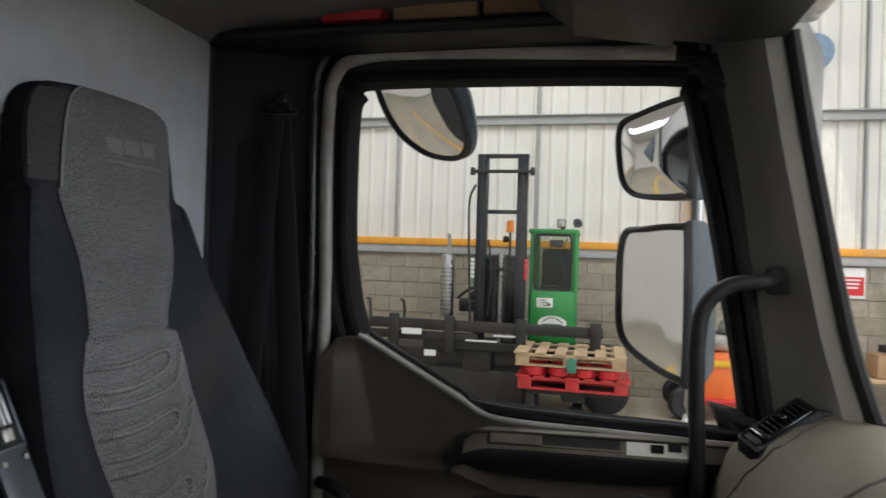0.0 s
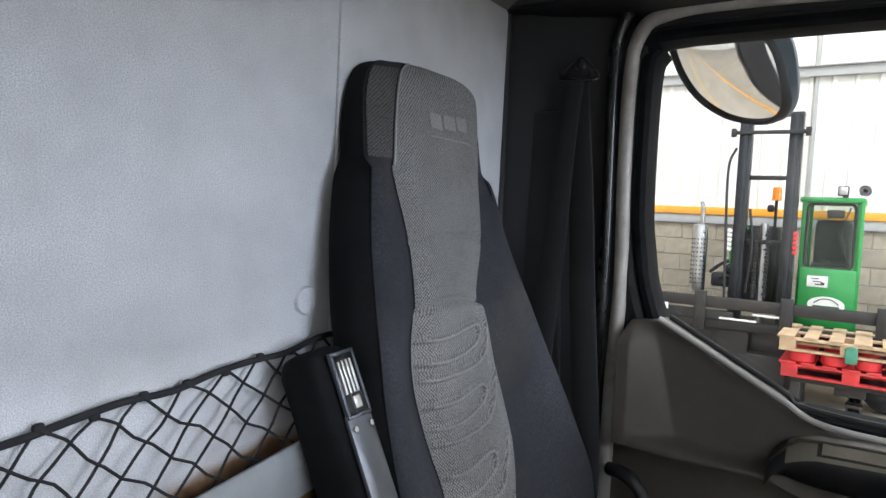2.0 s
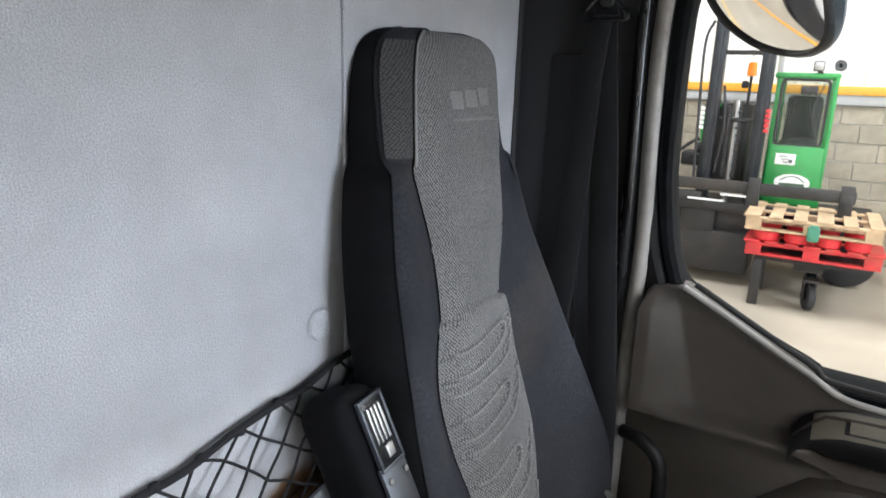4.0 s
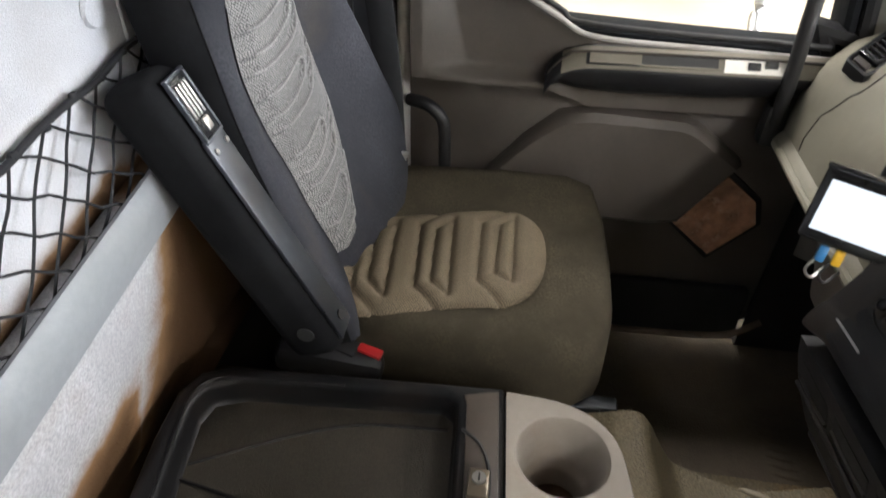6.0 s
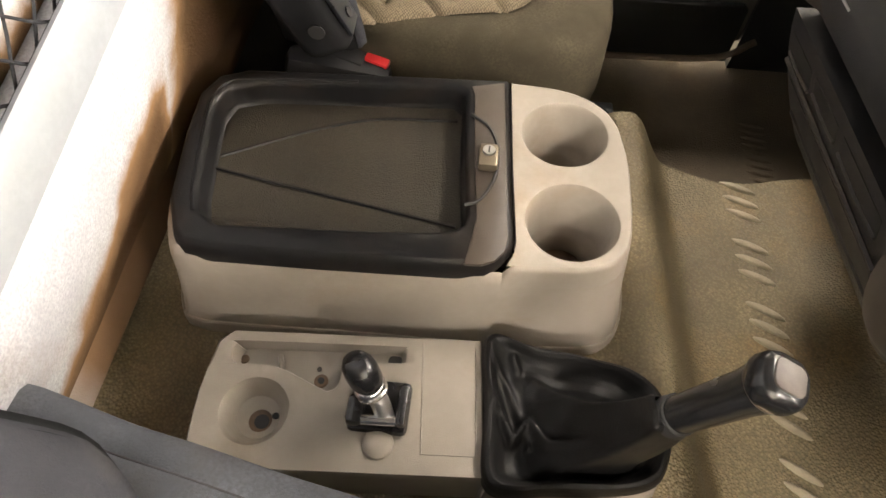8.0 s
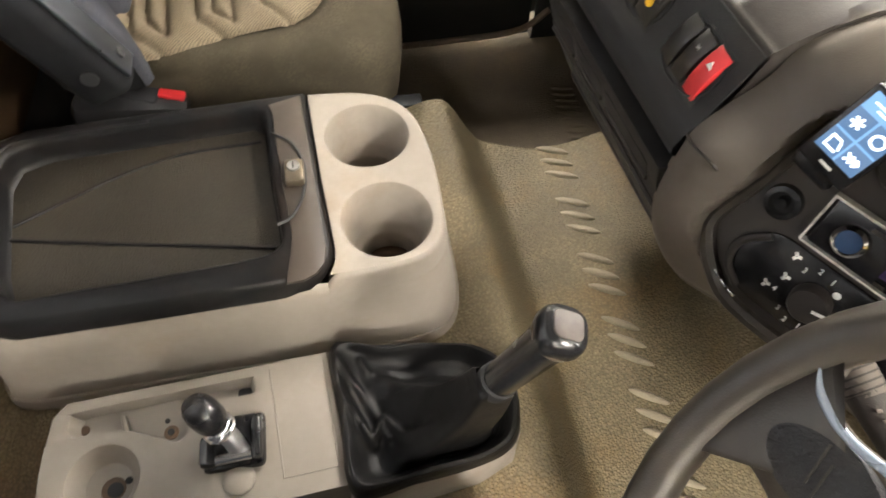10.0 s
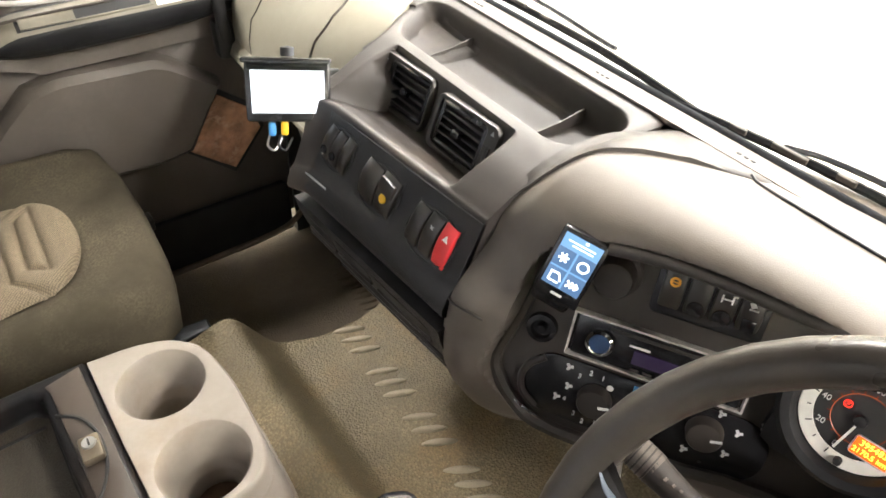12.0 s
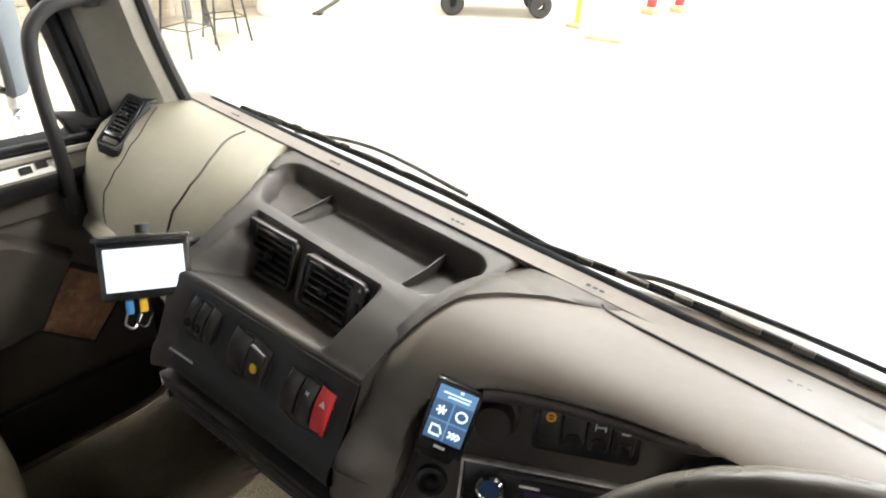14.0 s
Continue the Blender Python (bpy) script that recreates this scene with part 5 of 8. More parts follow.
# ---- passenger seat ----
def seat_rows(rows, steps=4):
    """Evenly eased rows between the given levels."""
    v = rows
    out = []
    for i in range(len(v) - 1):
        p0, p1, p2, p3 = v[max(i - 1, 0)], v[i], v[i + 1], v[min(i + 2, len(v) - 1)]
        for k in range(steps):
            t = k / steps
            out.append([0.5 * (2 * b + (c - a) * t + (2 * a - 5 * b + 4 * c - d) * t * t + (3 * b - a - 3 * c + d) * t ** 3) for a, b, c, d in zip(p0, p1, p2, p3)])
    return out + [list(v[-1])]


# height; outer edges; edges of the woven middle; front of the wings; depth; front of the middle
BACK = [(1.34, 0.415, 0.78, 0.52, 0.56, 0.238, 0.12, 0.205), (1.40, 0.397, 0.838, 0.525, 0.598, 0.236, 0.12, 0.188), (1.48, 0.388, 0.886, 0.525, 0.690, 0.212, 0.11, 0.152), (1.55, 0.384, 0.883, 0.522, 0.724, 0.184, 0.105, 0.127), (1.62, 0.384, 0.864, 0.499, 0.714, 0.160, 0.10, 0.112), (1.69, 0.385, 0.832, 0.478, 0.688, 0.141, 0.095, 0.104), (1.74, 0.387, 0.806, 0.472, 0.671, 0.130, 0.09, 0.101), (1.775, 0.389, 0.789, 0.478, 0.657, 0.122, 0.09, 0.098), (1.795, 0.391, 0.779, 0.487, 0.640, 0.117, 0.09, 0.094), (1.87, 0.398, 0.743, 0.482, 0.663, 0.100, 0.085, 0.084), (1.94, 0.408, 0.716, 0.459, 0.662, 0.088, 0.08, 0.077), (1.962, 0.416, 0.706, 0.452, 0.660, 0.081, 0.075, 0.075), (1.976, 0.423, 0.700, 0.454, 0.661, 0.064, 0.06, 0.074), (2.02, 0.431, 0.699, 0.462, 0.667, 0.052, 0.055, 0.067), (2.06, 0.441, 0.697, 0.475, 0.677, 0.042, 0.05, 0.058), (2.09, 0.458, 0.692, 0.492, 0.680, 0.034, 0.045, 0.049), (2.107, 0.49, 0.675, 0.520, 0.660, 0.028, 0.035, 0.039), (2.113, 0.545, 0.65, 0.555, 0.635, 0.020, 0.02, 0.025)]
BACK_FINE = seat_rows(BACK, 8)


def seat_section(z, yl, yr, le, ri, cx, thick, mx):
    """One level of the backrest: wings standing forward of a sunk middle."""
    xb = cx - thick
    near = min(0.020, 0.34 * (le - yl))
    k = 0.55 + 0.13 * smooth(1.955, 1.975, z)
    return [(xb, yl + 0.014, z), (xb + 0.3 * thick, yl, z), (cx - 0.022, yl, z), (cx - 0.006, yl + 0.3 * near, z), (cx, yl + near, z), (cx * 0.55 + mx * 0.45 + 0.002, yl + (le - yl) * k, z), (mx - 0.001, le, z), (mx - 0.02, 0.5 * (le + ri), z), (mx - 0.001, ri, z),
            (cx * 0.5 + mx * 0.5 + 0.002, yr * 0.45 + ri * 0.55, z), (cx, yr - 0.030, z), (cx - 0.006, yr - 0.010, z), (cx - 0.022, yr, z), (xb + 0.3 * thick, yr, z), (xb, yr - 0.014, z)]


def back_at(z):
    for a_, b_ in zip(BACK_FINE, BACK_FINE[1:]):
        if a_[0] <= z <= b_[0]:
            t = (z - a_[0]) / (b_[0] - a_[0] + 1e-9)
            return [p + (q - p) * t for p, q in zip(a_, b_)]
    return BACK_FINE[-1]


def groove(p, lines, width):
    """How deep a point lies in the quilting lines."""
    best = 9.0
    for line in lines:
        for (x0, y0), (x1, y1) in zip(line, line[1:]):
            dx, dy = x1 - x0, y1 - y0
            t = min(1, max(0, ((p[0] - x0) * dx + (p[1] - y0) * dy) / (dx * dx + dy * dy + 1e-12)))
            best = min(best, math.hypot(p[0] - x0 - t * dx, p[1] - y0 - t * dy))
    return math.exp(-(best / width) ** 2), best


def eased(line, steps=4):
    return [(q.x, q.y) for q in smooth_line([(u, v, 0) for u, v in line], steps)]


QUILT = []
for z0, sh in ((1.757, 0.0), (1.669, 0.016), (1.572, 0.028), (1.490, 0.016)):
    QUILT.append(eased([(0.478 + sh, z0 - 0.009), (0.540 + sh, z0 - 0.009), (0.592 + sh, z0 - 0.001), (0.612 + sh, z0 - 0.001), (0.620 + sh, z0 - 0.010), (0.607 + sh, z0 - 0.027), (0.552 + sh, z0 - 0.040), (0.482 + sh, z0 - 0.039)]))
    QUILT.append(eased([(0.472 + sh, z0 - 0.060), (0.552 + sh, z0 - 0.062), (0.620 + sh, z0 - 0.054), (0.647 + sh, z0 - 0.027), (0.664 + sh * 1.3, z0 + 0.006)]))


PAD_QUILT = [[(0.255, 0.502), (0.239, 0.698), (0.211, 0.661), (0.223, 0.537), (0.255, 0.502)], [(0.216, 0.721), (0.181, 0.671), (0.203, 0.509), (0.250, 0.470)],
             [(0.350, 0.525), (0.334, 0.719), (0.308, 0.689), (0.319, 0.550), (0.350, 0.525)], [(0.312, 0.744), (0.280, 0.695), (0.296, 0.534), (0.353, 0.482)],
             [(0.445, 0.569), (0.439, 0.746), (0.414, 0.719), (0.416, 0.585), (0.445, 0.569)], [(0.423, 0.765), (0.383, 0.719), (0.391, 0.563), (0.435, 0.518)]]


def build_seat(name, dy, label, dx=0.0, suede=SUEDE, fine=3):
    s = thing(name, (0.38 + dx, 0.66 + dy, 0.93), label, "seat", "cab seats")

    def put(nm, bm, mat_, parent=s, lab=""):
        return part(nm, moved(bm, pose(dx, dy, 0)), mat_, parent, lab, 75)

    back = put("backrest", loft([seat_section(*r) for r in seat_rows(BACK)]), SEAT_SIDE, s, "dark suede backrest wings")
    # near-black panels round the sides, and the woven edge of the headrest
    lines = [seat_section(*r) for r in seat_rows(BACK)]
    for first, last, out in ((0, 4, -1), (11, 15, 1)):
        put("side_panel", loft([[(x - 0.005 * (i == (3 if out < 0 else 0)), y + 0.0018 * out, z) for i, (x, y, z) in enumerate(sec[first:last])] for sec in lines[:-1]], closed=False), SEAT_BLACK, back, "near-black side panel of the backrest")
        put("side_seam", tube([(sec[3 if out < 0 else 11][0] - 0.005, sec[3 if out < 0 else 11][1] + 0.0015 * out, sec[0][2]) for sec in lines[:-2:2]], 0.0013, 5, 2), SEAT_BLACK, back)
    put("headrest_edge", loft([[(x + 0.0022, y - 0.0012, z) for x, y, z in sec[3:7]] for sec in lines if 1.972 < sec[0][2] < 2.10], closed=False), HEAD_WEAVE, back, "grey woven edge of the headrest")
    rows = []
    for i in range(170 * fine + 1):
        z = 1.412 + (2.108 - 1.412) * i / (170 * fine)
        r = back_at(z)
        pad_ = smooth(1.800, 1.782, z)
        quilt = [q for q in QUILT if min(v for _, v in q) - 0.02 < z < max(v for _, v in q) + 0.02]
        row = []
        for j in range(55 * fine + 1):
            u = j / (55 * fine)
            y = r[3] + (r[4] - r[3]) * u
            arch = smooth(0.02, 0.25, u) * smooth(0.98, 0.75, u)
            near = smooth(0.0, 0.06, u) * smooth(1.0, 0.94, u)
            x = r[7] + (0.006 + 0.006 * pad_) * (1 - (2 * u - 1) ** 4) * min(1, 6 * u, 6 * (1 - u)) + 0.0015
            if z < 1.80:
                g, d = groove((y, z), quilt, 0.0024)
                x += (0.0046 * g - 0.0018 * math.exp(-((d - 0.0062) / 0.0024) ** 2)) * near
            seam = z - (1.795 - 0.012 * (2 * u - 1) ** 2)
            x -= 0.004 * math.exp(-(seam / 0.004) ** 2)
            seam = z - (1.882 - 0.010 * (2 * u - 1) ** 2)
            x -= 0.0018 * math.exp(-(seam / 0.003) ** 2)
            row.append((x, y, z))
        rows.append(row)
    # sewn welts along the quilting, paler so the colour stands in for lit relief
    for q in QUILT:
        run = []
        for y, z in q:
            r = back_at(z)
            u = (y - r[3]) / (r[4] - r[3])
            if 0.05 < u < 0.95:
                run.append((r[7] + 0.012 * (1 - (2 * u - 1) ** 4) * min(1, 6 * u, 6 * (1 - u)) + 0.0046, y, z))
        if len(run) > 3:
            put("welt", tube(run, 0.0021, 6, curve=False), WEAVE_PALE, back)
    put("centre_panel", loft(rows, closed=False), SEAT_WEAVE, back, "grey woven centre panel with quilted tongues", )
    put("edge_seam", tube([(r[7] + 0.0035, r[3] + 0.001, r[0]) for r in seat_rows(BACK, 2)[23:33]], 0.0016, 6, 3), PIPING, back, "pale seam along the headrest")
    # embossed maker's mark as plain bars
    for y, z, h, w in ((0.548, 2.034, 0.022, 0.028), (0.582, 2.036, 0.022, 0.030), (0.615, 2.038, 0.022, 0.026), (0.582, 2.012, 0.004, 0.102)):
        xx = back_at(z)[7]
        put("embossed_bar", box((xx + 0.0072, y, z), (0.0035, w, h), 0.0015, (0, -13, 0)), WEAVE_PALE, back)
    # cushion
    def ring(z, grow, front=0.0):
        pts = []
        for x, y in ((0.17, 0.455), (0.30, 0.447), (0.45, 0.445), (0.555, 0.455), (0.592, 0.485), (0.606, 0.56), (0.608, 0.68), (0.600, 0.80), (0.580, 0.862), (0.535, 0.884), (0.40, 0.885), (0.27, 0.875), (0.17, 0.865)):
            cx, cy = 0.39, 0.667
            pts.append((cx + (x - cx) * grow + front, cy + (y - cy) * grow, z + 0.032 * smooth(0.77, 0.87, cy + (y - cy) * grow) * smooth(1.22, 1.34, z)))
        return pts
    cush = put("cushion", loft([ring(1.20, 0.93), ring(1.215, 0.98), ring(1.25, 1.0), ring(1.30, 1.0), ring(1.328, 0.985), ring(1.345, 0.94), ring(1.349, 0.85), ring(1.345, 0.70), ring(1.342, 0.4), ring(1.341, 0.02)]), suede, s, "dark olive-tinged suede cushion")
    rows = []
    for i in range(101):
        x = 0.15 + 0.3468 * (i / 100) ** 0.7
        half = 0.128 * math.sqrt(max(0, 1 - max(0, (x - 0.415) / 0.082) ** 2.4))
        mid = 0.572 + 0.075 * smooth(0.12, 0.46, x)
        near, far = mid - half, mid + half
        row = []
        for j in range(81):
            u = j / 80
            y = near + (far - near) * u
            rim = min(1, 9 * u, 9 * (1 - u), (0.4970 - x) / 0.022)
            g, d = groove((x, y), PAD_QUILT, 0.0038)
            row.append((x, y, 1.344 + 0.016 * math.sqrt(max(0, rim)) + 0.004 * min(1, d / 0.014) - 0.0055 * g))
        rows.append(row)
    put("cushion_pad", loft(rows, closed=False), PAD_WEAVE, cush, "beige-grey woven pad with nested quilted hexagons")
    put("seat_base", join(box((0.36, 0.667, 1.175), (0.40, 0.36, 0.06), 0.01), box((0.36, 0.667, 1.04), (0.34, 0.30, 0.22), 0.02)), BLACK_TRIM, s)
    for y in (0.49, 0.84):
        put("seat_rail", box((0.40, y, 1.185), (0.46, 0.03, 0.03), 0.004), DARK_STEEL, s)
    put("slide_lever", tube([(0.60, 0.47, 1.19), (0.635, 0.47, 1.175), (0.64, 0.47, 1.14)], 0.008, 8), STEEL, s)
    put("rail_end", box((0.615, 0.475, 1.17), (0.03, 0.05, 0.05), 0.006), DARK_STEEL, s)
    return s


seat = build_seat("passenger_seat", 0.0, "grey and black cloth passenger seat with padded chevrons, dusty")
# folded-up armrest beside the backrest
AX = (Vector((0.078, 0.350, 1.752)) - Vector((0.232, 0.372, 1.40))).normalized()
AY = Vector((0, 1, 0))
AY = (AY - AX * AY.dot(AX)).normalized()
AZ = AX.cross(AY)
ARM = Matrix((AX, AY, AZ)).transposed().to_4x4()
ARM.translation = (0.155, 0.361, 1.576)


def ring_box(w, h, edge, depth):
    """A small flat rectangular frame."""
    return join(*[box((sx * (w - edge) / 2, 0, 0), (edge, h, depth), 0.001) for sx in (-1, 1)], *[box((0, sy * (h - edge) / 2, 0), (w - 2 * edge, edge, depth), 0.001) for sy in (-1, 1)])


armrest = part("armrest", moved(box((0, 0, 0.028), (0.40, 0.062, 0.075), 0.022, seg=4), ARM), SEAT_BLACK, seat, "black folding armrest, swung up")
part("face_plate", moved(box((-0.03, 0, -0.012), (0.30, 0.040, 0.006), 0.002), ARM), PLATE, armrest, "dark coated armrest plate")
part("lock_recess", moved(box((0.152, 0, -0.0125), (0.072, 0.036, 0.006), 0.003), ARM), GLOSS_BLACK, armrest)
part("lock_frame", moved(ring_box(0.074, 0.038, 0.004, 0.006), ARM @ pose(0.152, 0, -0.0145)), PLATE, armrest)
for k in range(4):
    part("spring_bar", moved(box((0.160, -0.0100 + 0.0062 * k, -0.0160), (0.038, 0.0042, 0.004), 0.0014), ARM), STEEL, armrest)
part("spring_tip", moved(box((0.131, 0.002, -0.0160), (0.014, 0.012, 0.004), 0.0015), ARM), STEEL, armrest)
for y in (-0.013, 0.013):
    part("screw", moved(spun([(0.001, 0), (0.0035, 0), (0.003, 0.002), (0.001, 0.002)], None, 10), ARM @ pose(0.104, y, -0.0155, 180)), STEEL, armrest)
for x, y, r in ((-0.158, 0.002, 0.007), (-0.15, -0.034, 0.011)):
    part("hole", moved(spun([(0.001, 0), (r, 0), (r, 0.002), (0.001, 0.002)], None, 14), ARM @ (pose(x, y, -0.0155, 180) if y > -0.03 else pose(x, y + 0.0025, 0.02, 90))), INK, armrest)
# belts
part("buckle_stalk", box((0.19, 0.43, 1.285), (0.16, 0.045, 0.05), 0.015, (0, 12, 6)), BLACK_TRIM, seat)
bk = part("buckle", box((0.205, 0.452, 1.300), (0.055, 0.05, 0.022), 0.006, (0, 10, -10)), BLACK_TRIM, seat, "black belt buckle")
part("release_button", box((0.248, 0.452, 1.293), (0.038, 0.034, 0.020), 0.004, (0, 14, -10)), RED_PLASTIC, bk, "red release button")
belt = thing("seat_belt", (0.13, 0.9, 1.7), "black seat belt hanging down the pillar with its steel tongue", "seat belt")
def strap(name, line_):
    """A flat webbing with slightly thick edges along a line of (x, y, z, half width)."""
    part(name, loft([[(x - w, y, z), (x - w + 0.002, y - 0.0012, z), (x + w - 0.002, y - 0.0012, z), (x + w, y, z), (x + w, y + 0.003, z), (x - w, y + 0.003, z)] for x, y, z, w in line_]), CORD, belt)


strap("webbing", ((0.128, 0.902, 2.150, 0.018), (0.136, 0.898, 2.06, 0.020), (0.145, 0.896, 1.978, 0.021), (0.160, 0.893, 1.79, 0.023), (0.187, 0.883, 1.533, 0.024), (0.195, 0.868, 1.42, 0.024), (0.20, 0.862, 1.15, 0.024)))
strap("webbing_return", ((0.122, 0.893, 2.150, 0.018), (0.116, 0.890, 2.07, 0.018), (0.108, 0.882, 1.887, 0.021), (0.098, 0.873, 1.69, 0.022), (0.085, 0.862, 1.40, 0.022), (0.08, 0.856, 1.20, 0.022)))
part("belt_guide", tube([(0.098, 0.893, 2.152), (0.128, 0.894, 2.150), (0.158, 0.897, 2.152), (0.161, 0.899, 2.160), (0.146, 0.902, 2.178), (0.127, 0.903, 2.190), (0.110, 0.901, 2.178), (0.095, 0.895, 2.160)], 0.0042, 8, 4, ring=True), GLOSS_BLACK, belt, "black plastic-coated belt loop")
part("guide_bolt", spun([(0.001, 0), (0.015, 0), (0.014, 0.008), (0.009, 0.013), (0.001, 0.014)], pose(0.128, 0.910, 2.178, 90), 18), GLOSS_BLACK, belt)
part("guide_plate", prism([(0.108, 2.158), (0.148, 2.158), (0.138, 2.192), (0.118, 2.192)], "xz", 0.900, 0.912, 0.003), BLACK_TRIM, belt)
part("tongue", join(box((0.222, 0.808, 1.405), (0.020, 0.003, 0.030), 0.002, (0, 6, 20)), box((0.222, 0.812, 1.424), (0.030, 0.009, 0.013), 0.004, (0, 6, 20))), STEEL, belt, "steel belt tongue")
part("tongue_slot", box((0.222, 0.8055, 1.400), (0.008, 0.003, 0.010), 0, (0, 6, 20)), INK, belt)

# driver's seat: the same seat seen from its side
dseat = build_seat("driver_seat", -1.10, "grey and black cloth driver's seat with a suede side bolster", -0.03, SEAT_SIDE, 1)


def bolster_section(x):
    """The raised suede roll along the seat's inner side, slanting away towards the front."""
    e = -0.140 - 0.19 * x - 0.02 * smooth(0.40, 0.50, x)
    up = 1.402 - 0.05 * smooth(0.38, 0.50, x) + 0.025 * smooth(0.15, 0.04, x) + 0.003 * math.sin(x * 40)
    return [(x, e + dy, up + dz) for dy, dz in ((-0.012, -0.15), (-0.002, -0.08), (0.0, -0.027), (-0.004, -0.012), (-0.014, -0.003), (-0.032, 0.0), (-0.034, -0.0015), (-0.036, 0.0), (-0.065, 0.001), (-0.09, -0.008), (-0.11, -0.03), (-0.115, -0.07), (-0.10, -0.15))]


part("side_bolster", loft([bolster_section(0.042 + 0.45 * i / 40) for i in range(41)]), BOLSTER_LIT, dseat, "blue-grey suede side bolster with window light in its colour", 75)
part("bolster_seam", tube([bolster_section(0.045 + 0.44 * i / 20)[6] for i in range(21)], 0.0012, 6, 2), SEAT_SIDE, dseat)


# ---- luggage net on the rear wall ----
net = thing("luggage_net", (0.02, 0, 1.65), "black knotted elastic luggage net stretched along the felt wall", "net")


def net_point(u, v):
    """A knot of the net: u along the wall, v down from its upper hem."""
    y = -0.95 + 1.40 * u
    top = 1.706 + 0.048 * max(0, (u - 0.62) / 0.38) ** 1.25 + 0.003 * math.sin(u * 113)
    bottom = 1.585 + strip_rise(y)
    return Vector((0.012 + 0.022 * min(1, v * 1.2), y, top + (bottom - top) * v))


part("upper_hem", tube([net_point(i / 28, 0) for i in range(29)], 0.0037, 8, 3), CORD, net)
part("side_hem", tube([net_point(1, k / 8) for k in range(9)], 0.0035, 8, 3), CORD, net)
part("lower_hem", tube([net_point(i / 28, 1) for i in range(29)], 0.004, 8, 3), CORD, net)
NU = 30
for d in (1, -1):
    for s0 in range(-6, NU + 7):
        pts = []
        for k in range(9):
            v = k / 8
            u = (s0 + d * v * 2.9) / NU
            if 0 <= u <= 1:
                pts.append(net_point(u, v) + Vector((0.003 * d, 0.003 * math.sin(17 * s0 + 5 * k), 0.002 * math.cos(13 * s0 + 3 * k))))
        if len(pts) > 2:
            part("net_cord", tube(pts, 0.0016, 5, 2), CORD, net)
for s0 in range(0, NU + 1, 1):
    p = net_point(s0 / NU, 0)
    part("knot", box(p, (0.0075, 0.0105, 0.009), 0.0036), CORD, net)


# ---- centre console with lidded tray and two cup holders ----
def cell_with_hole(poly, c, r, n=40, z=1.37, depth=0.10, r2=None, steps=()):
    """A plate over a convex outline with a round well in it."""
    def edge(a):
        d = Vector((math.cos(a), math.sin(a)))
        best = 9.0
        for p, q in zip(poly, poly[1:] + poly[:1]):
            p, q = Vector(p) - Vector(c), Vector(q) - Vector(c)
            e = q - p
            den = d.x * e.y - d.y * e.x
            if abs(den) < 1e-9:
                continue
            t = (p.x * e.y - p.y * e.x) / den
            s = (p.x * d.y - p.y * d.x) / den
            if t > 0 and -1e-6 <= s <= 1 + 1e-6:
                best = min(best, t)
        return best
    angs = sorted([2 * math.pi * k / n for k in range(n)] + [math.atan2(p[1] - c[1], p[0] - c[0]) % (2 * math.pi) for p in poly])
    outer = [(c[0] + edge(a) * math.cos(a), c[1] + edge(a) * math.sin(a), z) for a in angs]
    rings = [outer]
    for rr, zz in [(r + 0.008, z), (r + 0.003, z - 0.0015), (r, z - 0.006)] + list(steps):
        rings.append([(c[0] + rr * math.cos(a), c[1] + rr * math.sin(a), zz) for a in angs])
    rings.append([(c[0] + 0.001 * math.cos(a), c[1] + 0.001 * math.sin(a), rings[-1][0][2]) for a in angs])
    return loft(rings, caps=False)


con = thing("centre_console", (0.33, 0.19, 1.20), "grey plastic centre console with dark tray lid and cup holders", "console")
OUT = [(0.078, 0.050), (0.060, 0.10), (0.046, 0.20), (0.042, 0.275), (0.060, 0.315), (0.10, 0.330), (0.25, 0.337), (0.447, 0.345), (0.515, 0.340), (0.560, 0.322), (0.588, 0.288), (0.600, 0.235), (0.604, 0.17), (0.602, 0.115), (0.590, 0.077), (0.560, 0.057), (0.50, 0.049), (0.40, 0.046), (0.25, 0.041), (0.13, 0.037), (0.095, 0.040)]


OUT = dense(OUT, 3)


def con_ring(z, g):
    cx, cy = 0.33, 0.185
    return [(x + (0.0 if abs(x - cx) < 1e-6 else g * (1 if x > cx else -1)), y + g * (1 if y > cy else -1), z) for x, y in OUT]


part("console_body", loft([con_ring(1.18, 0.020), con_ring(1.216, 0.020), con_ring(1.222, 0.017), con_ring(1.235, 0.014), con_ring(1.30, 0.006), con_ring(1.335, 0.003), con_ring(1.350, 0.0), con_ring(1.3545, -0.005)], caps=False), CONSOLE, con, "grey plastic console body", 50)
part("flange_line", tube([(x, y, 1.221) for x, y, _ in con_ring(0, 0.0175)], 0.0025, 6, 3), CONSOLE, con)
# front section with the cups
CUP1, CUP2 = (0.523, 0.258), (0.533, 0.122)
front_a = [(0.452, 0.345), (0.4615, 0.19), (0.6035, 0.19), (0.600, 0.235), (0.588, 0.288), (0.560, 0.322), (0.515, 0.340)]
edge_line = [(q.x, q.y) for q in smooth_line([(0.452, 0.345, 0), (0.515, 0.340, 0), (0.560, 0.322, 0), (0.588, 0.288, 0), (0.600, 0.235, 0), (0.6035, 0.19, 0), (0.602, 0.115, 0), (0.590, 0.077, 0), (0.560, 0.057, 0), (0.50, 0.049, 0), (0.472, 0.047, 0), (0.455, 0.0455, 0), (0.43, 0.044, 0)], 4)]
edge_in = [(0.52 + (x - 0.52) * 0.955 if x > 0.52 else x, 0.19 + (y - 0.19) * 0.955) for x, y in edge_line]
front_a = [(0.4615, 0.19)] + edge_in[20::-1]
front_b = edge_in[20:41] + [(0.461, 0.052), (0.4680, 0.066), (0.4705, 0.086), (0.4615, 0.19)]
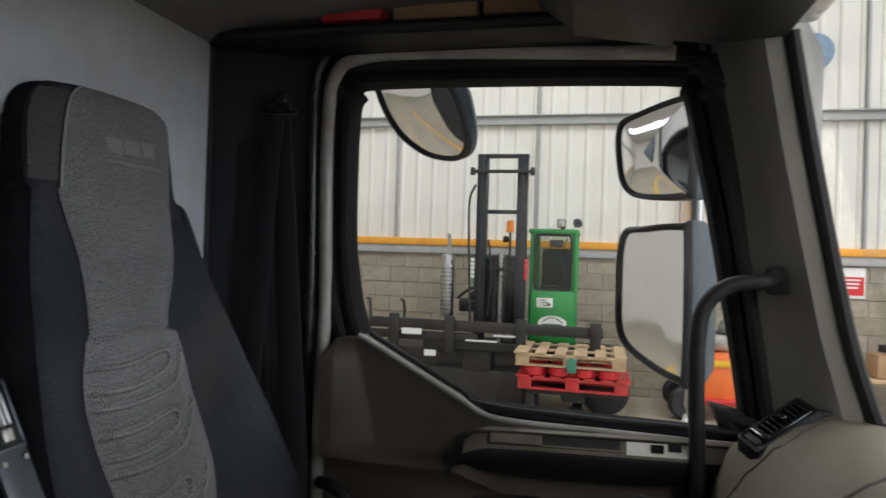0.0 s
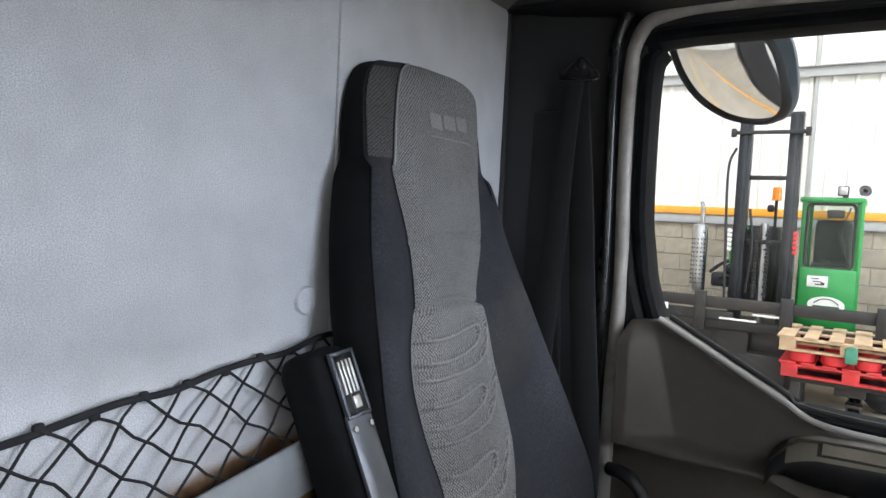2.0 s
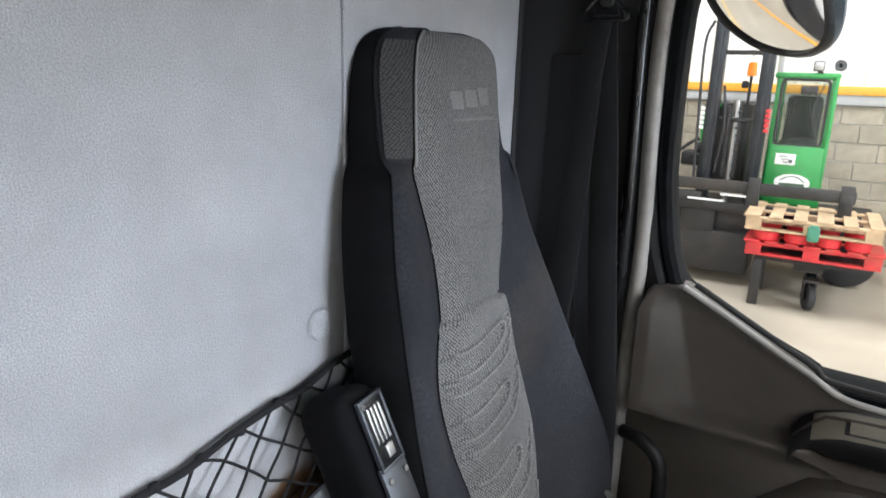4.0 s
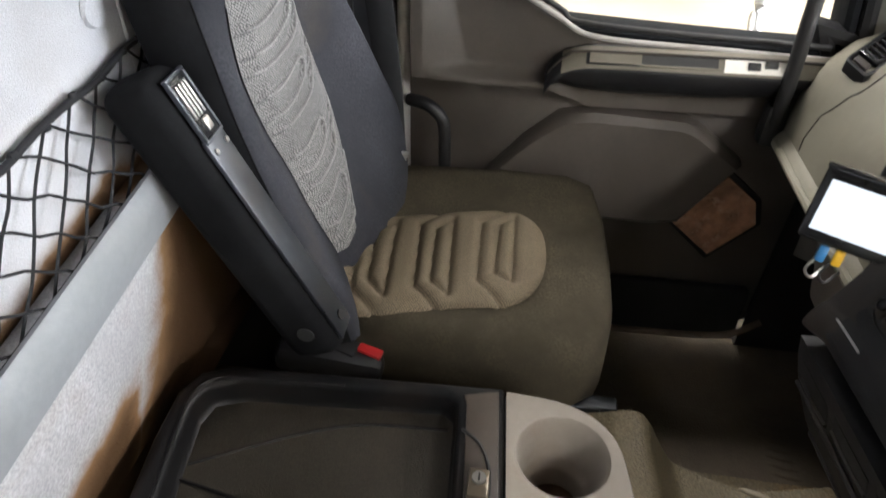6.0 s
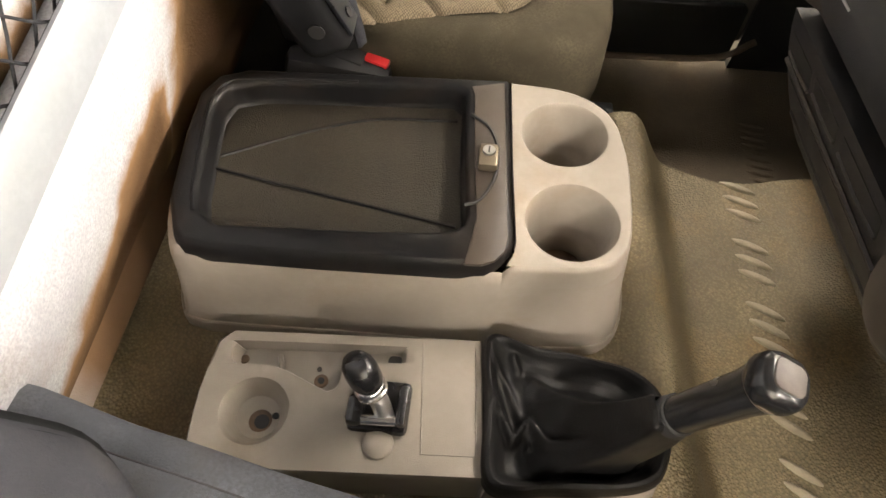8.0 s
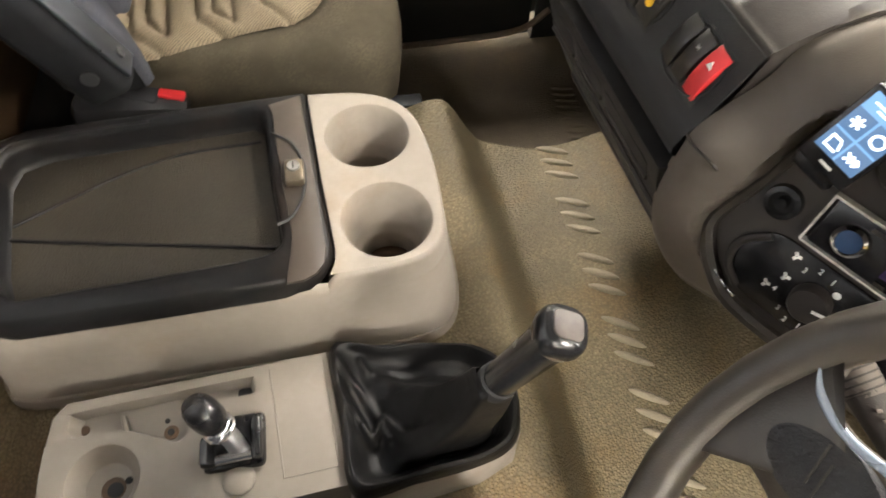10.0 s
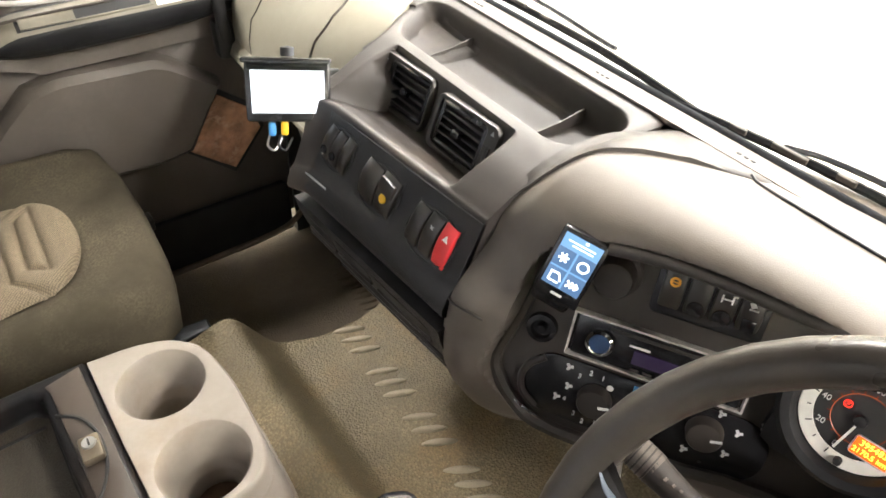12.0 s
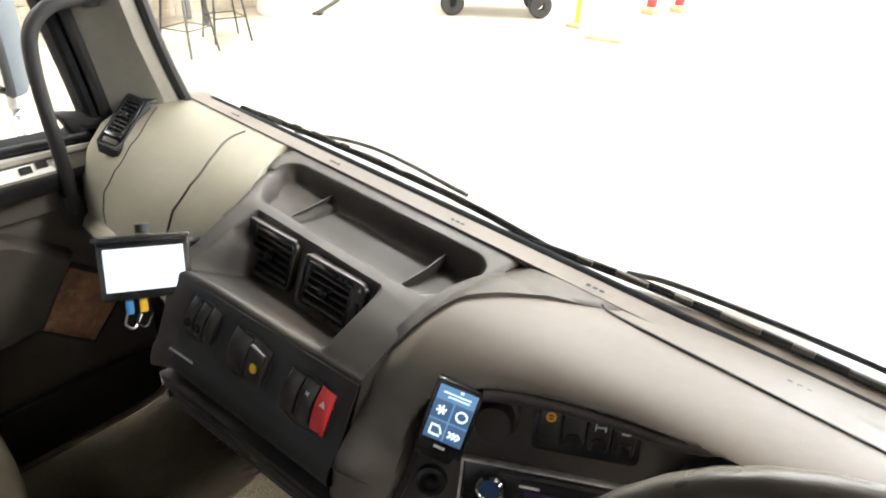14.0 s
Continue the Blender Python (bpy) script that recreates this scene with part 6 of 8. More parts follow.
well = [(0.0495, 1.345), (0.0445, 1.305), (0.043, 1.297), (0.0375, 1.292), (0.0355, 1.284), (0.0345, 1.252)]
for nm, poly, c in (("cup_holder", front_a, CUP1), ("cup_holder", front_b, CUP2)):
    cp = part(nm, cell_with_hole(poly, c, 0.052, z=1.3702, steps=well), CONSOLE, con, "deep round cup holder")
    part("well_bottom", spun([(0.001, 0.0), (0.034, 0.0), (0.0345, 0.004)], pose(*c, 1.2545), 28), DIRT, cp)
def roll_ring(k, g, z):
    """One line round the rounded front edge, between the inner outline and the body."""
    out = []
    for (x, y), (xi, yi) in zip(edge_line, edge_in):
        px_, py_ = xi + (x - xi) * k, yi + (y - yi) * k
        out.append((0.5 + (px_ - 0.5) * g if px_ > 0.5 else px_, 0.19 + (py_ - 0.19) * g, z - 0.042 * smooth(0.471, 0.440, x) * (1 if y < 0.1 else 0)))
    return out


part("front_roll", loft([roll_ring(0, 1.0, 1.3702), roll_ring(0.45, 1.0, 1.3685), roll_ring(0.8, 1.0, 1.364), roll_ring(1.0, 1.004, 1.356), roll_ring(1.0, 1.018, 1.343), roll_ring(1.0, 1.026, 1.322)], closed=False), CONSOLE, con, angle=70)
part("seam_gasket", tube([(0.4697, 0.078, 1.3605), (0.4700, 0.095, 1.3625), (0.462, 0.19, 1.3625), (0.453, 0.335, 1.3625)], 0.0044, 8), CONSOLE_DARK, con, "dark seam gasket")
# lid with the tray
LID = [(0.086, 0.056), (0.066, 0.10), (0.052, 0.20), (0.048, 0.270), (0.064, 0.306), (0.10, 0.322), (0.25, 0.331), (0.4495, 0.343), (0.4595, 0.19), (0.4683, 0.086), (0.4655, 0.070), (0.456, 0.059), (0.438, 0.052), (0.40, 0.048), (0.25, 0.042), (0.13, 0.039), (0.10, 0.043)]
TRAY = [(0.106, 0.086), (0.095, 0.12), (0.082, 0.20), (0.074, 0.255), (0.082, 0.286), (0.12, 0.301), (0.25, 0.311), (0.380, 0.322), (0.394, 0.311), (0.4015, 0.20), (0.411, 0.115), (0.409, 0.101), (0.401, 0.093), (0.388, 0.088), (0.36, 0.084), (0.25, 0.076), (0.135, 0.069)]


def grown(poly, g, z, cx=0.26, cy=0.18):
    return [(cx + (x - cx) * (1 + g), cy + (y - cy) * (1 + g), z) for x, y in poly]


def lid_out(y, x, d):
    return y - d * smooth(0.466, 0.440, x) if y < 0.062 else y


def lid_foot(x, y, z):
    """The lid's lower edge, which rises to the seam at its near front corner."""
    return z + (1.366 - z) * smooth(0.438, 0.466, x) if y < 0.08 else z


lid = part("lid", loft([[(x, lid_out(y, x, 0.004), lid_foot(x, y, 1.345)) for x, y in LID], [(x, lid_out(y, x, 0.004), lid_foot(x, y, 1.356)) for x, y in LID], [(x, lid_out(y, x, 0.001), lid_foot(x, y, 1.365)) for x, y in LID], grown(LID, -0.018, 1.3725), grown(LID, -0.035, 1.3742), grown(TRAY, 0.045, 1.374), grown(TRAY, 0.012, 1.3715), grown(TRAY, 0.0, 1.362), grown(TRAY, -0.010, 1.345), grown(TRAY, -0.024, 1.3375), grown(TRAY, -0.05, 1.334)], caps=False), CONSOLE_DARK, con, "dark grained tray lid", 60)
part("tray_floor", loft([grown(TRAY, -0.015, 1.334), grown(TRAY, -0.03, 1.3362), grown(TRAY, -0.5, 1.3362), grown(TRAY, -0.9998, 1.3362)], caps=False), TRAY_FLOOR, lid, "grained brown-grey tray floor")
part("lid_front_plate", prism([(0.400, 0.322), (0.4425, 0.334), (0.4530, 0.19), (0.4605, 0.086), (0.457, 0.066), (0.448, 0.054), (0.434, 0.047), (0.415, 0.046), (0.420, 0.080), (0.4235, 0.110), (0.414, 0.20), (0.405, 0.308)], "xy", 1.371, 1.3757, 0.0012), CONSOLE_MID, lid, "smooth brown-grey strip behind the tray")
part("tray_lip", tube([(x, y, 1.373) for x, y, _ in grown(TRAY, 0.030, 0)][:7], 0.0022, 6, 3), CONSOLE_DARK, lid)
for pts in (((0.090, 0.176), (0.237, 0.149), (0.399, 0.120)), ((0.090, 0.196), (0.145, 0.227), (0.213, 0.262), (0.284, 0.286), (0.385, 0.294))):
    part("tray_ridge", tube([(x, y, 1.3368) for x, y in pts], 0.0024, 6, 5), CONSOLE_DARK, lid)
part("latch_arc", tube([(0.404, 0.270, 1.3765), (0.428, 0.250, 1.3765), (0.441, 0.215, 1.3765), (0.440, 0.17, 1.3765), (0.425, 0.135, 1.3765), (0.408, 0.125, 1.3765)], 0.0022, 6, 4), INK, lid)
lock = part("lock", box((0.4305, 0.196, 1.381), (0.024, 0.036, 0.014), 0.004), LOCK_METAL, lid, "brassy steel key lock")
part("lock_barrel", spun([(0.001, 0), (0.008, 0), (0.0075, 0.003), (0.001, 0.003)], pose(0.4305, 0.200, 1.388), 18), STEEL, lock)
part("key_slot", box((0.4305, 0.200, 1.3915), (0.002, 0.009, 0.001)), INK, lock)

# ---- gear console: parking brake panel, boot and gear lever ----
gear = thing("gear_console", (0.38, -0.08, 1.19), "grey plastic panel with parking brake lever, coin well and gear boot", "console")
GP = [(0.135, -0.025), (0.150, -0.010), (0.30, 0.0), (0.445, 0.010), (0.452, -0.07), (0.460, -0.150), (0.30, -0.162), (0.16, -0.172), (0.135, -0.160), (0.130, -0.09)]
part("panel", loft([grown(GP, 0.03, 1.17, 0.3, -0.08), grown(GP, 0.025, 1.22, 0.3, -0.08), grown(GP, 0.002, 1.260, 0.3, -0.08), grown(GP, -0.008, 1.267, 0.3, -0.08), grown(GP, -0.022, 1.2695, 0.3, -0.08)], caps=False), CONSOLE, gear, "grey plastic lever panel", 50)
part("panel_top", prism([(0.262, -0.080), (0.26, -0.163), (0.30, -0.160), (0.457, -0.149), (0.449, -0.07), (0.442, 0.008), (0.37, 0.003), (0.37, -0.080)], "xy", 1.262, 1.2695), CONSOLE, gear)
coin = part("coin_well", cell_with_hole([(0.1345, -0.0585), (0.133, -0.09), (0.138, -0.158), (0.163, -0.170), (0.26, -0.163), (0.262, -0.080), (0.225, -0.0585)], (0.199, -0.104), 0.036, z=1.2695, steps=((0.0345, 1.262), (0.0325, 1.256), (0.027, 1.250), (0.025, 1.246), (0.014, 1.2415))), CONSOLE, gear, "round coin well")
part("drain_hole", spun([(0.001, 0), (0.0085, 0), (0.0085, 0.001), (0.001, 0.001)], pose(0.204, -0.108, 1.2425), 16), INK, coin)
part("well_dirt", spun([(0.001, 0), (0.0135, 0), (0.013, 0.0008), (0.001, 0.0008)], pose(0.202, -0.107, 1.2420), 18), DIRT, coin)
part("screw_hole", spun([(0.001, 0), (0.004, 0), (0.004, 0.001), (0.001, 0.001)], pose(0.219, -0.101, 1.2465), 12), CONSOLE_DARK, coin)


def cell_with_slot(poly, c, hole, z, drop):
    """A plate with a well of any rounded outline round the point c."""
    def reach(shape, a):
        d = Vector((math.cos(a), math.sin(a)))
        best = 9.0
        for p, q in zip(shape, shape[1:] + shape[:1]):
            p, q = Vector(p) - Vector(c), Vector(q) - Vector(c)
            e = q - p
            den = d.x * e.y - d.y * e.x
            if abs(den) > 1e-9:
                t, s_ = (p.x * e.y - p.y * e.x) / den, (p.x * d.y - p.y * d.x) / den
                if t > 0 and -1e-6 <= s_ <= 1 + 1e-6:
                    best = min(best, t)
        return best
    angs = sorted(math.atan2(p[1] - c[1], p[0] - c[0]) % (2 * math.pi) for p in list(poly) + list(hole))
    rings = [[(c[0] + reach(poly, a) * math.cos(a), c[1] + reach(poly, a) * math.sin(a), z) for a in angs]]
    for f, dz in ((1.03, 0.0), (1.0, -0.002), (0.97, -drop * 0.6), (0.93, -drop), (0.01, -drop)):
        rings.append([(c[0] + f * reach(hole, a) * math.cos(a), c[1] + f * reach(hole, a) * math.sin(a), z + dz) for a in angs])
    return loft(rings, caps=False)


SLOT = [(0.158, -0.027), (0.166, -0.0235), (0.26, -0.0165), (0.348, -0.0105), (0.355, -0.012), (0.358, -0.019), (0.357, -0.027), (0.350, -0.031), (0.291, -0.036), (0.2875, -0.045), (0.2865, -0.062), (0.283, -0.069), (0.276, -0.073), (0.268, -0.071), (0.240, -0.060), (0.212, -0.0505), (0.168, -0.052), (0.159, -0.049), (0.155, -0.038)]
slot = part("finger_slot", cell_with_slot([(0.136, -0.0585), (0.1385, -0.027), (0.153, -0.0115), (0.30, -0.0016), (0.37, 0.003), (0.37, -0.080), (0.262, -0.080), (0.225, -0.0585)], (0.268, -0.034), dense(SLOT, 2), 1.2695, 0.020), CONSOLE, gear, "moulded finger slot widening to a three-cornered recess")
part("slot_end", prism(rounded(0.018, 0.013, 0.005, 4, 0.345, -0.021), "xy", 1.2496, 1.2506), INK, slot)
part("slot_dirt", spun([(0.001, 0), (0.006, 0), (0.005, 0.001), (0.001, 0.001)], pose(0.166, -0.038, 1.2497), 12), DIRT, slot)
part("slot_hole", spun([(0.001, 0), (0.0085, 0), (0.008, 0.001), (0.001, 0.001)], pose(0.262, -0.055, 1.2497), 16), DIRT, slot)
part("slot_hole", spun([(0.001, 0), (0.004, 0), (0.004, 0.001), (0.001, 0.001)], pose(0.262, -0.055, 1.2508), 12), INK, slot)
part("slot_hole", spun([(0.001, 0), (0.003, 0), (0.003, 0.001), (0.001, 0.001)], pose(0.257, -0.041, 1.2497), 12), INK, slot)
part("slot_rib", box((0.212, -0.040, 1.254), (0.006, 0.022, 0.010), 0.0025, (0, 0, 18)), CONSOLE, slot)
part("panel_line", tube([(0.376, -0.004, 1.2695), (0.389, -0.132, 1.2695), (0.448, -0.128, 1.2695), (0.438, -0.003, 1.2695)], 0.0011, 6, curve=False), CONSOLE, gear)
brake = part("parking_brake", join(box((0.338, -0.086, 1.273), (0.066, 0.060, 0.014), 0.006), box((0.314, -0.097, 1.285), (0.020, 0.034, 0.020), 0.007), box((0.364, -0.088, 1.284), (0.011, 0.046, 0.018), 0.004)), GLOSS_BLACK, gear, "black parking brake valve with a chromed collar")
part("lever_stem", tube([(0.347, -0.101, 1.282), (0.341, -0.091, 1.300), (0.332, -0.083, 1.312)], 0.0105, 16, 3), STEEL, brake)
part("cross_pin", tube([(0.322, -0.108, 1.289), (0.359, -0.106, 1.289)], 0.0055, 12, curve=False), CHROME, brake)
KN = (Vector((0.313, -0.066, 1.353)) - Vector((0.333, -0.084, 1.308))).to_track_quat("Z", "Y").to_matrix().to_4x4()
KN.translation = (0.333, -0.084, 1.308)
part("collar", moved(spun([(0.012, -0.002), (0.0165, 0.0), (0.0175, 0.003), (0.016, 0.005), (0.0178, 0.007), (0.0178, 0.010), (0.0155, 0.013), (0.013, 0.014)], None, 26), KN), CHROME, brake, "chromed collar")
part("lever_knob", moved(spun([(0.0135, 0.012), (0.0165, 0.014), (0.0192, 0.022), (0.0195, 0.034), (0.0180, 0.043), (0.0140, 0.0495), (0.0125, 0.0505), (0.006, 0.0520), (0.001, 0.0522)], None, 28), KN @ Matrix.Diagonal((0.92, 1.18, 1, 1))), GLOSS_BLACK, brake, "worn glossy black lever knob", 60)
part("pivot_bump", moved(spun([(0.018, 0), (0.0165, 0.006), (0.010, 0.011), (0.001, 0.0125)], None, 18), pose(0.342, -0.126, 1.267)), CONSOLE, gear)
# boot frame and boot
BF = [(0.447, 0.012), (0.50, 0.006), (0.57, -0.002), (0.620, -0.012), (0.648, -0.035), (0.658, -0.07), (0.655, -0.105), (0.640, -0.135), (0.60, -0.150), (0.53, -0.158), (0.460, -0.160), (0.452, -0.075)]
part("boot_frame", loft([grown(BF, 0.06, 1.16, 0.55, -0.075), grown(BF, 0.05, 1.225, 0.55, -0.075), grown(BF, 0.01, 1.258, 0.55, -0.075), grown(BF, -0.05, 1.263, 0.55, -0.075), grown(BF, -0.12, 1.252, 0.55, -0.075)], caps=False), CONSOLE, gear, "", 50)
BOOT = [(1.0, 1.262), (0.985, 1.274), (0.955, 1.283), (0.91, 1.285), (0.865, 1.280), (0.82, 1.272), (0.76, 1.264), (0.69, 1.260), (0.61, 1.262), (0.53, 1.272), (0.46, 1.289), (0.40, 1.308), (0.345, 1.330), (0.30, 1.354), (0.26, 1.380), (0.226, 1.408), (0.200, 1.430), (0.172, 1.446), (0.14, 1.450)]
# slack folds in the plan: a gathered zigzag and two creases, each with width and height
FOLDS = (
    (((0.446, -0.128), (0.443, -0.102), (0.451, -0.078), (0.461, -0.066), (0.472, -0.078), (0.486, -0.106), (0.493, -0.094), (0.500, -0.083), (0.508, -0.092), (0.522, -0.112), (0.553, -0.119)), 0.0046, 0.017),
    (((0.445, -0.016), (0.451, -0.040), (0.459, -0.066)), 0.0075, 0.012),
    (((0.452, -0.004), (0.466, -0.026), (0.480, -0.050), (0.494, -0.080)), 0.0048, 0.007),
    (((0.482, -0.010), (0.487, -0.022)), 0.005, 0.010),
    (((0.500, -0.088), (0.503, -0.112)), 0.0025, 0.008),
    (((0.500, -0.060), (0.545, -0.070), (0.590, -0.095)), 0.0022, 0.005),
)


def to_line(px_, py_, line_):
    """The distance from a point to a bent line in the plan."""
    best = 9.0
    for (ax, ay), (bx, by) in zip(line_, line_[1:]):
        dx, dy = bx - ax, by - ay
        k = max(0, min(1, ((px_ - ax) * dx + (py_ - ay) * dy) / (dx * dx + dy * dy)))
        best = min(best, math.hypot(px_ - ax - k * dx, py_ - ay - k * dy))
    return best


brings = []
dense_bf = dense(BF, 16)
for k in range(4 * len(BOOT) - 3):
    n_, q = divmod(k, 4)
    f, zz = (BOOT[n_][c] + (BOOT[min(n_ + 1, len(BOOT) - 1)][c] - BOOT[n_][c]) * q / 4 for c in (0, 1))
    w = k / (4 * len(BOOT) - 4)
    cx, cy = 0.55 + 0.053 * smooth(0.25, 0.95, w), -0.075 - 0.050 * smooth(0.25, 0.95, w)
    ring_ = []
    for i, p in enumerate(dense_bf):
        x, y = cx + (p[0] - 0.55) * f, cy + (p[1] + 0.075) * f
        lift = 0.0
        for crease, wd, hgt in FOLDS:
            d = to_line(x, y, crease)
            if d < 4 * wd:
                lift = max(lift, hgt * math.exp(-(d / wd) ** 2))
        slack = 0.0022 * math.sin(70 * x + 40 * y) + 0.0016 * math.sin(120 * y - 90 * x + 1)
        soft_rim = smooth(1.0, 0.88, f)
        ring_.append((x, y, zz + (lift * smooth(0.72, 0.45, w) + slack) * soft_rim))
    brings.append(ring_)
boot = part("boot", loft(brings, caps=False), LEATHER, gear, "creased glossy black leatherette boot", 80)
KB, KT = Vector((0.603, -0.125, 1.435)), Vector((0.646, -0.137, 1.563))
kd = (KT - KB).normalized()
km = kd.to_track_quat("Z", "Y").to_matrix().to_4x4()
km.translation = KB
km = km @ Matrix.Diagonal((0.85, 0.85, 0.80, 1))
lever = thing("gear_lever", tuple(KB), "black gear lever with a grey shift-pattern cap", "gear lever")
part("collar", moved(spun([(0.001, 0), (0.021, 0), (0.022, 0.006), (0.020, 0.014), (0.001, 0.014)], None, 22), km), RUBBER, lever)
part("grip", moved(spun([(0.018, 0.008), (0.0190, 0.02), (0.0200, 0.08), (0.0205, 0.118), (0.0225, 0.135), (0.0235, 0.148), (0.001, 0.15)], None, 28), km), GLOSS_BLACK, lever)
part("grip_seam", moved(spun([(0.0195, 0.016), (0.0212, 0.018), (0.0195, 0.020)], None, 24), km), RUBBER, lever)
cap = part("cap", moved(loft([[(x * k, y * k, h) for x, y in rounded(0.047, 0.047, 0.017, 5)] for k, h in ((0.98, 0.142), (1.03, 0.148), (1.0, 0.158), (0.88, 0.165), (0.6, 0.168), (0.02, 0.1685))]), km), GLOSS_BLACK, lever, "worn black cap with a grey insert", 60)
part("cap_insert", moved(prism(rounded(0.028, 0.030, 0.008, 4), "xy", 0.1655, 0.1693, 0.0012), km), INSERT, cap, "scratched grey insert")
part("cap_ring", moved(spun([(0.0225, 0.138), (0.0245, 0.141), (0.0245, 0.144), (0.0225, 0.146)], None, 24), km), BRASS, lever, "worn brass-coloured ring")


# ---- dashboard ----
dash = thing("dashboard", (1.0, 0, 1.5), "cream and charcoal plastic lorry dashboard with vents and switches", "dashboard")
PROF = [(1.175, 1.655), (1.150, 1.668), (1.10, 1.674), (1.04, 1.676), (0.99, 1.670), (0.945, 1.650), (0.912, 1.615), (0.893, 1.57), (0.886, 1.525), (0.886, 1.497), (0.876, 1.490), (0.870, 1.478), (0.876, 1.466), (0.90, 1.462), (0.96, 1.45), (1.175, 1.42)]


def dash_rows(ys, f=None):
    return [[(x, y, z) if f is None else f(x, y, z) for x, z in PROF] for y in ys]


def end_round(x, y, z):
    """The passenger end of the dash, turned in towards the pillar."""
    k = smooth(0.90, 0.97, y) ** 2
    return (x + 0.10 * k * (1.18 - x) / 0.3, y, z - 0.012 * k)


def left_edge(x, z):
    """The passenger-side edge of the centre section, drawn in towards the switch face."""
    if x > 0.915 and z > 1.64:
        return 0.420 + 0.148 * smooth(0.90, 1.14, x)
    return 0.368 + 0.028 * smooth(1.595, 1.645, z) + 0.026 * smooth(1.645, 1.67, z)


cream = part("passenger_top", loft([[(x, left_edge(x, z) - 0.006, z - 0.004) for x, z in PROF]] + dash_rows([0.56, 0.60, 0.655, 0.66, 0.70, 0.80, 0.86, 0.90, 0.93, 0.95, 0.962], end_round)), CREAM, dash, "cream passenger-side dash cover", 45)
def on_cover(first, last, y_at, f=None):
    """A line over the dash cover from one profile point to another."""
    out = []
    for (x0, z0), (x1, z1) in zip(PROF[first:last], PROF[first + 1:last + 1]):
        for k in range(6):
            x, z = x0 + (x1 - x0) * k / 6, z0 + (z1 - z0) * k / 6
            p = (x - 0.0003, y_at(x, z), z + 0.0004)
            out.append(p if f is None else f(*p))
    return out


GLOVE_LINE = smooth_line([(0.880, 0.570, 0), (0.908, 0.567, 0), (0.945, 0.563, 0), (0.985, 0.580, 0), (1.030, 0.616, 0), (1.068, 0.644, 0), (1.11, 0.658, 0)])
END_LINE = smooth_line([(0.880, 0.822, 0), (0.891, 0.804, 0), (0.905, 0.784, 0), (0.925, 0.772, 0), (0.974, 0.793, 0), (1.033, 0.857, 0), (1.11, 0.93, 0)])


def along_line(line_, x):
    """How far across the cab a seam lies at a given depth of the dash."""
    return float(np.interp(x, [p.x for p in line_], [p.y for p in line_]))


part("glove_seam", tube(on_cover(2, 10, lambda x, z: along_line(GLOVE_LINE, x)), 0.0022, 6, curve=False), CHARCOAL, cream)
part("end_seam", tube(on_cover(3, 9, lambda x, z: along_line(END_LINE, x), end_round), 0.0012, 6, curve=False), CHARCOAL, cream)
part("flange_edge", tube([(0.871, 0.38, 1.479), (0.870, 0.7, 1.479), (0.872, 0.88, 1.479)], 0.007, 8), CREAM, cream)
part("lower_glove", prism([(0.885, 1.465), (0.900, 1.40), (0.915, 1.33), (0.95, 1.30), (1.15, 1.28), (1.15, 1.465)], "xz", 0.375, 0.66, 0.014), BEIGE, dash, "beige lower glovebox panel")
part("glove_back", box((1.10, 0.80, 1.34), (0.12, 0.30, 0.28), 0.02), BLACK_TRIM, dash)


def louvre(name, c, w, h, m, parent, slats=6, uprights=5):
    """A square air vent: frame, slats, uprights, thumb wheel."""
    v = part(name, moved(join(box((0, h / 2 - 0.004, 0), (w, 0.008, 0.016), 0.003), box((0, -h / 2 + 0.004, 0), (w, 0.008, 0.016), 0.003), box((w / 2 - 0.004, 0, 0), (0.008, h, 0.016), 0.003), box((-w / 2 + 0.004, 0, 0), (0.008, h, 0.016), 0.003)), m), GLOSS_BLACK, parent, "black louvred air vent")
    part("duct", moved(box((0, 0, -0.030), (w - 0.006, h - 0.006, 0.004)), m), INK, v)
    for i in range(slats):
        part("slat", moved(box((0, -h / 2 + h * (i + 1) / (slats + 1), 0.002), (w - 0.014, 0.0030, 0.013), 0.001, (18, 0, 0), 1), m), BLACK_TRIM, v)
    for i in range(uprights):
        part("upright", moved(box((-w / 2 + w * (i + 1) / (uprights + 1), 0, -0.010), (0.0026, h - 0.014, 0.012)), m), CHARCOAL, v)
    part("tab", moved(box((0, 0, 0.009), (0.014, 0.010, 0.012), 0.002), m), GLOSS_BLACK, v)
    return v


# centre section: bin on top, recessed vents, shelf, tilted switch fascia
FO, FU, FW = Vector((0.846, 0.073, 1.602)), Vector((0.0995, -0.995, 0)).normalized(), Vector((0.395, 0.040, 0.918)).normalized()
FN = FU.cross(FW)
FM = Matrix((FU, FW, FN)).transposed().to_4x4()
FM.translation = FO


def on_face(y, v, d=0.0):
    """A point of the tilted switch face at the cross place y."""
    p = FO + FW * v + FN * d
    return p + FU * ((y - p.y) / FU.y)


def rounder(ring, times=2):
    """Cut the corners of a closed ring of points."""
    for _ in range(times):
        ring = [q for a_, b_ in zip(ring, ring[1:] + ring[:1]) for q in (a_ * 0.75 + b_ * 0.25, a_ * 0.25 + b_ * 0.75)]
    return ring


BIN0, BIN1, BIN_R = 0.480, 0.062, 0.045


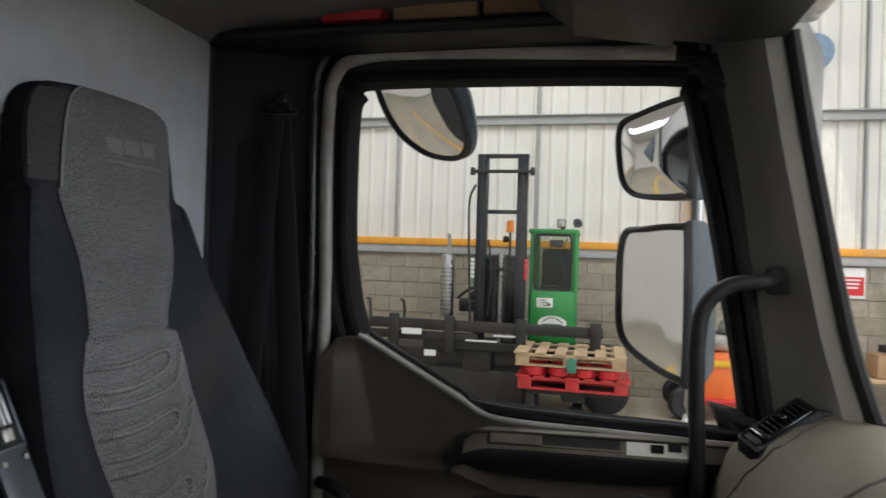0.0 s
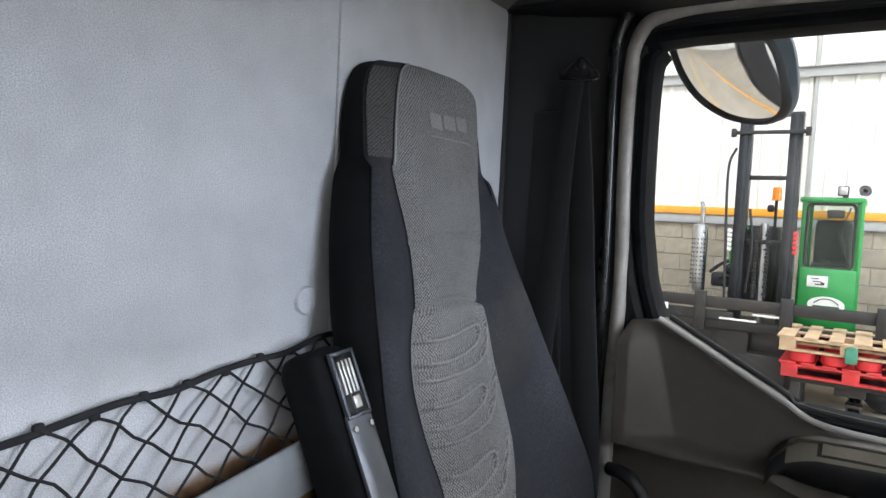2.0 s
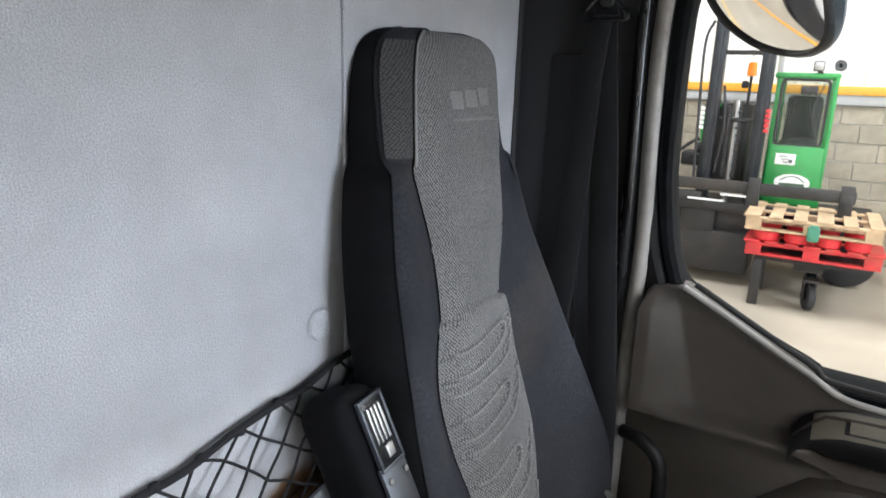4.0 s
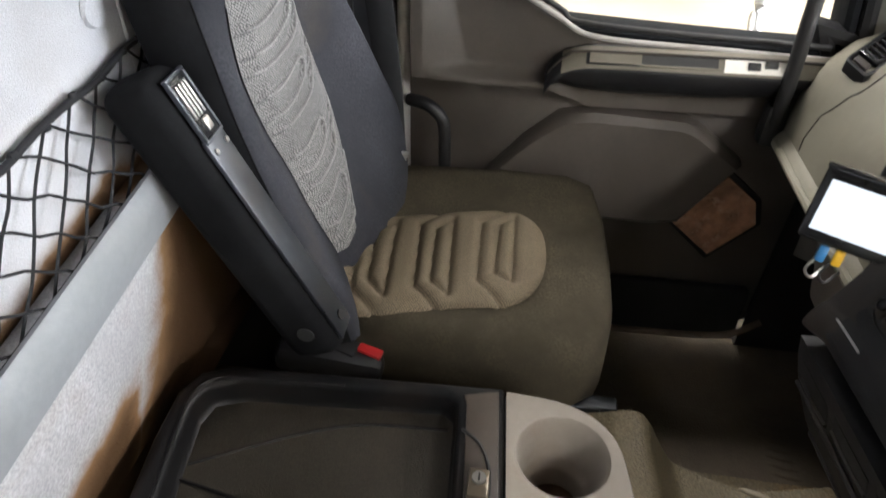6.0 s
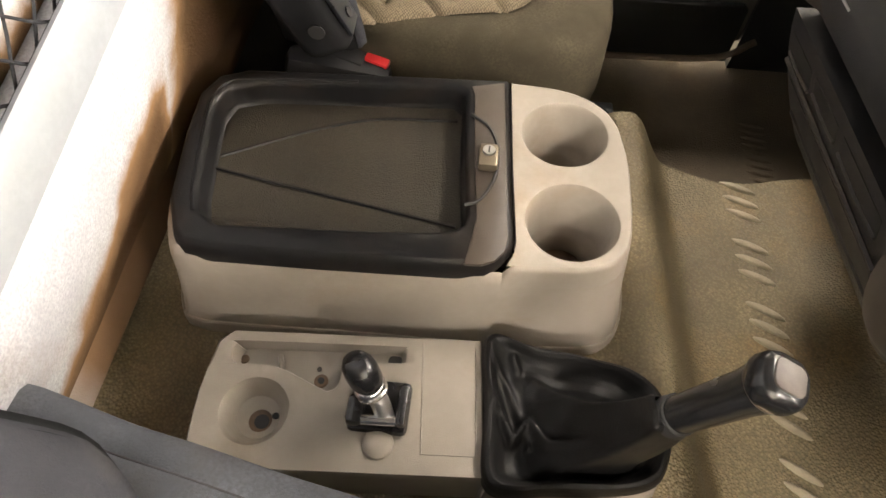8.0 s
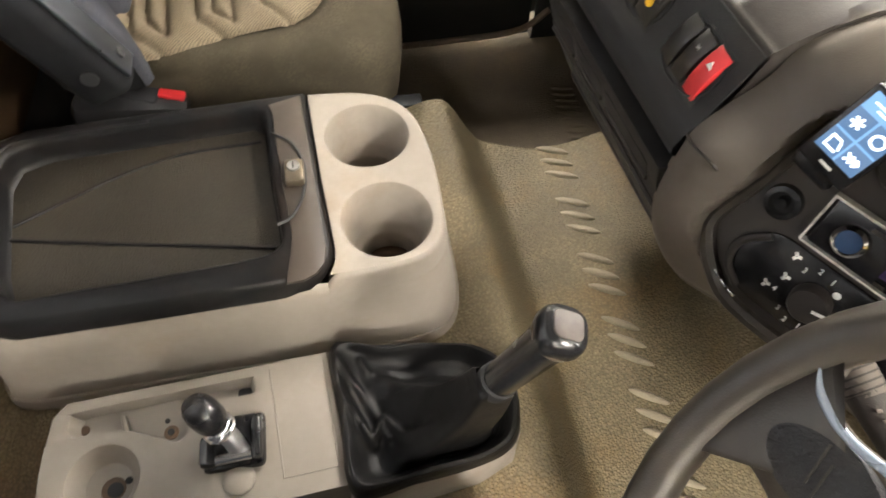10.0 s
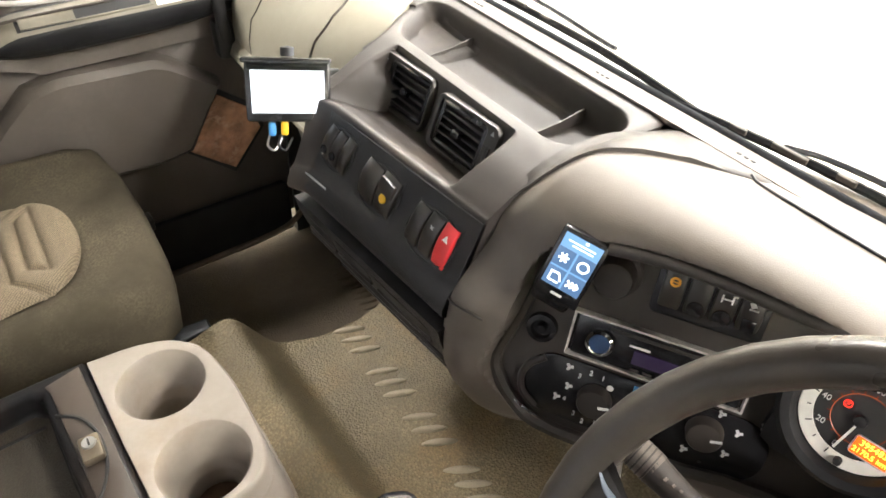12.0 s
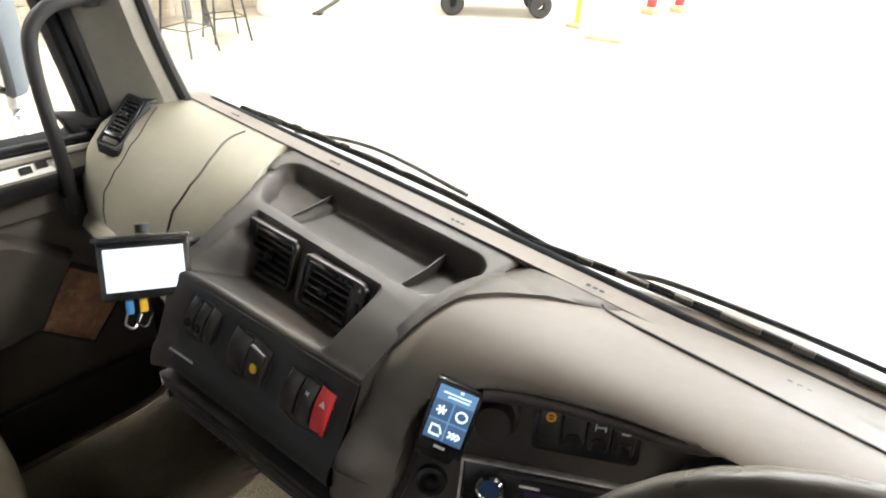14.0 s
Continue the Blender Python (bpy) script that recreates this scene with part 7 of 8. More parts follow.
def centre_row(y):
    d = min(BIN0 - y, y - BIN1)
    inset = BIN_R * (1 - math.sqrt(max(0, 1 - (1 - min(max(d, 0), BIN_R) / BIN_R) ** 2)))
    deep = 0.036 * smooth(0.0, 0.034, d)
    rec = smooth(0.432, 0.416, y) * smooth(0.114, 0.130, y)
    drop = 0.012 * smooth(0.485, 0.52, y) + 0.012 * smooth(0.062, 0.03, y)
    top = [(1.178, 1.650), (1.150, 1.665), (1.120, 1.671), (1.100 - inset, 1.672), (1.094 - inset, 1.671), (1.087 - inset * 0.8, 1.668 - deep), (1.078 - inset * 0.8, 1.666 - deep), (1.010 + inset * 0.6, 1.668 - deep), (0.995 + inset * 0.7, 1.670 - deep * 0.8), (0.979 + inset, 1.670), (0.970 + inset * 0.8, 1.672), (0.957, 1.672)]
    plain = [(0.938, 1.668), (0.920, 1.664), (0.904, 1.658), (0.890, 1.651), (0.879, 1.645), (0.871, 1.640), (0.8645, 1.635)]
    cut = [(0.957, 1.671), (0.954, 1.664), (0.947, 1.640), (0.933, 1.600), (0.922, 1.594), (0.882, 1.624), (0.868, 1.6345)]
    mid = [(p[0] + (c[0] - p[0]) * rec, p[1] + (c[1] - p[1]) * rec) for p, c in zip(plain, cut)]
    out = [Vector((x, y, z - drop * smooth(1.62, 1.67, z))) for x, z in top]
    for k, (x, z) in enumerate(mid):
        w = smooth(-1, 6, k) * (1 - rec) + smooth(2.6, 6, k) * rec
        out.append(Vector((x + (on_face(y, 0).x - 0.846) * w, y, z - drop * 0.5 * smooth(1.62, 1.67, z))))
    out += [on_face(y, v, dd) for v, dd in ((0.034, 0.0), (0.027, 0.0), (-0.030, 0.0), (-0.056, 0.0), (-0.062, 0.004), (-0.088, 0.003), (-0.096, -0.003), (-0.098, -0.022))]
    out += [Vector((0.90, y, 1.49)), Vector((1.178, y, 1.48))]
    out = rounder(out)
    if y > 0.34:
        for p in out:
            p.y = 0.34 + (y - 0.34) * (left_edge(p.x, p.z) - 0.34) / 0.172
    return out


ys = [0.512, 0.505, 0.498] + [0.492 - 0.0035 * i for i in range(30)] + [0.36, 0.30, 0.24, 0.18] + [0.146 - 0.0035 * i for i in range(28)]
centre = part("centre_section", loft([centre_row(y) for y in ys]), CHARCOAL, dash, "charcoal centre section with a top tray", 62)
for y in (0.392, 0.150):
    part("tray_rib", loft([[(1.088, y + s_ * 0.0035, 1.630), (1.088, y + s_ * 0.0012, 1.650), (1.05, y + s_ * 0.0012, 1.643), (0.992, y + s_ * 0.0012, 1.639), (0.990, y + s_ * 0.0035, 1.630)] for s_ in (-1, 1)]), CHARCOAL, centre)
for y in (0.337, 0.199):
    m = Matrix.Translation((0.9400, y, 1.6290)) @ (Vector((-0.93, -0.05, 0.36)).to_track_quat("Z", "Y").to_matrix().to_4x4())
    side = 1 if y < 0.3 else -1
    bez = part("vent_bezel", moved(loft([[(x, y_, d) for x, y_ in rounded(w_, h_, r_, 5)] for w_, h_, r_, d in ((0.118, 0.074, 0.012, -0.004), (0.118, 0.074, 0.012, 0.006), (0.115, 0.071, 0.011, 0.009), (0.111, 0.067, 0.010, 0.009))] + [[(x - side * 0.008, y_, d) for x, y_ in rounded(w_, h_, r_, 5)] for w_, h_, r_, d in ((0.090, 0.062, 0.008, 0.0075), (0.088, 0.060, 0.008, 0.004), (0.087, 0.059, 0.008, -0.02))], caps=False), m), ROCKER, centre, "dark rounded vent bezel")
    v = louvre("air_vent", None, 0.089, 0.061, m @ pose(-side * 0.008, 0, -0.002), centre, 5, 6)
    part("thumb_wheel", moved(tube([(0, -0.010, 0), (0, 0.010, 0)], 0.0055, 12, curve=False), m @ pose(side * 0.0475, 0.0, 0.0055)), CHARCOAL, v)
    for k in range(7):
        part("wheel_rib", moved(box((side * 0.0475, -0.009 + 0.003 * k, 0.0108), (0.007, 0.0009, 0.0012)), m), INK, v)
    for dy in (0.030, -0.026):
        part("arrow_mark", moved(prism([(-0.003, 0), (0.003, 0), (0, 0.0055 if dy > 0 else -0.0055)], "xy", 0.0088, 0.0095), m @ pose(side * 0.0475, dy * 0.82, 0)), STRIP_GREY, v)


def rocker(name, at, w, h, mat_, parent, m):
    """A convex rocker switch on a face with the pose m."""
    x, y = at
    prof = [(-h / 2, 0.0)] + [(h * (k / 12 - 0.5), 0.0012 + 0.0052 * (1 - (k / 6 - 1) ** 2) + 0.0012 * (k / 6 - 1)) for k in range(13)] + [(h / 2, 0.0)]
    bm = loft([[(x + u, y + v, max(0.0, d - e)) for v, d in prof] for u, e in ((-w / 2, 0.0022), (-w / 2 + 0.0007, 0.0007), (-w / 2 + 0.0018, 0.0), (w / 2 - 0.0018, 0.0), (w / 2 - 0.0007, 0.0007), (w / 2, 0.0022))])
    return part(name, moved(bm, m), mat_, parent)


# switch groups on the tilted face; its axes: right (towards the driver), up, out
for gi, (count, tl, tr, br, bl) in enumerate(((3, (-0.257, 0.0155), (-0.199, 0.0150), (-0.2103, -0.0386), (-0.269, -0.0345)), (2, (-0.171, 0.0118), (-0.102, 0.0105), (-0.110, -0.0455), (-0.1785, -0.043)), (3, (-0.070, 0.0072), (0.0015, 0.0074), (-0.003, -0.0492), (-0.0785, -0.0489)))):
    quad = [Vector(p) for p in (tl, tr, br, bl)]
    mid = sum(quad, Vector((0, 0))) / 4
    lip_, rim, well_ = ([mid + (q - mid) * k for q in quad] for k in (1.13, 1.08, 1.03))
    surround = part("switch_surround", moved(loft([[(p.x, p.y, d) for p in rounder(ring, 2)] for ring, d in ((lip_, -0.002), (lip_, 0.0026), (rim, 0.0032), (well_, 0.0016), (well_, -0.004))], caps=False), FM), FASCIA, centre, "raised rim of a switch well")
    part("well_floor", moved(prism([tuple(q) for q in rim], "xy", -0.004, 0.0018), FM), INK, surround)
    w = (quad[1] - quad[0]).length / count
    for k in range(count):
        f = (k + 0.5) / count
        top_, low_ = quad[0].lerp(quad[1], f), quad[3].lerp(quad[2], f)
        c = (top_ + low_) / 2
        m = FM @ pose(c.x, c.y, 0.0012, 0, 0, math.degrees(math.atan2(top_.y - low_.y, top_.x - low_.x)) - 90)
        red = gi == 2 and k == 2
        r = rocker("hazard_switch" if red else "rocker_switch", (0, 0), w - 0.0016, (top_ - low_).length - 0.002, RED_PLASTIC if red else ROCKER, surround, m)
        if red:
            r["label"] = "red hazard switch"
            part("triangle", moved(prism([(-0.0042, 0.008), (0.0042, 0.008), (0, 0.0155)], "xy", 0.0048, 0.0068), m), LABEL_WHITE, r)
        elif gi == 1 and k == 1:
            part("raised_head", moved(box((0, 0.012, 0.0070), (w - 0.006, 0.020, 0.006), 0.0025, (6, 0, 0)), m), ROCKER, r)
            part("yellow_dot", moved(spun([(0.001, 0.006), (0.0062, 0.006), (0.0058, 0.0076), (0.001, 0.0078)], None, 16), m @ pose(0, -0.004, 0)), YELLOW, r)
        elif gi == 2 and k == 1:
            part("symbol", moved(join(box((0, 0.012, 0.0060), (0.006, 0.0012, 0.0016), 0, (0, 0, 40)), box((0, 0.012, 0.0060), (0.006, 0.0012, 0.0016), 0, (0, 0, -40))), m), STRIP_GREY, r)
        elif gi == 0 and k < 2:
            part("button", moved(spun([(0.001, 0.005), (0.0062, 0.005), (0.0056, 0.0076), (0.001, 0.0080)], None, 16), m @ pose(0, -0.010, 0)), GLOSS_BLACK, r)
part("switch_fascia", loft([[on_face(y, v, d) for v, d in ((0.030, -0.003), (0.0285, 0.0012), (-0.030, 0.0014), (-0.055, 0.0016), (-0.060, 0.0040), (-0.064, 0.0052), (-0.086, 0.0046), (-0.0945, 0.0), (-0.097, -0.012), (-0.090, -0.012))] for y in (0.3675, 0.3655, 0.30, 0.20, 0.10, 0.055, 0.0515)]), FASCIA, centre, "near-black switch fascia")
part("fascia_trim", tube([on_face(0.3685, -0.040, 0.002), on_face(0.3685, -0.058, 0.005), on_face(0.362, -0.066, 0.006), on_face(0.33, -0.066, 0.006), on_face(0.30, -0.066, 0.0052)], 0.0014, 6), STRIP_GREY, centre)
# lower centre: slotted open pockets


def low_face(y, z, d=0.0):
    k = (1.498 - z) / 0.20
    return (on_face(y, -0.098).x - 0.004 + 0.085 * k ** 1.4 - d, y, z)


lower = part("lower_centre", loft([[low_face(y, z) for z in (1.494, 1.47, 1.44, 1.40, 1.36, 1.32, 1.285)] + [(0.96, y, 1.265), (1.16, y, 1.26), (1.16, y, 1.47), (0.88, y, 1.498)] for y in (0.372, 0.30, 0.22, 0.14, 0.052)]), FASCIA, dash, "near-black lower centre panel")
for y0, y1, z0, z1 in ((0.36, 0.29, 1.470, 1.440), (0.275, 0.20, 1.474, 1.450), (0.185, 0.075, 1.476, 1.450), (0.36, 0.07, 1.400, 1.345)):
    pk = part("pocket_slot", loft([[low_face(y, z0, 0.0006), low_face(y, z1, 0.0006), low_face(y, z1, -0.0006), low_face(y, z0, -0.0006)] for y in (y0, y1)]), INK, lower)
    part("slot_lip", tube([low_face(y0, z1, 0.001), low_face((y0 + y1) / 2, z1 - 0.003, 0.001), low_face(y1, z1, 0.001)], 0.003, 6), CHARCOAL, pk)
part("lower_strip", tube([low_face(0.37, 1.422, 0.001), low_face(0.22, 1.420, 0.001), low_face(0.06, 1.416, 0.001)], 0.004, 6), CHARCOAL, lower)

# driver's side: beige hood, angled instrument pod
HOOD = [(1.178, 1.650), (1.150, 1.664), (1.105, 1.672), (1.04, 1.688), (0.98, 1.692), (0.935, 1.682), (0.905, 1.665), (0.885, 1.64), (0.872, 1.60), (0.862, 1.55), (0.856, 1.50), (0.855, 1.46), (0.862, 1.42), (0.88, 1.37), (0.91, 1.32), (0.95, 1.30), (1.178, 1.29)]


SU = Vector((0.53, -0.848, 0)).normalized()
SN0 = Vector((-0.848, -0.53, 0)).normalized()
SW = math.cos(radians(19)) * Vector((0, 0, 1)) - math.sin(radians(19)) * SN0
SN = SU.cross(SW)
SM = Matrix((SU, SW, SN)).transposed().to_4x4()
SM.translation = (0.928, -0.038, 1.539)
SMI = SM.inverted()
POD = [(-0.078, -0.085), (-0.060, -0.02), (-0.045, 0.055), (-0.022, 0.085), (0.005, 0.0975), (0.05, 0.106), (0.11, 0.110), (0.175, 0.109), (0.24, 0.104), (0.33, 0.088), (0.33, -0.12), (0.20, -0.140), (0.075, -0.158), (-0.01, -0.158), (-0.045, -0.140), (-0.068, -0.115)]
podp = dense(POD, 3)


def inside(u, v, poly):
    hit = False
    for (x0, y0), (x1, y1) in zip(poly, poly[1:] + poly[:1]):
        if (y0 > v) != (y1 > v) and u < x0 + (v - y0) * (x1 - x0) / (y1 - y0):
            hit = not hit
    return hit


fine = smooth_line([(x, 0, z) for x, z in HOOD], 10)


def edge_gap(u, v, poly):
    """Signed gap to an outline: below zero inside it."""
    best = 9.0
    for (x0, y0), (x1, y1) in zip(poly, poly[1:] + poly[:1]):
        dx, dy = x1 - x0, y1 - y0
        t = min(1, max(0, ((u - x0) * dx + (v - y0) * dy) / (dx * dx + dy * dy + 1e-12)))
        best = min(best, math.hypot(u - x0 - t * dx, v - y0 - t * dy))
    return -best if inside(u, v, poly) else best


def hood_row(y):
    """Sections of the hood; it stands back where the instrument pod and the cluster sit."""
    out = []
    k = smooth(0.05, -0.30, y)
    for p in fine:
        x, z = p.x, p.z
        x = x + 0.11 * k * smooth(1.70, 1.64, z) + 0.02 * k * smooth(1.15, 1.0, x) - 0.040 * smooth(1.62, 1.54, z) * smooth(-0.05, 0.04, y) * smooth(1.0, 0.93, x)
        z = z - 0.016 * smooth(0.02, 0.055, y) * smooth(1.62, 1.68, z)
        q = SMI @ Vector((x, y, z))
        if q.z > -0.03 and -0.1 < q.x < 0.6 and q.y < 0.12:
            gap = min(edge_gap(q.x, q.y, podp), max(0.30 - q.x, q.y - 0.092), max(0.1 - q.x, q.y + 0.1))
            w = smooth(0.007, -0.004, gap)
            if w > 0:
                q.z = q.z + (-0.03 - q.z) * w
                x, y_, z = SM @ q
                out.append((x, y_, z))
                continue
        out.append((x, y, z))
    return out


hood = part("driver_hood", loft([hood_row(0.055 - 0.0033 * i) for i in range(116)] + [hood_row(y) for y in (-0.40, -0.55, -0.75, -0.95)]), BEIGE, dash, "beige-grey instrument hood", 50)


part("hood_seam", tube([(0.818, 0.055, 1.543), (0.8195, 0.041, 1.540), (0.8315, 0.013, 1.538), (0.866, 0.006, 1.502)], 0.0014, 6), CHARCOAL, hood)


def sweep_edge(x):
    pts = ((0.84, 0.056), (0.905, 0.050), (0.95, 0.040), (0.98, 0.026), (1.02, 0.0), (1.06, -0.035), (1.112, -0.098), (1.2, -0.11))
    for (x0, y0), (x1, y1) in zip(pts, pts[1:]):
        if x <= x1:
            return y0 + (y1 - y0) * (x - x0) / (x1 - x0)


def top_height(x):
    best = min(fine, key=lambda p: abs(p.x - x) + (0 if p.z > 1.62 else 9))
    return best.z


def sweep_point(x, f):
    e = sweep_edge(x)
    y = e + (0.062 - e) * f
    k = smooth(0.05, -0.30, y)
    z = top_height(x - 0.02 * k * smooth(1.15, 1.0, x)) - 0.016 * smooth(0.02, 0.055, y)
    return (x, y, z + (0.0045 if f > 0 else 0.0))


part("dark_sweep", loft([[sweep_point(x, f) for f in (0, 0.04, 0.2, 0.4, 0.6, 0.8, 1.0)] for x in [0.872 + 0.0058 * i for i in range(44)]], closed=False), CHARCOAL, centre, "dark band sweeping over the hood", 60)
part("defroster_rail", loft([[(1.120, y, 1.6745), (1.172, y, 1.667), (1.172, y, 1.660), (1.120, y, 1.668)] for y in (-0.95, 0.0, 0.93)]), BEIGE, dash, "defroster strip along the windscreen")
for y in (0.74, 0.44, 0.17, -0.05, -0.28):
    part("defroster_slot", join(*[box((1.132, y + 0.009 * k, 1.6758), (0.004, 0.006, 0.0014), 0.0006, seg=1) for k in (-1, 0, 1)]), INK, dash)
part("defroster_line", tube([(1.108, -0.075, 1.6765), (1.098, -0.094, 1.6785), (1.090, -0.160, 1.6835), (1.087, -0.25, 1.6855), (1.086, -0.34, 1.6855), (1.085, -0.6, 1.6855)], 0.0018, 6), INK, dash)

# ---- instrument pod: a face turned to the driver ----
pod = thing("instrument_pod", (0.93, -0.1, 1.45), "dark switch and radio panel turned towards the driver", "instrument panel")
part("panel", moved(loft([[(x, y, d) for x, y in podp] for d in (-0.05, -0.006)]), SM), POD_DARK, pod)
part("panel_rim", moved(tube([(x, y, -0.002) for x, y in podp], 0.009, 8, curve=False, ring=True), SM), POD_DARK, pod, "raised dark rim")
lip = []
surface = []
for y in [0.05 - 0.006 * i for i in range(52)]:
    k = smooth(0.05, -0.30, y)
    for p in fine:
        x, z = p.x + 0.11 * k * smooth(1.70, 1.64, p.z) + 0.02 * k * smooth(1.15, 1.0, p.x), p.z - 0.016 * smooth(0.02, 0.055, y) * smooth(1.62, 1.68, p.z)
        q = SMI @ Vector((x, y, z))
        if abs(q.x) < 0.35 and abs(q.y) < 0.2:
            surface.append(q)
for u, v in podp:
    if 0.016 < u < 0.262 and v > 0.04:
        near = min(surface, key=lambda q: (q.x - u) ** 2 + (q.y - v) ** 2)
        lip.append(Vector((u, v, near.z)))
for _ in range(3):
    lip = [lip[0]] + [(a_ + 2 * b_ + c_) / 4 for a_, b_, c_ in zip(lip, lip[1:], lip[2:])] + [lip[-1]]
part("hood_lip", moved(tube([(q.x, q.y, q.z - 0.002) for q in lip], 0.0065, 10, curve=False), SM), CHARCOAL, hood, "dark lip round the pod opening", 60)
part("rim_line", moved(tube([(x, y, 0.0065) for x, y in podp[9:28]], 0.0018, 6, curve=False), SM), STRIP_GREY, pod, "pale line on the rim")


def on_pod(bm):
    return moved(bm, SM)


bezel = part("switch_bezel", on_pod(prism(rounded(0.112, 0.060, 0.008, 4, 0.1245, 0.0565), "xy", -0.006, -0.001, 0.002)), GLOSS_BLACK, pod)
for k in range(4):
    cx = 0.0860 + 0.0256 * k
    r = rocker("rocker_switch", (cx, 0.0565), 0.0225, 0.049, ROCKER, bezel, SM @ pose(0, 0, -0.003))
    dot = (ORANGE_TRIM, LABEL_WHITE, LABEL_WHITE, LABEL_WHITE)[k]
    if k == 0:
        part("symbol", on_pod(join(spun([(0.003, 0), (0.0055, 0), (0.0055, 0.001), (0.003, 0.001)], pose(cx, 0.069, 0.006), 16), box((cx, 0.069, 0.0065), (0.006, 0.0012, 0.001)))), dot, r)
    elif k == 2:
        part("symbol", on_pod(join(box((cx - 0.005, 0.067, 0.0065), (0.0016, 0.008, 0.001)), box((cx + 0.005, 0.067, 0.0065), (0.0016, 0.008, 0.001)), box((cx, 0.067, 0.0065), (0.009, 0.0014, 0.001)))), dot, r)
    elif k == 3:
        part("symbol", on_pod(join(box((cx, 0.064, 0.0065), (0.009, 0.0014, 0.001)), box((cx - 0.002, 0.069, 0.0065), (0.005, 0.006, 0.001), 0, (0, 0, 30)))), dot, r)
        part("lower_insert", on_pod(box((cx, 0.046, 0.0055), (0.013, 0.014, 0.002), 0.001)), GLOSS_BLACK, r)
    if k in (1, 2):
        part("button", on_pod(spun([(0.001, 0), (0.0085, 0), (0.008, 0.002), (0.001, 0.003)], pose(cx, 0.046, 0.005), 18)), GLOSS_BLACK, r)
part("light_knob", on_pod(spun([(0.028, -0.006), (0.027, 0.002), (0.022, 0.004), (0.021, 0.022), (0.019, 0.026), (0.001, 0.027)], pose(0.0277, 0.0575, 0), 30)), CHARCOAL, pod, "round dark light switch knob")
radio = part("radio", on_pod(box((0.094, -0.0245, -0.004), (0.182, 0.050, 0.012), 0.003)), GLOSS_BLACK, pod, "black car radio with a violet display")
part("mounting_sleeve", on_pod(join(box((0.094, 0.0018, -0.001), (0.190, 0.0022, 0.010)), box((0.094, -0.0512, -0.001), (0.190, 0.0022, 0.010)), box((-0.0008, -0.0245, -0.001), (0.0022, 0.053, 0.010)), box((0.1885, -0.0245, -0.001), (0.0022, 0.053, 0.010)))), SLEEVE, radio, "bent silver mounting sleeve")
part("volume_knob", on_pod(spun([(0.0155, 0), (0.0155, 0.005), (0.0125, 0.008), (0.0115, 0.007)], pose(0.0325, -0.0255, 0.002), 26)), CHROME, radio, "chrome ring")
part("knob_face", on_pod(spun([(0.001, 0.005), (0.0115, 0.005), (0.011, 0.0065), (0.001, 0.007)], pose(0.0325, -0.0255, 0.002), 22)), material("knob_blue", (0.03, 0.07, 0.16), 0.25, bump=0), radio)
part("display", on_pod(box((0.112, -0.030, 0.0028), (0.085, 0.016, 0.001))), RADIO_VIOLET, radio, "dim violet display")
part("maker_bar", on_pod(box((0.074, -0.0175, 0.0028), (0.022, 0.0025, 0.001))), LABEL_WHITE, radio)
part("slot_bar", on_pod(box((0.105, -0.006, 0.0028), (0.13, 0.004, 0.001))), CHARCOAL, radio)
part("button_row", on_pod(join(*[box((0.075 + 0.014 * i, -0.0455, 0.0028), (0.010, 0.004, 0.0012), 0.0005, seg=1) for i in range(7)])), CHARCOAL, radio)
part("power_socket", on_pod(join(spun([(0.018, 0), (0.017, 0.008), (0.012, 0.009), (0.011, 0.003), (0.001, 0.003)], pose(-0.033, -0.034, -0.006), 24), spun([(0.001, 0), (0.006, 0), (0.005, 0.004), (0.001, 0.004)], pose(-0.033, -0.034, 0.0), 14))), GLOSS_BLACK, pod)
heater = part("heater_panel", on_pod(prism(rounded(0.27, 0.080, 0.036, 6, 0.095, -0.100), "xy", -0.006, -0.001, 0.002)), GLOSS_BLACK, pod, "gloss black heater panel")
for cx, cy in ((0.045, -0.100), (0.1635, -0.090)):
    k_ = part("heater_knob", on_pod(spun([(0.020, 0), (0.019, 0.012), (0.017, 0.015), (0.001, 0.016)], pose(cx, cy, -0.002), 28)), CHARCOAL, heater)
    part("pointer", on_pod(box((cx + 0.012, cy + 0.002, 0.0145), (0.012, 0.003, 0.001), 0, (0, 0, 15))), LABEL_WHITE, k_)
for t_, x, y in (("1", 0.0475, -0.0700), ("2", 0.0335, -0.0685), ("3", 0.0222, -0.0770), ("1", 0.0520, -0.1300), ("2", 0.0385, -0.1330), ("3", 0.0270, -0.1270), ("4", 0.0125, -0.1120)):
    words("digit", t_, 0.0085, SM @ pose(x, y, -0.0002), LABEL_WHITE, heater)
part("dial_dot", on_pod(spun([(0.001, 0), (0.0038, 0), (0.001, 0.001)], pose(0.0575, -0.0790, -0.0008), 14)), LABEL_WHITE, heater)
part("dial_ring", on_pod(spun([(0.0026, 0), (0.0036, 0), (0.0036, 0.0008), (0.0026, 0.0008)], pose(0.0665, -0.1065, -0.0008), 14)), LABEL_WHITE, heater)
for x, y in ((0.0130, -0.0945), (0.0085, -0.0700), (0.0030, -0.1130), (0.1240, -0.0880), (0.150, -0.120), (0.173, -0.062), (0.195, -0.078), (0.190, -0.108), (0.215, -0.06)):
    part("dial_symbol", on_pod(join(*[box((x + 0.0026 * math.cos(a), y + 0.0026 * math.sin(a), -0.0004), (0.0040, 0.0032, 0.0008), 0, (0, 0, 57 * a)) for a in (0.3, 2.2, 4.4)])), LABEL_WHITE, heater)
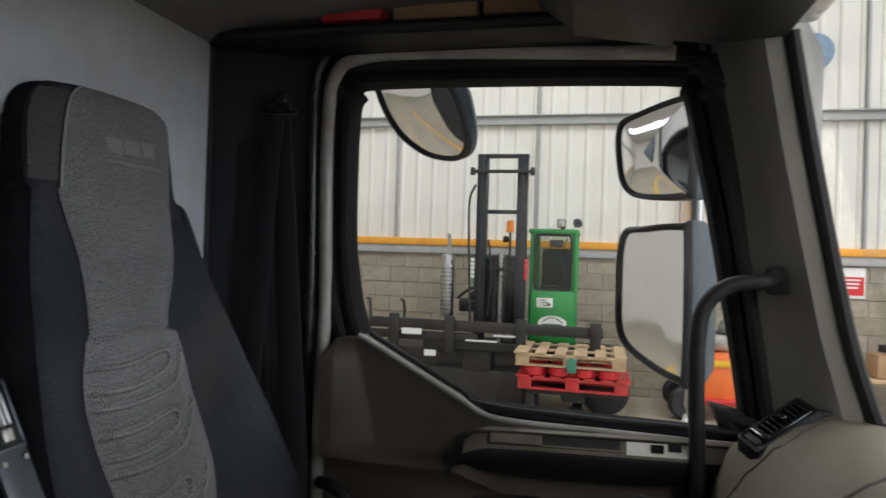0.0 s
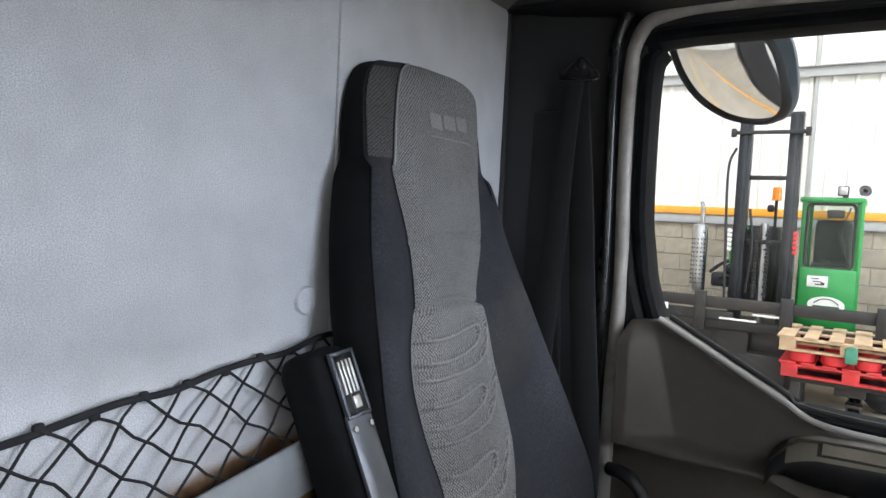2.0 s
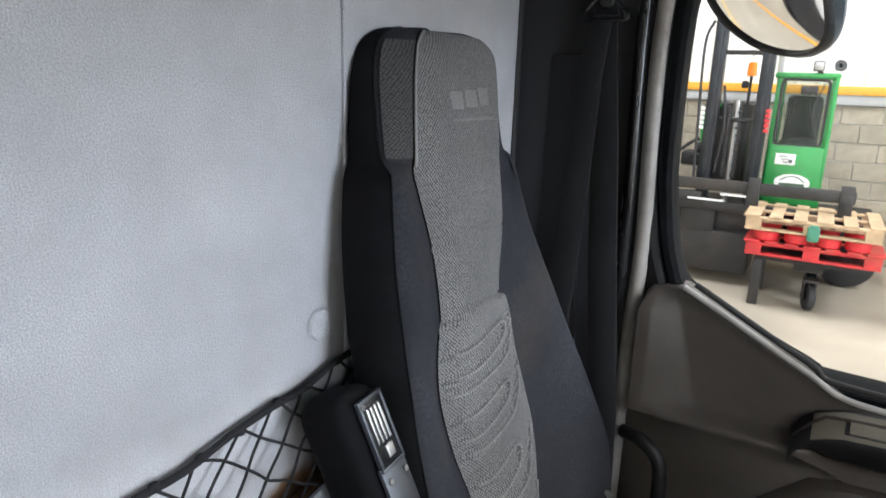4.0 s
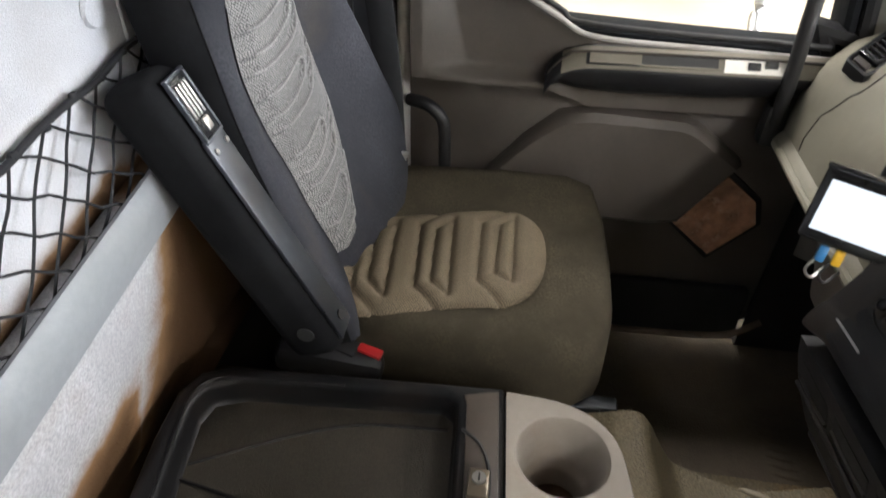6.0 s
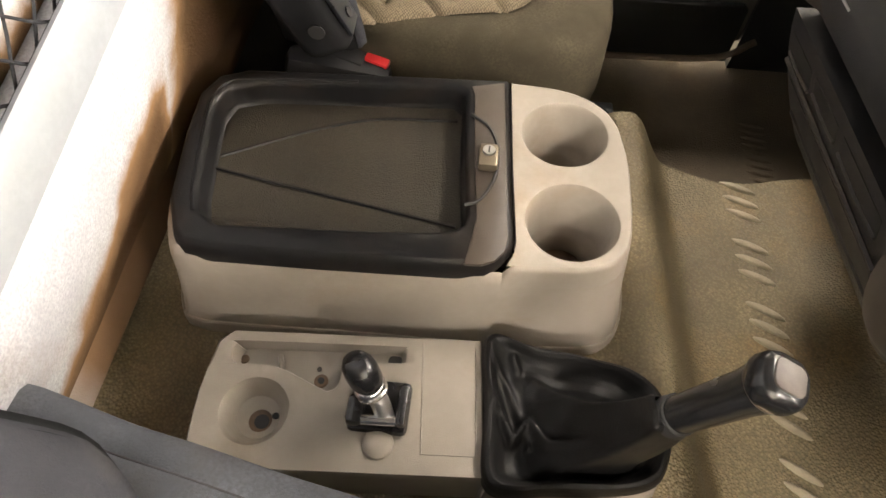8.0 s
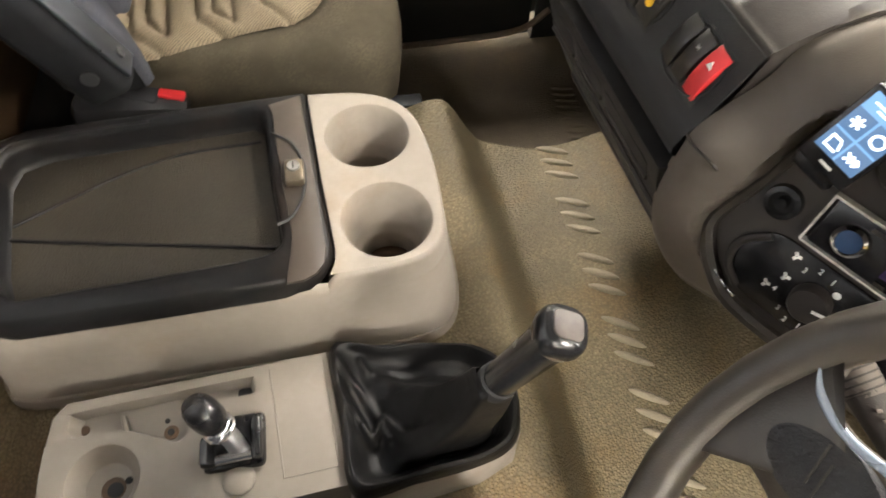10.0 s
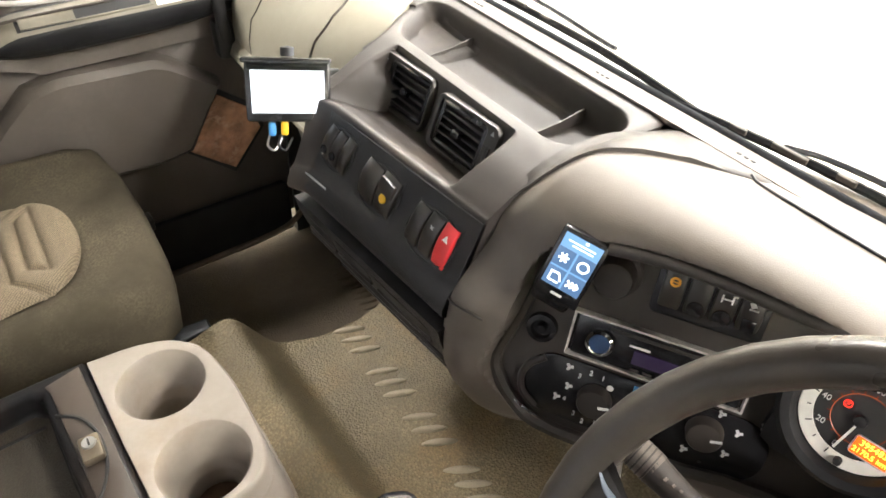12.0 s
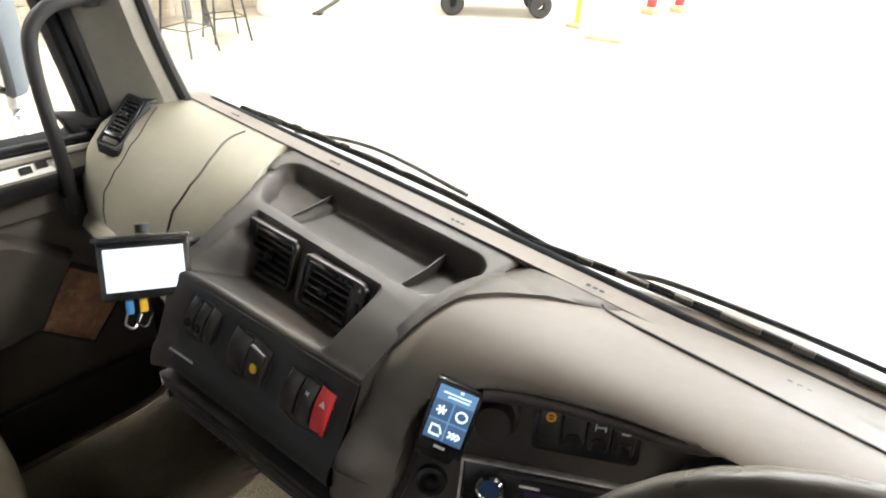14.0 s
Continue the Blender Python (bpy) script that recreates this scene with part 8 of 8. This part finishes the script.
part("blue_mark", on_pod(box((0.088, -0.0690, -0.0004), (0.014, 0.008, 0.0008), 0.0003)), BLUE, heater)
part("end_crescent", on_pod(tube([(-0.020, -0.068, -0.001), (-0.037, -0.085, -0.001), (-0.042, -0.103, -0.001), (-0.036, -0.122, -0.001), (-0.018, -0.136, -0.001)], 0.0045, 8)), CHARCOAL, heater)
part("chipped_edge", on_pod(join(*[box((-0.040 + 0.012 * i, -0.138 - 0.004 * i, 0.003), (0.010, 0.004, 0.003), 0.001, (0, 0, -35 + 12 * i)) for i in range(3)])), CHROME, heater)

# small tyre-pressure screen on the pod
TPM = SM @ pose(-0.0132, 0.0702, 0.052, 0, 0, -13) @ Matrix.Diagonal((0.845, 0.83, 1, 1))
tp = thing("small_touch_screen", tuple(TPM.translation), "small lit blue touch screen stuck on the pod", "screen")
part("casing", moved(box((0, 0, 0), (0.058, 0.094, 0.012), 0.003), TPM), GLOSS_BLACK, tp)
part("display", moved(box((0, 0.006, 0.0062), (0.047, 0.070, 0.0008)), TPM), SCREEN_BLUE, tp, "lit blue display with four icons")
part("display_header", moved(join(box((0, 0.033, 0.0068), (0.034, 0.0016, 0.0006)), box((0.004, 0.0385, 0.0068), (0.004, 0.003, 0.0006)), box((0.003, 0.0285, 0.0068), (0.026, 0.0016, 0.0006))), TPM), SCREEN_LINE, tp)
for ix, iy in ((-0.0125, 0.010), (0.0125, 0.010), (-0.0125, -0.017), (0.0125, -0.017)):
    tile = part("icon_tile", moved(box((ix, iy, 0.0068), (0.0225, 0.0245, 0.0005), 0.0002), TPM), SCREEN_DARK, tp)
    if ix > 0 and iy > 0:
        bm = spun([(0.0052, 0), (0.0075, 0), (0.0075, 0.0006), (0.0052, 0.0006)], pose(ix, iy, 0.0071), 18)
    elif iy > 0:
        bm = join(*[box((ix, iy, 0.0073), (0.013, 0.0026, 0.0006), 0, (0, 0, 60 * k + 15)) for k in range(3)])
    elif ix > 0:
        bm = join(*[box((ix - 0.006 + 0.005 * k, iy + 0.002 * s, 0.0073), (0.006, 0.0026, 0.0006), 0, (0, 0, -45 * s)) for k in range(3) for s in (1, -1)])
    else:
        bm = join(box((ix - 0.005, iy, 0.0073), (0.0022, 0.014, 0.0006)), box((ix, iy + 0.006, 0.0073), (0.010, 0.0022, 0.0006)), box((ix + 0.002, iy - 0.006, 0.0073), (0.012, 0.0022, 0.0006)), box((ix + 0.007, iy + 0.001, 0.0073), (0.0022, 0.009, 0.0006), 0, (0, 0, 25)))
    part("icon", moved(bm, TPM), SCREEN_LINE, tile)
part("maker_bar", moved(box((0, -0.0375, 0.0064), (0.014, 0.0028, 0.0006)), TPM), LABEL_WHITE, tp)
part("mount", moved(join(box((-0.004, -0.048, -0.016), (0.05, 0.035, 0.022), 0.006), box((0.0, -0.02, -0.030), (0.034, 0.05, 0.05), 0.008)), TPM), GLOSS_BLACK, tp)

# ---- camera monitor on a bracket at the glovebox ----
TC, EYE0 = Vector((0.792, 0.388, 1.645)), Vector((0.53, -0.36, 2.07))
TMM = Matrix.Translation(TC) @ (EYE0 - TC).to_track_quat("Z", "Y").to_matrix().to_4x4() @ pose(0, 0, 0, 6, -4, -6) @ Matrix.Diagonal((0.89, 0.93, 1, 1))
mon = thing("reversing_monitor", tuple(TC), "small black monitor with a lit white screen on a bracket", "monitor")
part("casing", moved(box((0, 0, -0.010), (0.122, 0.086, 0.020), 0.005), TMM), GLOSS_BLACK, mon)
part("visor", moved(box((0, 0.042, 0.004), (0.126, 0.006, 0.030), 0.002), TMM), GLOSS_BLACK, mon)
part("screen", moved(box((0, -0.001, 0.0006), (0.104, 0.058, 0.001)), TMM), SCREEN_WHITE, mon, "bright white lit screen")
part("screen_drawing", moved(join(box((-0.028, 0.004, 0.0014), (0.012, 0.014, 0.0004)), box((0.004, -0.001, 0.0014), (0.052, 0.004, 0.0004)), *[box((x, -0.008, 0.0014), (0.009, 0.007, 0.0004)) for x in (-0.028, 0.012, 0.026)]), TMM), glow("pale_drawing", (0.55, 0.68, 0.78), 1.6), mon)
part("bracket", join(tube([TC + Vector((0.020, 0.020, -0.02)), TC + Vector((0.06, 0.06, -0.02)), (0.900, 0.47, 1.605)], 0.009, 10), spun([(0.001, 0), (0.010, 0), (0.010, 0.012), (0.001, 0.014)], TMM @ pose(0.0, 0.046, -0.016, -90), 16)), RUBBER, mon)
part("plug_blue", moved(box((-0.026, -0.054, -0.010), (0.011, 0.020, 0.010), 0.003), TMM), BLUE, mon, "blue cable plug")
part("plug_yellow", moved(box((-0.008, -0.053, -0.012), (0.011, 0.020, 0.010), 0.003), TMM), YELLOW, mon, "yellow cable plug")
for x in (-0.030, -0.014):
    part("cable", moved(tube([(x, -0.062, -0.010), (x - 0.004, -0.078, -0.012), (x + 0.006, -0.086, -0.02), (x + 0.016, -0.07, -0.03)], 0.0018, 6), TMM), STEEL if x < -0.02 else RUBBER, mon)

# end vent on the passenger side
EVM = Matrix(((0.33, 0.83, -0.15, 0.9690), (-0.75, 0.655, -0.225, 0.8510), (-0.170, 0.392, 0.70, 1.6690), (0, 0, 0, 1)))
part("end_vent_bezel", moved(loft([[(x, y_, d) for x, y_ in rounded(0.060 - i, 0.125 - i, 0.008, 4)] for i, d in ((-0.004, -0.024), (0.0, 0.002), (0.004, 0.004), (0.010, 0.003), (0.011, -0.012))], caps=False), EVM), BLACK_TRIM, cream, "black end vent bezel")
louvre("end_vent", None, 0.048, 0.096, EVM @ pose(0, 0.008, 0), cream, 9, 3)
part("vent_toggle", moved(box((0, -0.050, 0.003), (0.036, 0.012, 0.008), 0.003), EVM), CHARCOAL, cream)
part("side_demister", moved(spun([(0.001, 0), (0.030, 0), (0.028, 0.004), (0.001, 0.005)], None, 20), pose(1.035, 0.905, 1.681, 0, -4) @ Matrix.Diagonal((0.9, 0.85, 1, 1))), BLACK_TRIM, cream)


# ---- steering wheel, column, instruments ----
WC, WR, WT = Vector((0.75, -0.428, 1.644)), 0.213, 53.0
wx = Vector((0, -1, 0))
wy = Vector((math.cos(radians(WT)), 0, math.sin(radians(WT))))
wn = wx.cross(wy)
WMX = Matrix((wx, wy, wn)).transposed().to_4x4()
WMX.translation = WC
wheel = thing("steering_wheel", tuple(WC), "worn dark steering wheel with four spokes", "steering wheel")
part("rim", moved(tube([(WR * math.cos(2 * math.pi * k / 48), WR * math.sin(2 * math.pi * k / 48), 0) for k in range(48)], 0.0155, 14, curve=False, ring=True), WMX), WHEEL_SKIN, wheel, angle=80)
for sd in (-1, 1):
    web = [(-0.208, 0.022), (-0.196, 0.006), (-0.180, 0.000), (-0.160, 0.004), (-0.132, 0.019), (-0.095, 0.042), (-0.055, 0.052), (-0.055, -0.050), (-0.110, -0.058), (-0.150, -0.056), (-0.172, -0.060), (-0.186, -0.076), (-0.196, -0.098), (-0.205, -0.070)]
    web = [(-sd * x, y) for x, y in dense(web, 3)]
    part("spoke", moved(loft([[(x + (sd * 0.135 - x) * k, y + (-0.01 - y) * k, d - 0.016 * (1 - min(1, abs(x) / 0.2) ** 2)) for x, y in web] for k, d in ((0.06, -0.014), (0.0, -0.008), (0.0, 0.002), (0.06, 0.007), (0.5, 0.007), (0.98, 0.007))]), WMX), WHEEL_SKIN, wheel, "", 60)
    a = radians(270 + sd * 22)
    c, s = math.cos(a), math.sin(a)
    part("spoke", moved(tube([(0.06 * c, 0.06 * s, -0.030), (0.14 * c, 0.14 * s, -0.022), (0.208 * c, 0.208 * s, -0.002)], 0.014, 8), WMX), WHEEL_SKIN, wheel)
part("hub", moved(loft([[(x * k, y * k, d) for x, y in rounded(0.19, 0.15, 0.05, 5)] for k, d in ((0.6, -0.075), (1.0, -0.055), (1.05, -0.030), (1.0, -0.012), (0.85, -0.006), (0.02, -0.004))]), WMX), CHARCOAL, wheel)
for s in (1, -1):
    oval = [(s * (0.150 + 0.034 * math.cos(radians(10 * k)) * 0.98 - 0.008 * math.sin(radians(10 * k))), -0.019 + 0.024 * math.sin(radians(10 * k)) - s * 0 - 0.004 * math.cos(radians(10 * k))) for k in range(36)]
    sp = part("switch_pod", moved(loft([[(s * 0.150 + (x - s * 0.150) * k, -0.019 + (y + 0.019) * k, d) for x, y in oval] for k, d in ((1.06, -0.010), (1.06, 0.002), (1.0, 0.006), (0.9, 0.007), (0.02, 0.0075))]), WMX), FASCIA, wheel, "black oval switch pod")
    blade = seat_rows(((0.200, 0.008, 0.001, 0.006), (0.187, 0.002, 0.0025, 0.007), (0.163, 0.003, 0.0032, 0.005), (0.135, 0.016, 0.0035, 0.002), (0.110, 0.032, 0.0035, 0.0), (0.070, 0.050, 0.003, -0.003)), 6)
    part("chrome_blade", moved(loft([[(s * x, y - w, d), (s * x, y + w, d), (s * x, y + w * 0.6, d + 0.0025), (s * x, y, d + 0.0034), (s * x, y - w * 0.6, d + 0.0025)] for x, y, w, d in blade]), WMX), SATIN, wheel, "pale satin blade on the spoke", 70)
    for k in (0, 1):
        part("button_line", moved(box((s * (0.154 - 0.010 * k), -0.016 - 0.004 * k, 0.0082), (0.0014, 0.026, 0.0008), 0, (0, 0, -s * 32)), WMX), CHARCOAL, sp)
    for k in range(3):
        part("thumb_button", moved(spun([(0.001, 0), (0.007, 0), (0.006, 0.003), (0.001, 0.004)], None, 16), WMX @ pose(s * (0.112 - 0.002 * k), -0.006 - 0.018 * k, -0.003)), GLOSS_BLACK, sp)
part("badge", moved(spun([(0.001, 0), (0.018, 0), (0.017, 0.002), (0.001, 0.003)], None, 20), WMX @ pose(0, 0.0, -0.004)), CHROME, wheel)
col = thing("steering_column", (0.9, -0.43, 1.5), "dark steering column cowl with a control stalk", "steering column")
part("cowl", moved(loft([[(x * k, y * k, d) for x, y in rounded(0.15, 0.13, 0.04, 5)] for k, d in ((1.0, -0.08), (1.05, -0.14), (1.15, -0.34))]), WMX), CHARCOAL, col)
st = part("stalk", tube([(0.88, -0.34, 1.52), (0.866, -0.295, 1.531), (0.858, -0.25, 1.538), (0.852, -0.215, 1.545)], [0.0060, 0.0150], 16), CHARCOAL, col, "dark grey tapered control stalk")
part("stalk_tip", tube([(0.853, -0.218, 1.5445), (0.849, -0.190, 1.5505)], 0.0150, 18, curve=False), BEIGE, st, "ribbed grey twist tip")
for k in range(5):
    part("tip_rib", tube([(0.8525 - 0.0008 * k, -0.214 + 0.0052 * k, 1.5452 + 0.0011 * k), (0.8522 - 0.0008 * k, -0.2125 + 0.0052 * k, 1.5455 + 0.0011 * k)], 0.0157, 18, curve=False), CHARCOAL, st)
for k, (dy_, h) in enumerate(((0.0, 0.0040), (0.0075, 0.0030), (0.014, 0.0025))):
    part("stalk_mark", box((0.8475 + 0.002 * k, -0.232 - dy_, 1.5545 - 0.0012 * k), (h, 0.0028, 0.001), 0.0003, (0, -20, 0)), BEIGE, st)
part("red_collar", tube([(0.845, -0.345, 1.575), (0.850, -0.40, 1.590)], 0.022, 14, curve=False), RED_PLASTIC, col, "red plastic cover")

GU, GW = Vector((0.20, -0.98, 0)).normalized(), Vector((0.42, 0.086, 0.90)).normalized()
GM = Matrix((GU, GW, GU.cross(GW))).transposed().to_4x4()
GM.translation = Vector((1.043, -0.291, 1.537)) + 0.0145 * GW
clu = thing("instrument_cluster", tuple(GM.translation), "round speedometer with glowing orange odometer", "instrument cluster")
part("cluster_body", moved(box((0.14, -0.005, -0.035), (0.42, 0.16, 0.05), 0.02), GM), BLACK_TRIM, clu)
gau = part("speedometer", moved(spun([(0.0535, -0.006), (0.0535, 0.004), (0.058, 0.010), (0.066, 0.012), (0.072, 0.006), (0.072, -0.02)], None, 56), GM), BLACK_TRIM, clu, "black ring round the speedometer")
part("dial_face", moved(spun([(0.001, -0.0030), (0.0535, -0.0030), (0.001, -0.0028)], None, 48), GM), INK, gau)
part("scale_ring", moved(spun([(0.0395, -0.0026), (0.040, -0.0018), (0.052, -0.0008), (0.0528, -0.0026)], None, 64), GM), SILVER_RING, gau, "silver scale ring")
part("inner_circle", moved(tube([(0.025 * math.cos(2 * math.pi * k / 48), 0.025 * math.sin(2 * math.pi * k / 48), -0.0022) for k in range(48)], 0.0004, 5, curve=False, ring=True), GM), DIM_ORANGE, gau, "thin orange circle")
for k in range(13):
    a = radians(258 - k * 21)
    part("tick", moved(box((0.0435 * math.cos(a), 0.0435 * math.sin(a), -0.0008), (0.006 if k % 2 == 0 else 0.0035, 0.0010, 0.0006), 0, (0, 0, math.degrees(a))), GM), INK, gau)
    part("inner_tick", moved(box((0.0268 * math.cos(a), 0.0268 * math.sin(a), -0.0022), (0.003, 0.0007, 0.0004), 0, (0, 0, math.degrees(a))), GM), DIM_ORANGE, gau)
for k, t_ in enumerate(("0", "20", "40", "60", "80", "100", "120")):
    a = radians(258 - k * 42)
    words("dial_digit", t_, 0.0082, GM @ pose(0.0335 * math.cos(a), 0.0335 * math.sin(a), -0.0018, 0, 0, 0), LABEL_WHITE, gau)
part("needle", moved(join(box((-0.0035, -0.0200, 0.0015), (0.0022, 0.032, 0.001), 0, (0, 0, -10)), spun([(0.001, 0), (0.0052, 0), (0.0048, 0.003), (0.001, 0.003)], pose(0, 0, -0.001), 16)), GM), LABEL_WHITE, gau)
part("needle_cap", moved(spun([(0.001, 0), (0.0062, 0), (0.0055, 0.004), (0.001, 0.005)], pose(0, 0, 0.001), 18), GM), BLACK_TRIM, gau)
part("brake_warning", moved(spun([(0.0030, 0), (0.0038, 0), (0.0038, 0.0006), (0.0030, 0.0006)], pose(-0.0157, 0.008, -0.0020), 18), GM), LAMP_RED, gau, "glowing red tell-tale")
words("warning_letter", "P", 0.0050, GM @ pose(-0.0157, 0.008, -0.0016), LAMP_RED, gau)
part("odometer_frame", moved(prism(rounded(0.036, 0.021, 0.004, 4, 0.0215, -0.0222), "xy", -0.0022, -0.0012, 0.0003), GM), STRIP_GREY, gau)
part("odometer", moved(box((0.0215, -0.0222, -0.0010), (0.0325, 0.0175, 0.001)), GM), DIGIT_ORANGE, gau, "glowing orange odometer window")
words("odometer_digits", "395483", 0.0082, GM @ pose(0.0215, -0.0180, -0.0004), DIGIT_YELLOW, gau)
words("odometer_digits", "2170.5 km", 0.0072, GM @ pose(0.0215, -0.0262, -0.0004), DIGIT_YELLOW, gau)
part("reset_knob", moved(spun([(0.001, 0.006), (0.0035, 0.006), (0.004, -0.002)], pose(0.0033, -0.0456, 0), 14), GM), INK, gau)
g2 = part("second_dial", moved(spun([(0.001, -0.004), (0.050, -0.004), (0.052, 0.004), (0.056, 0.008), (0.060, -0.006)], pose(0.155, 0.0, 0), 40), GM), GLOSS_BLACK, clu)
part("bezel", moved(spun([(0.0470, 0.0), (0.0475, 0.004), (0.0515, 0.005), (0.0525, 0.001)], pose(0.155, 0.0, 0), 40), GM), SILVER_RING, g2)
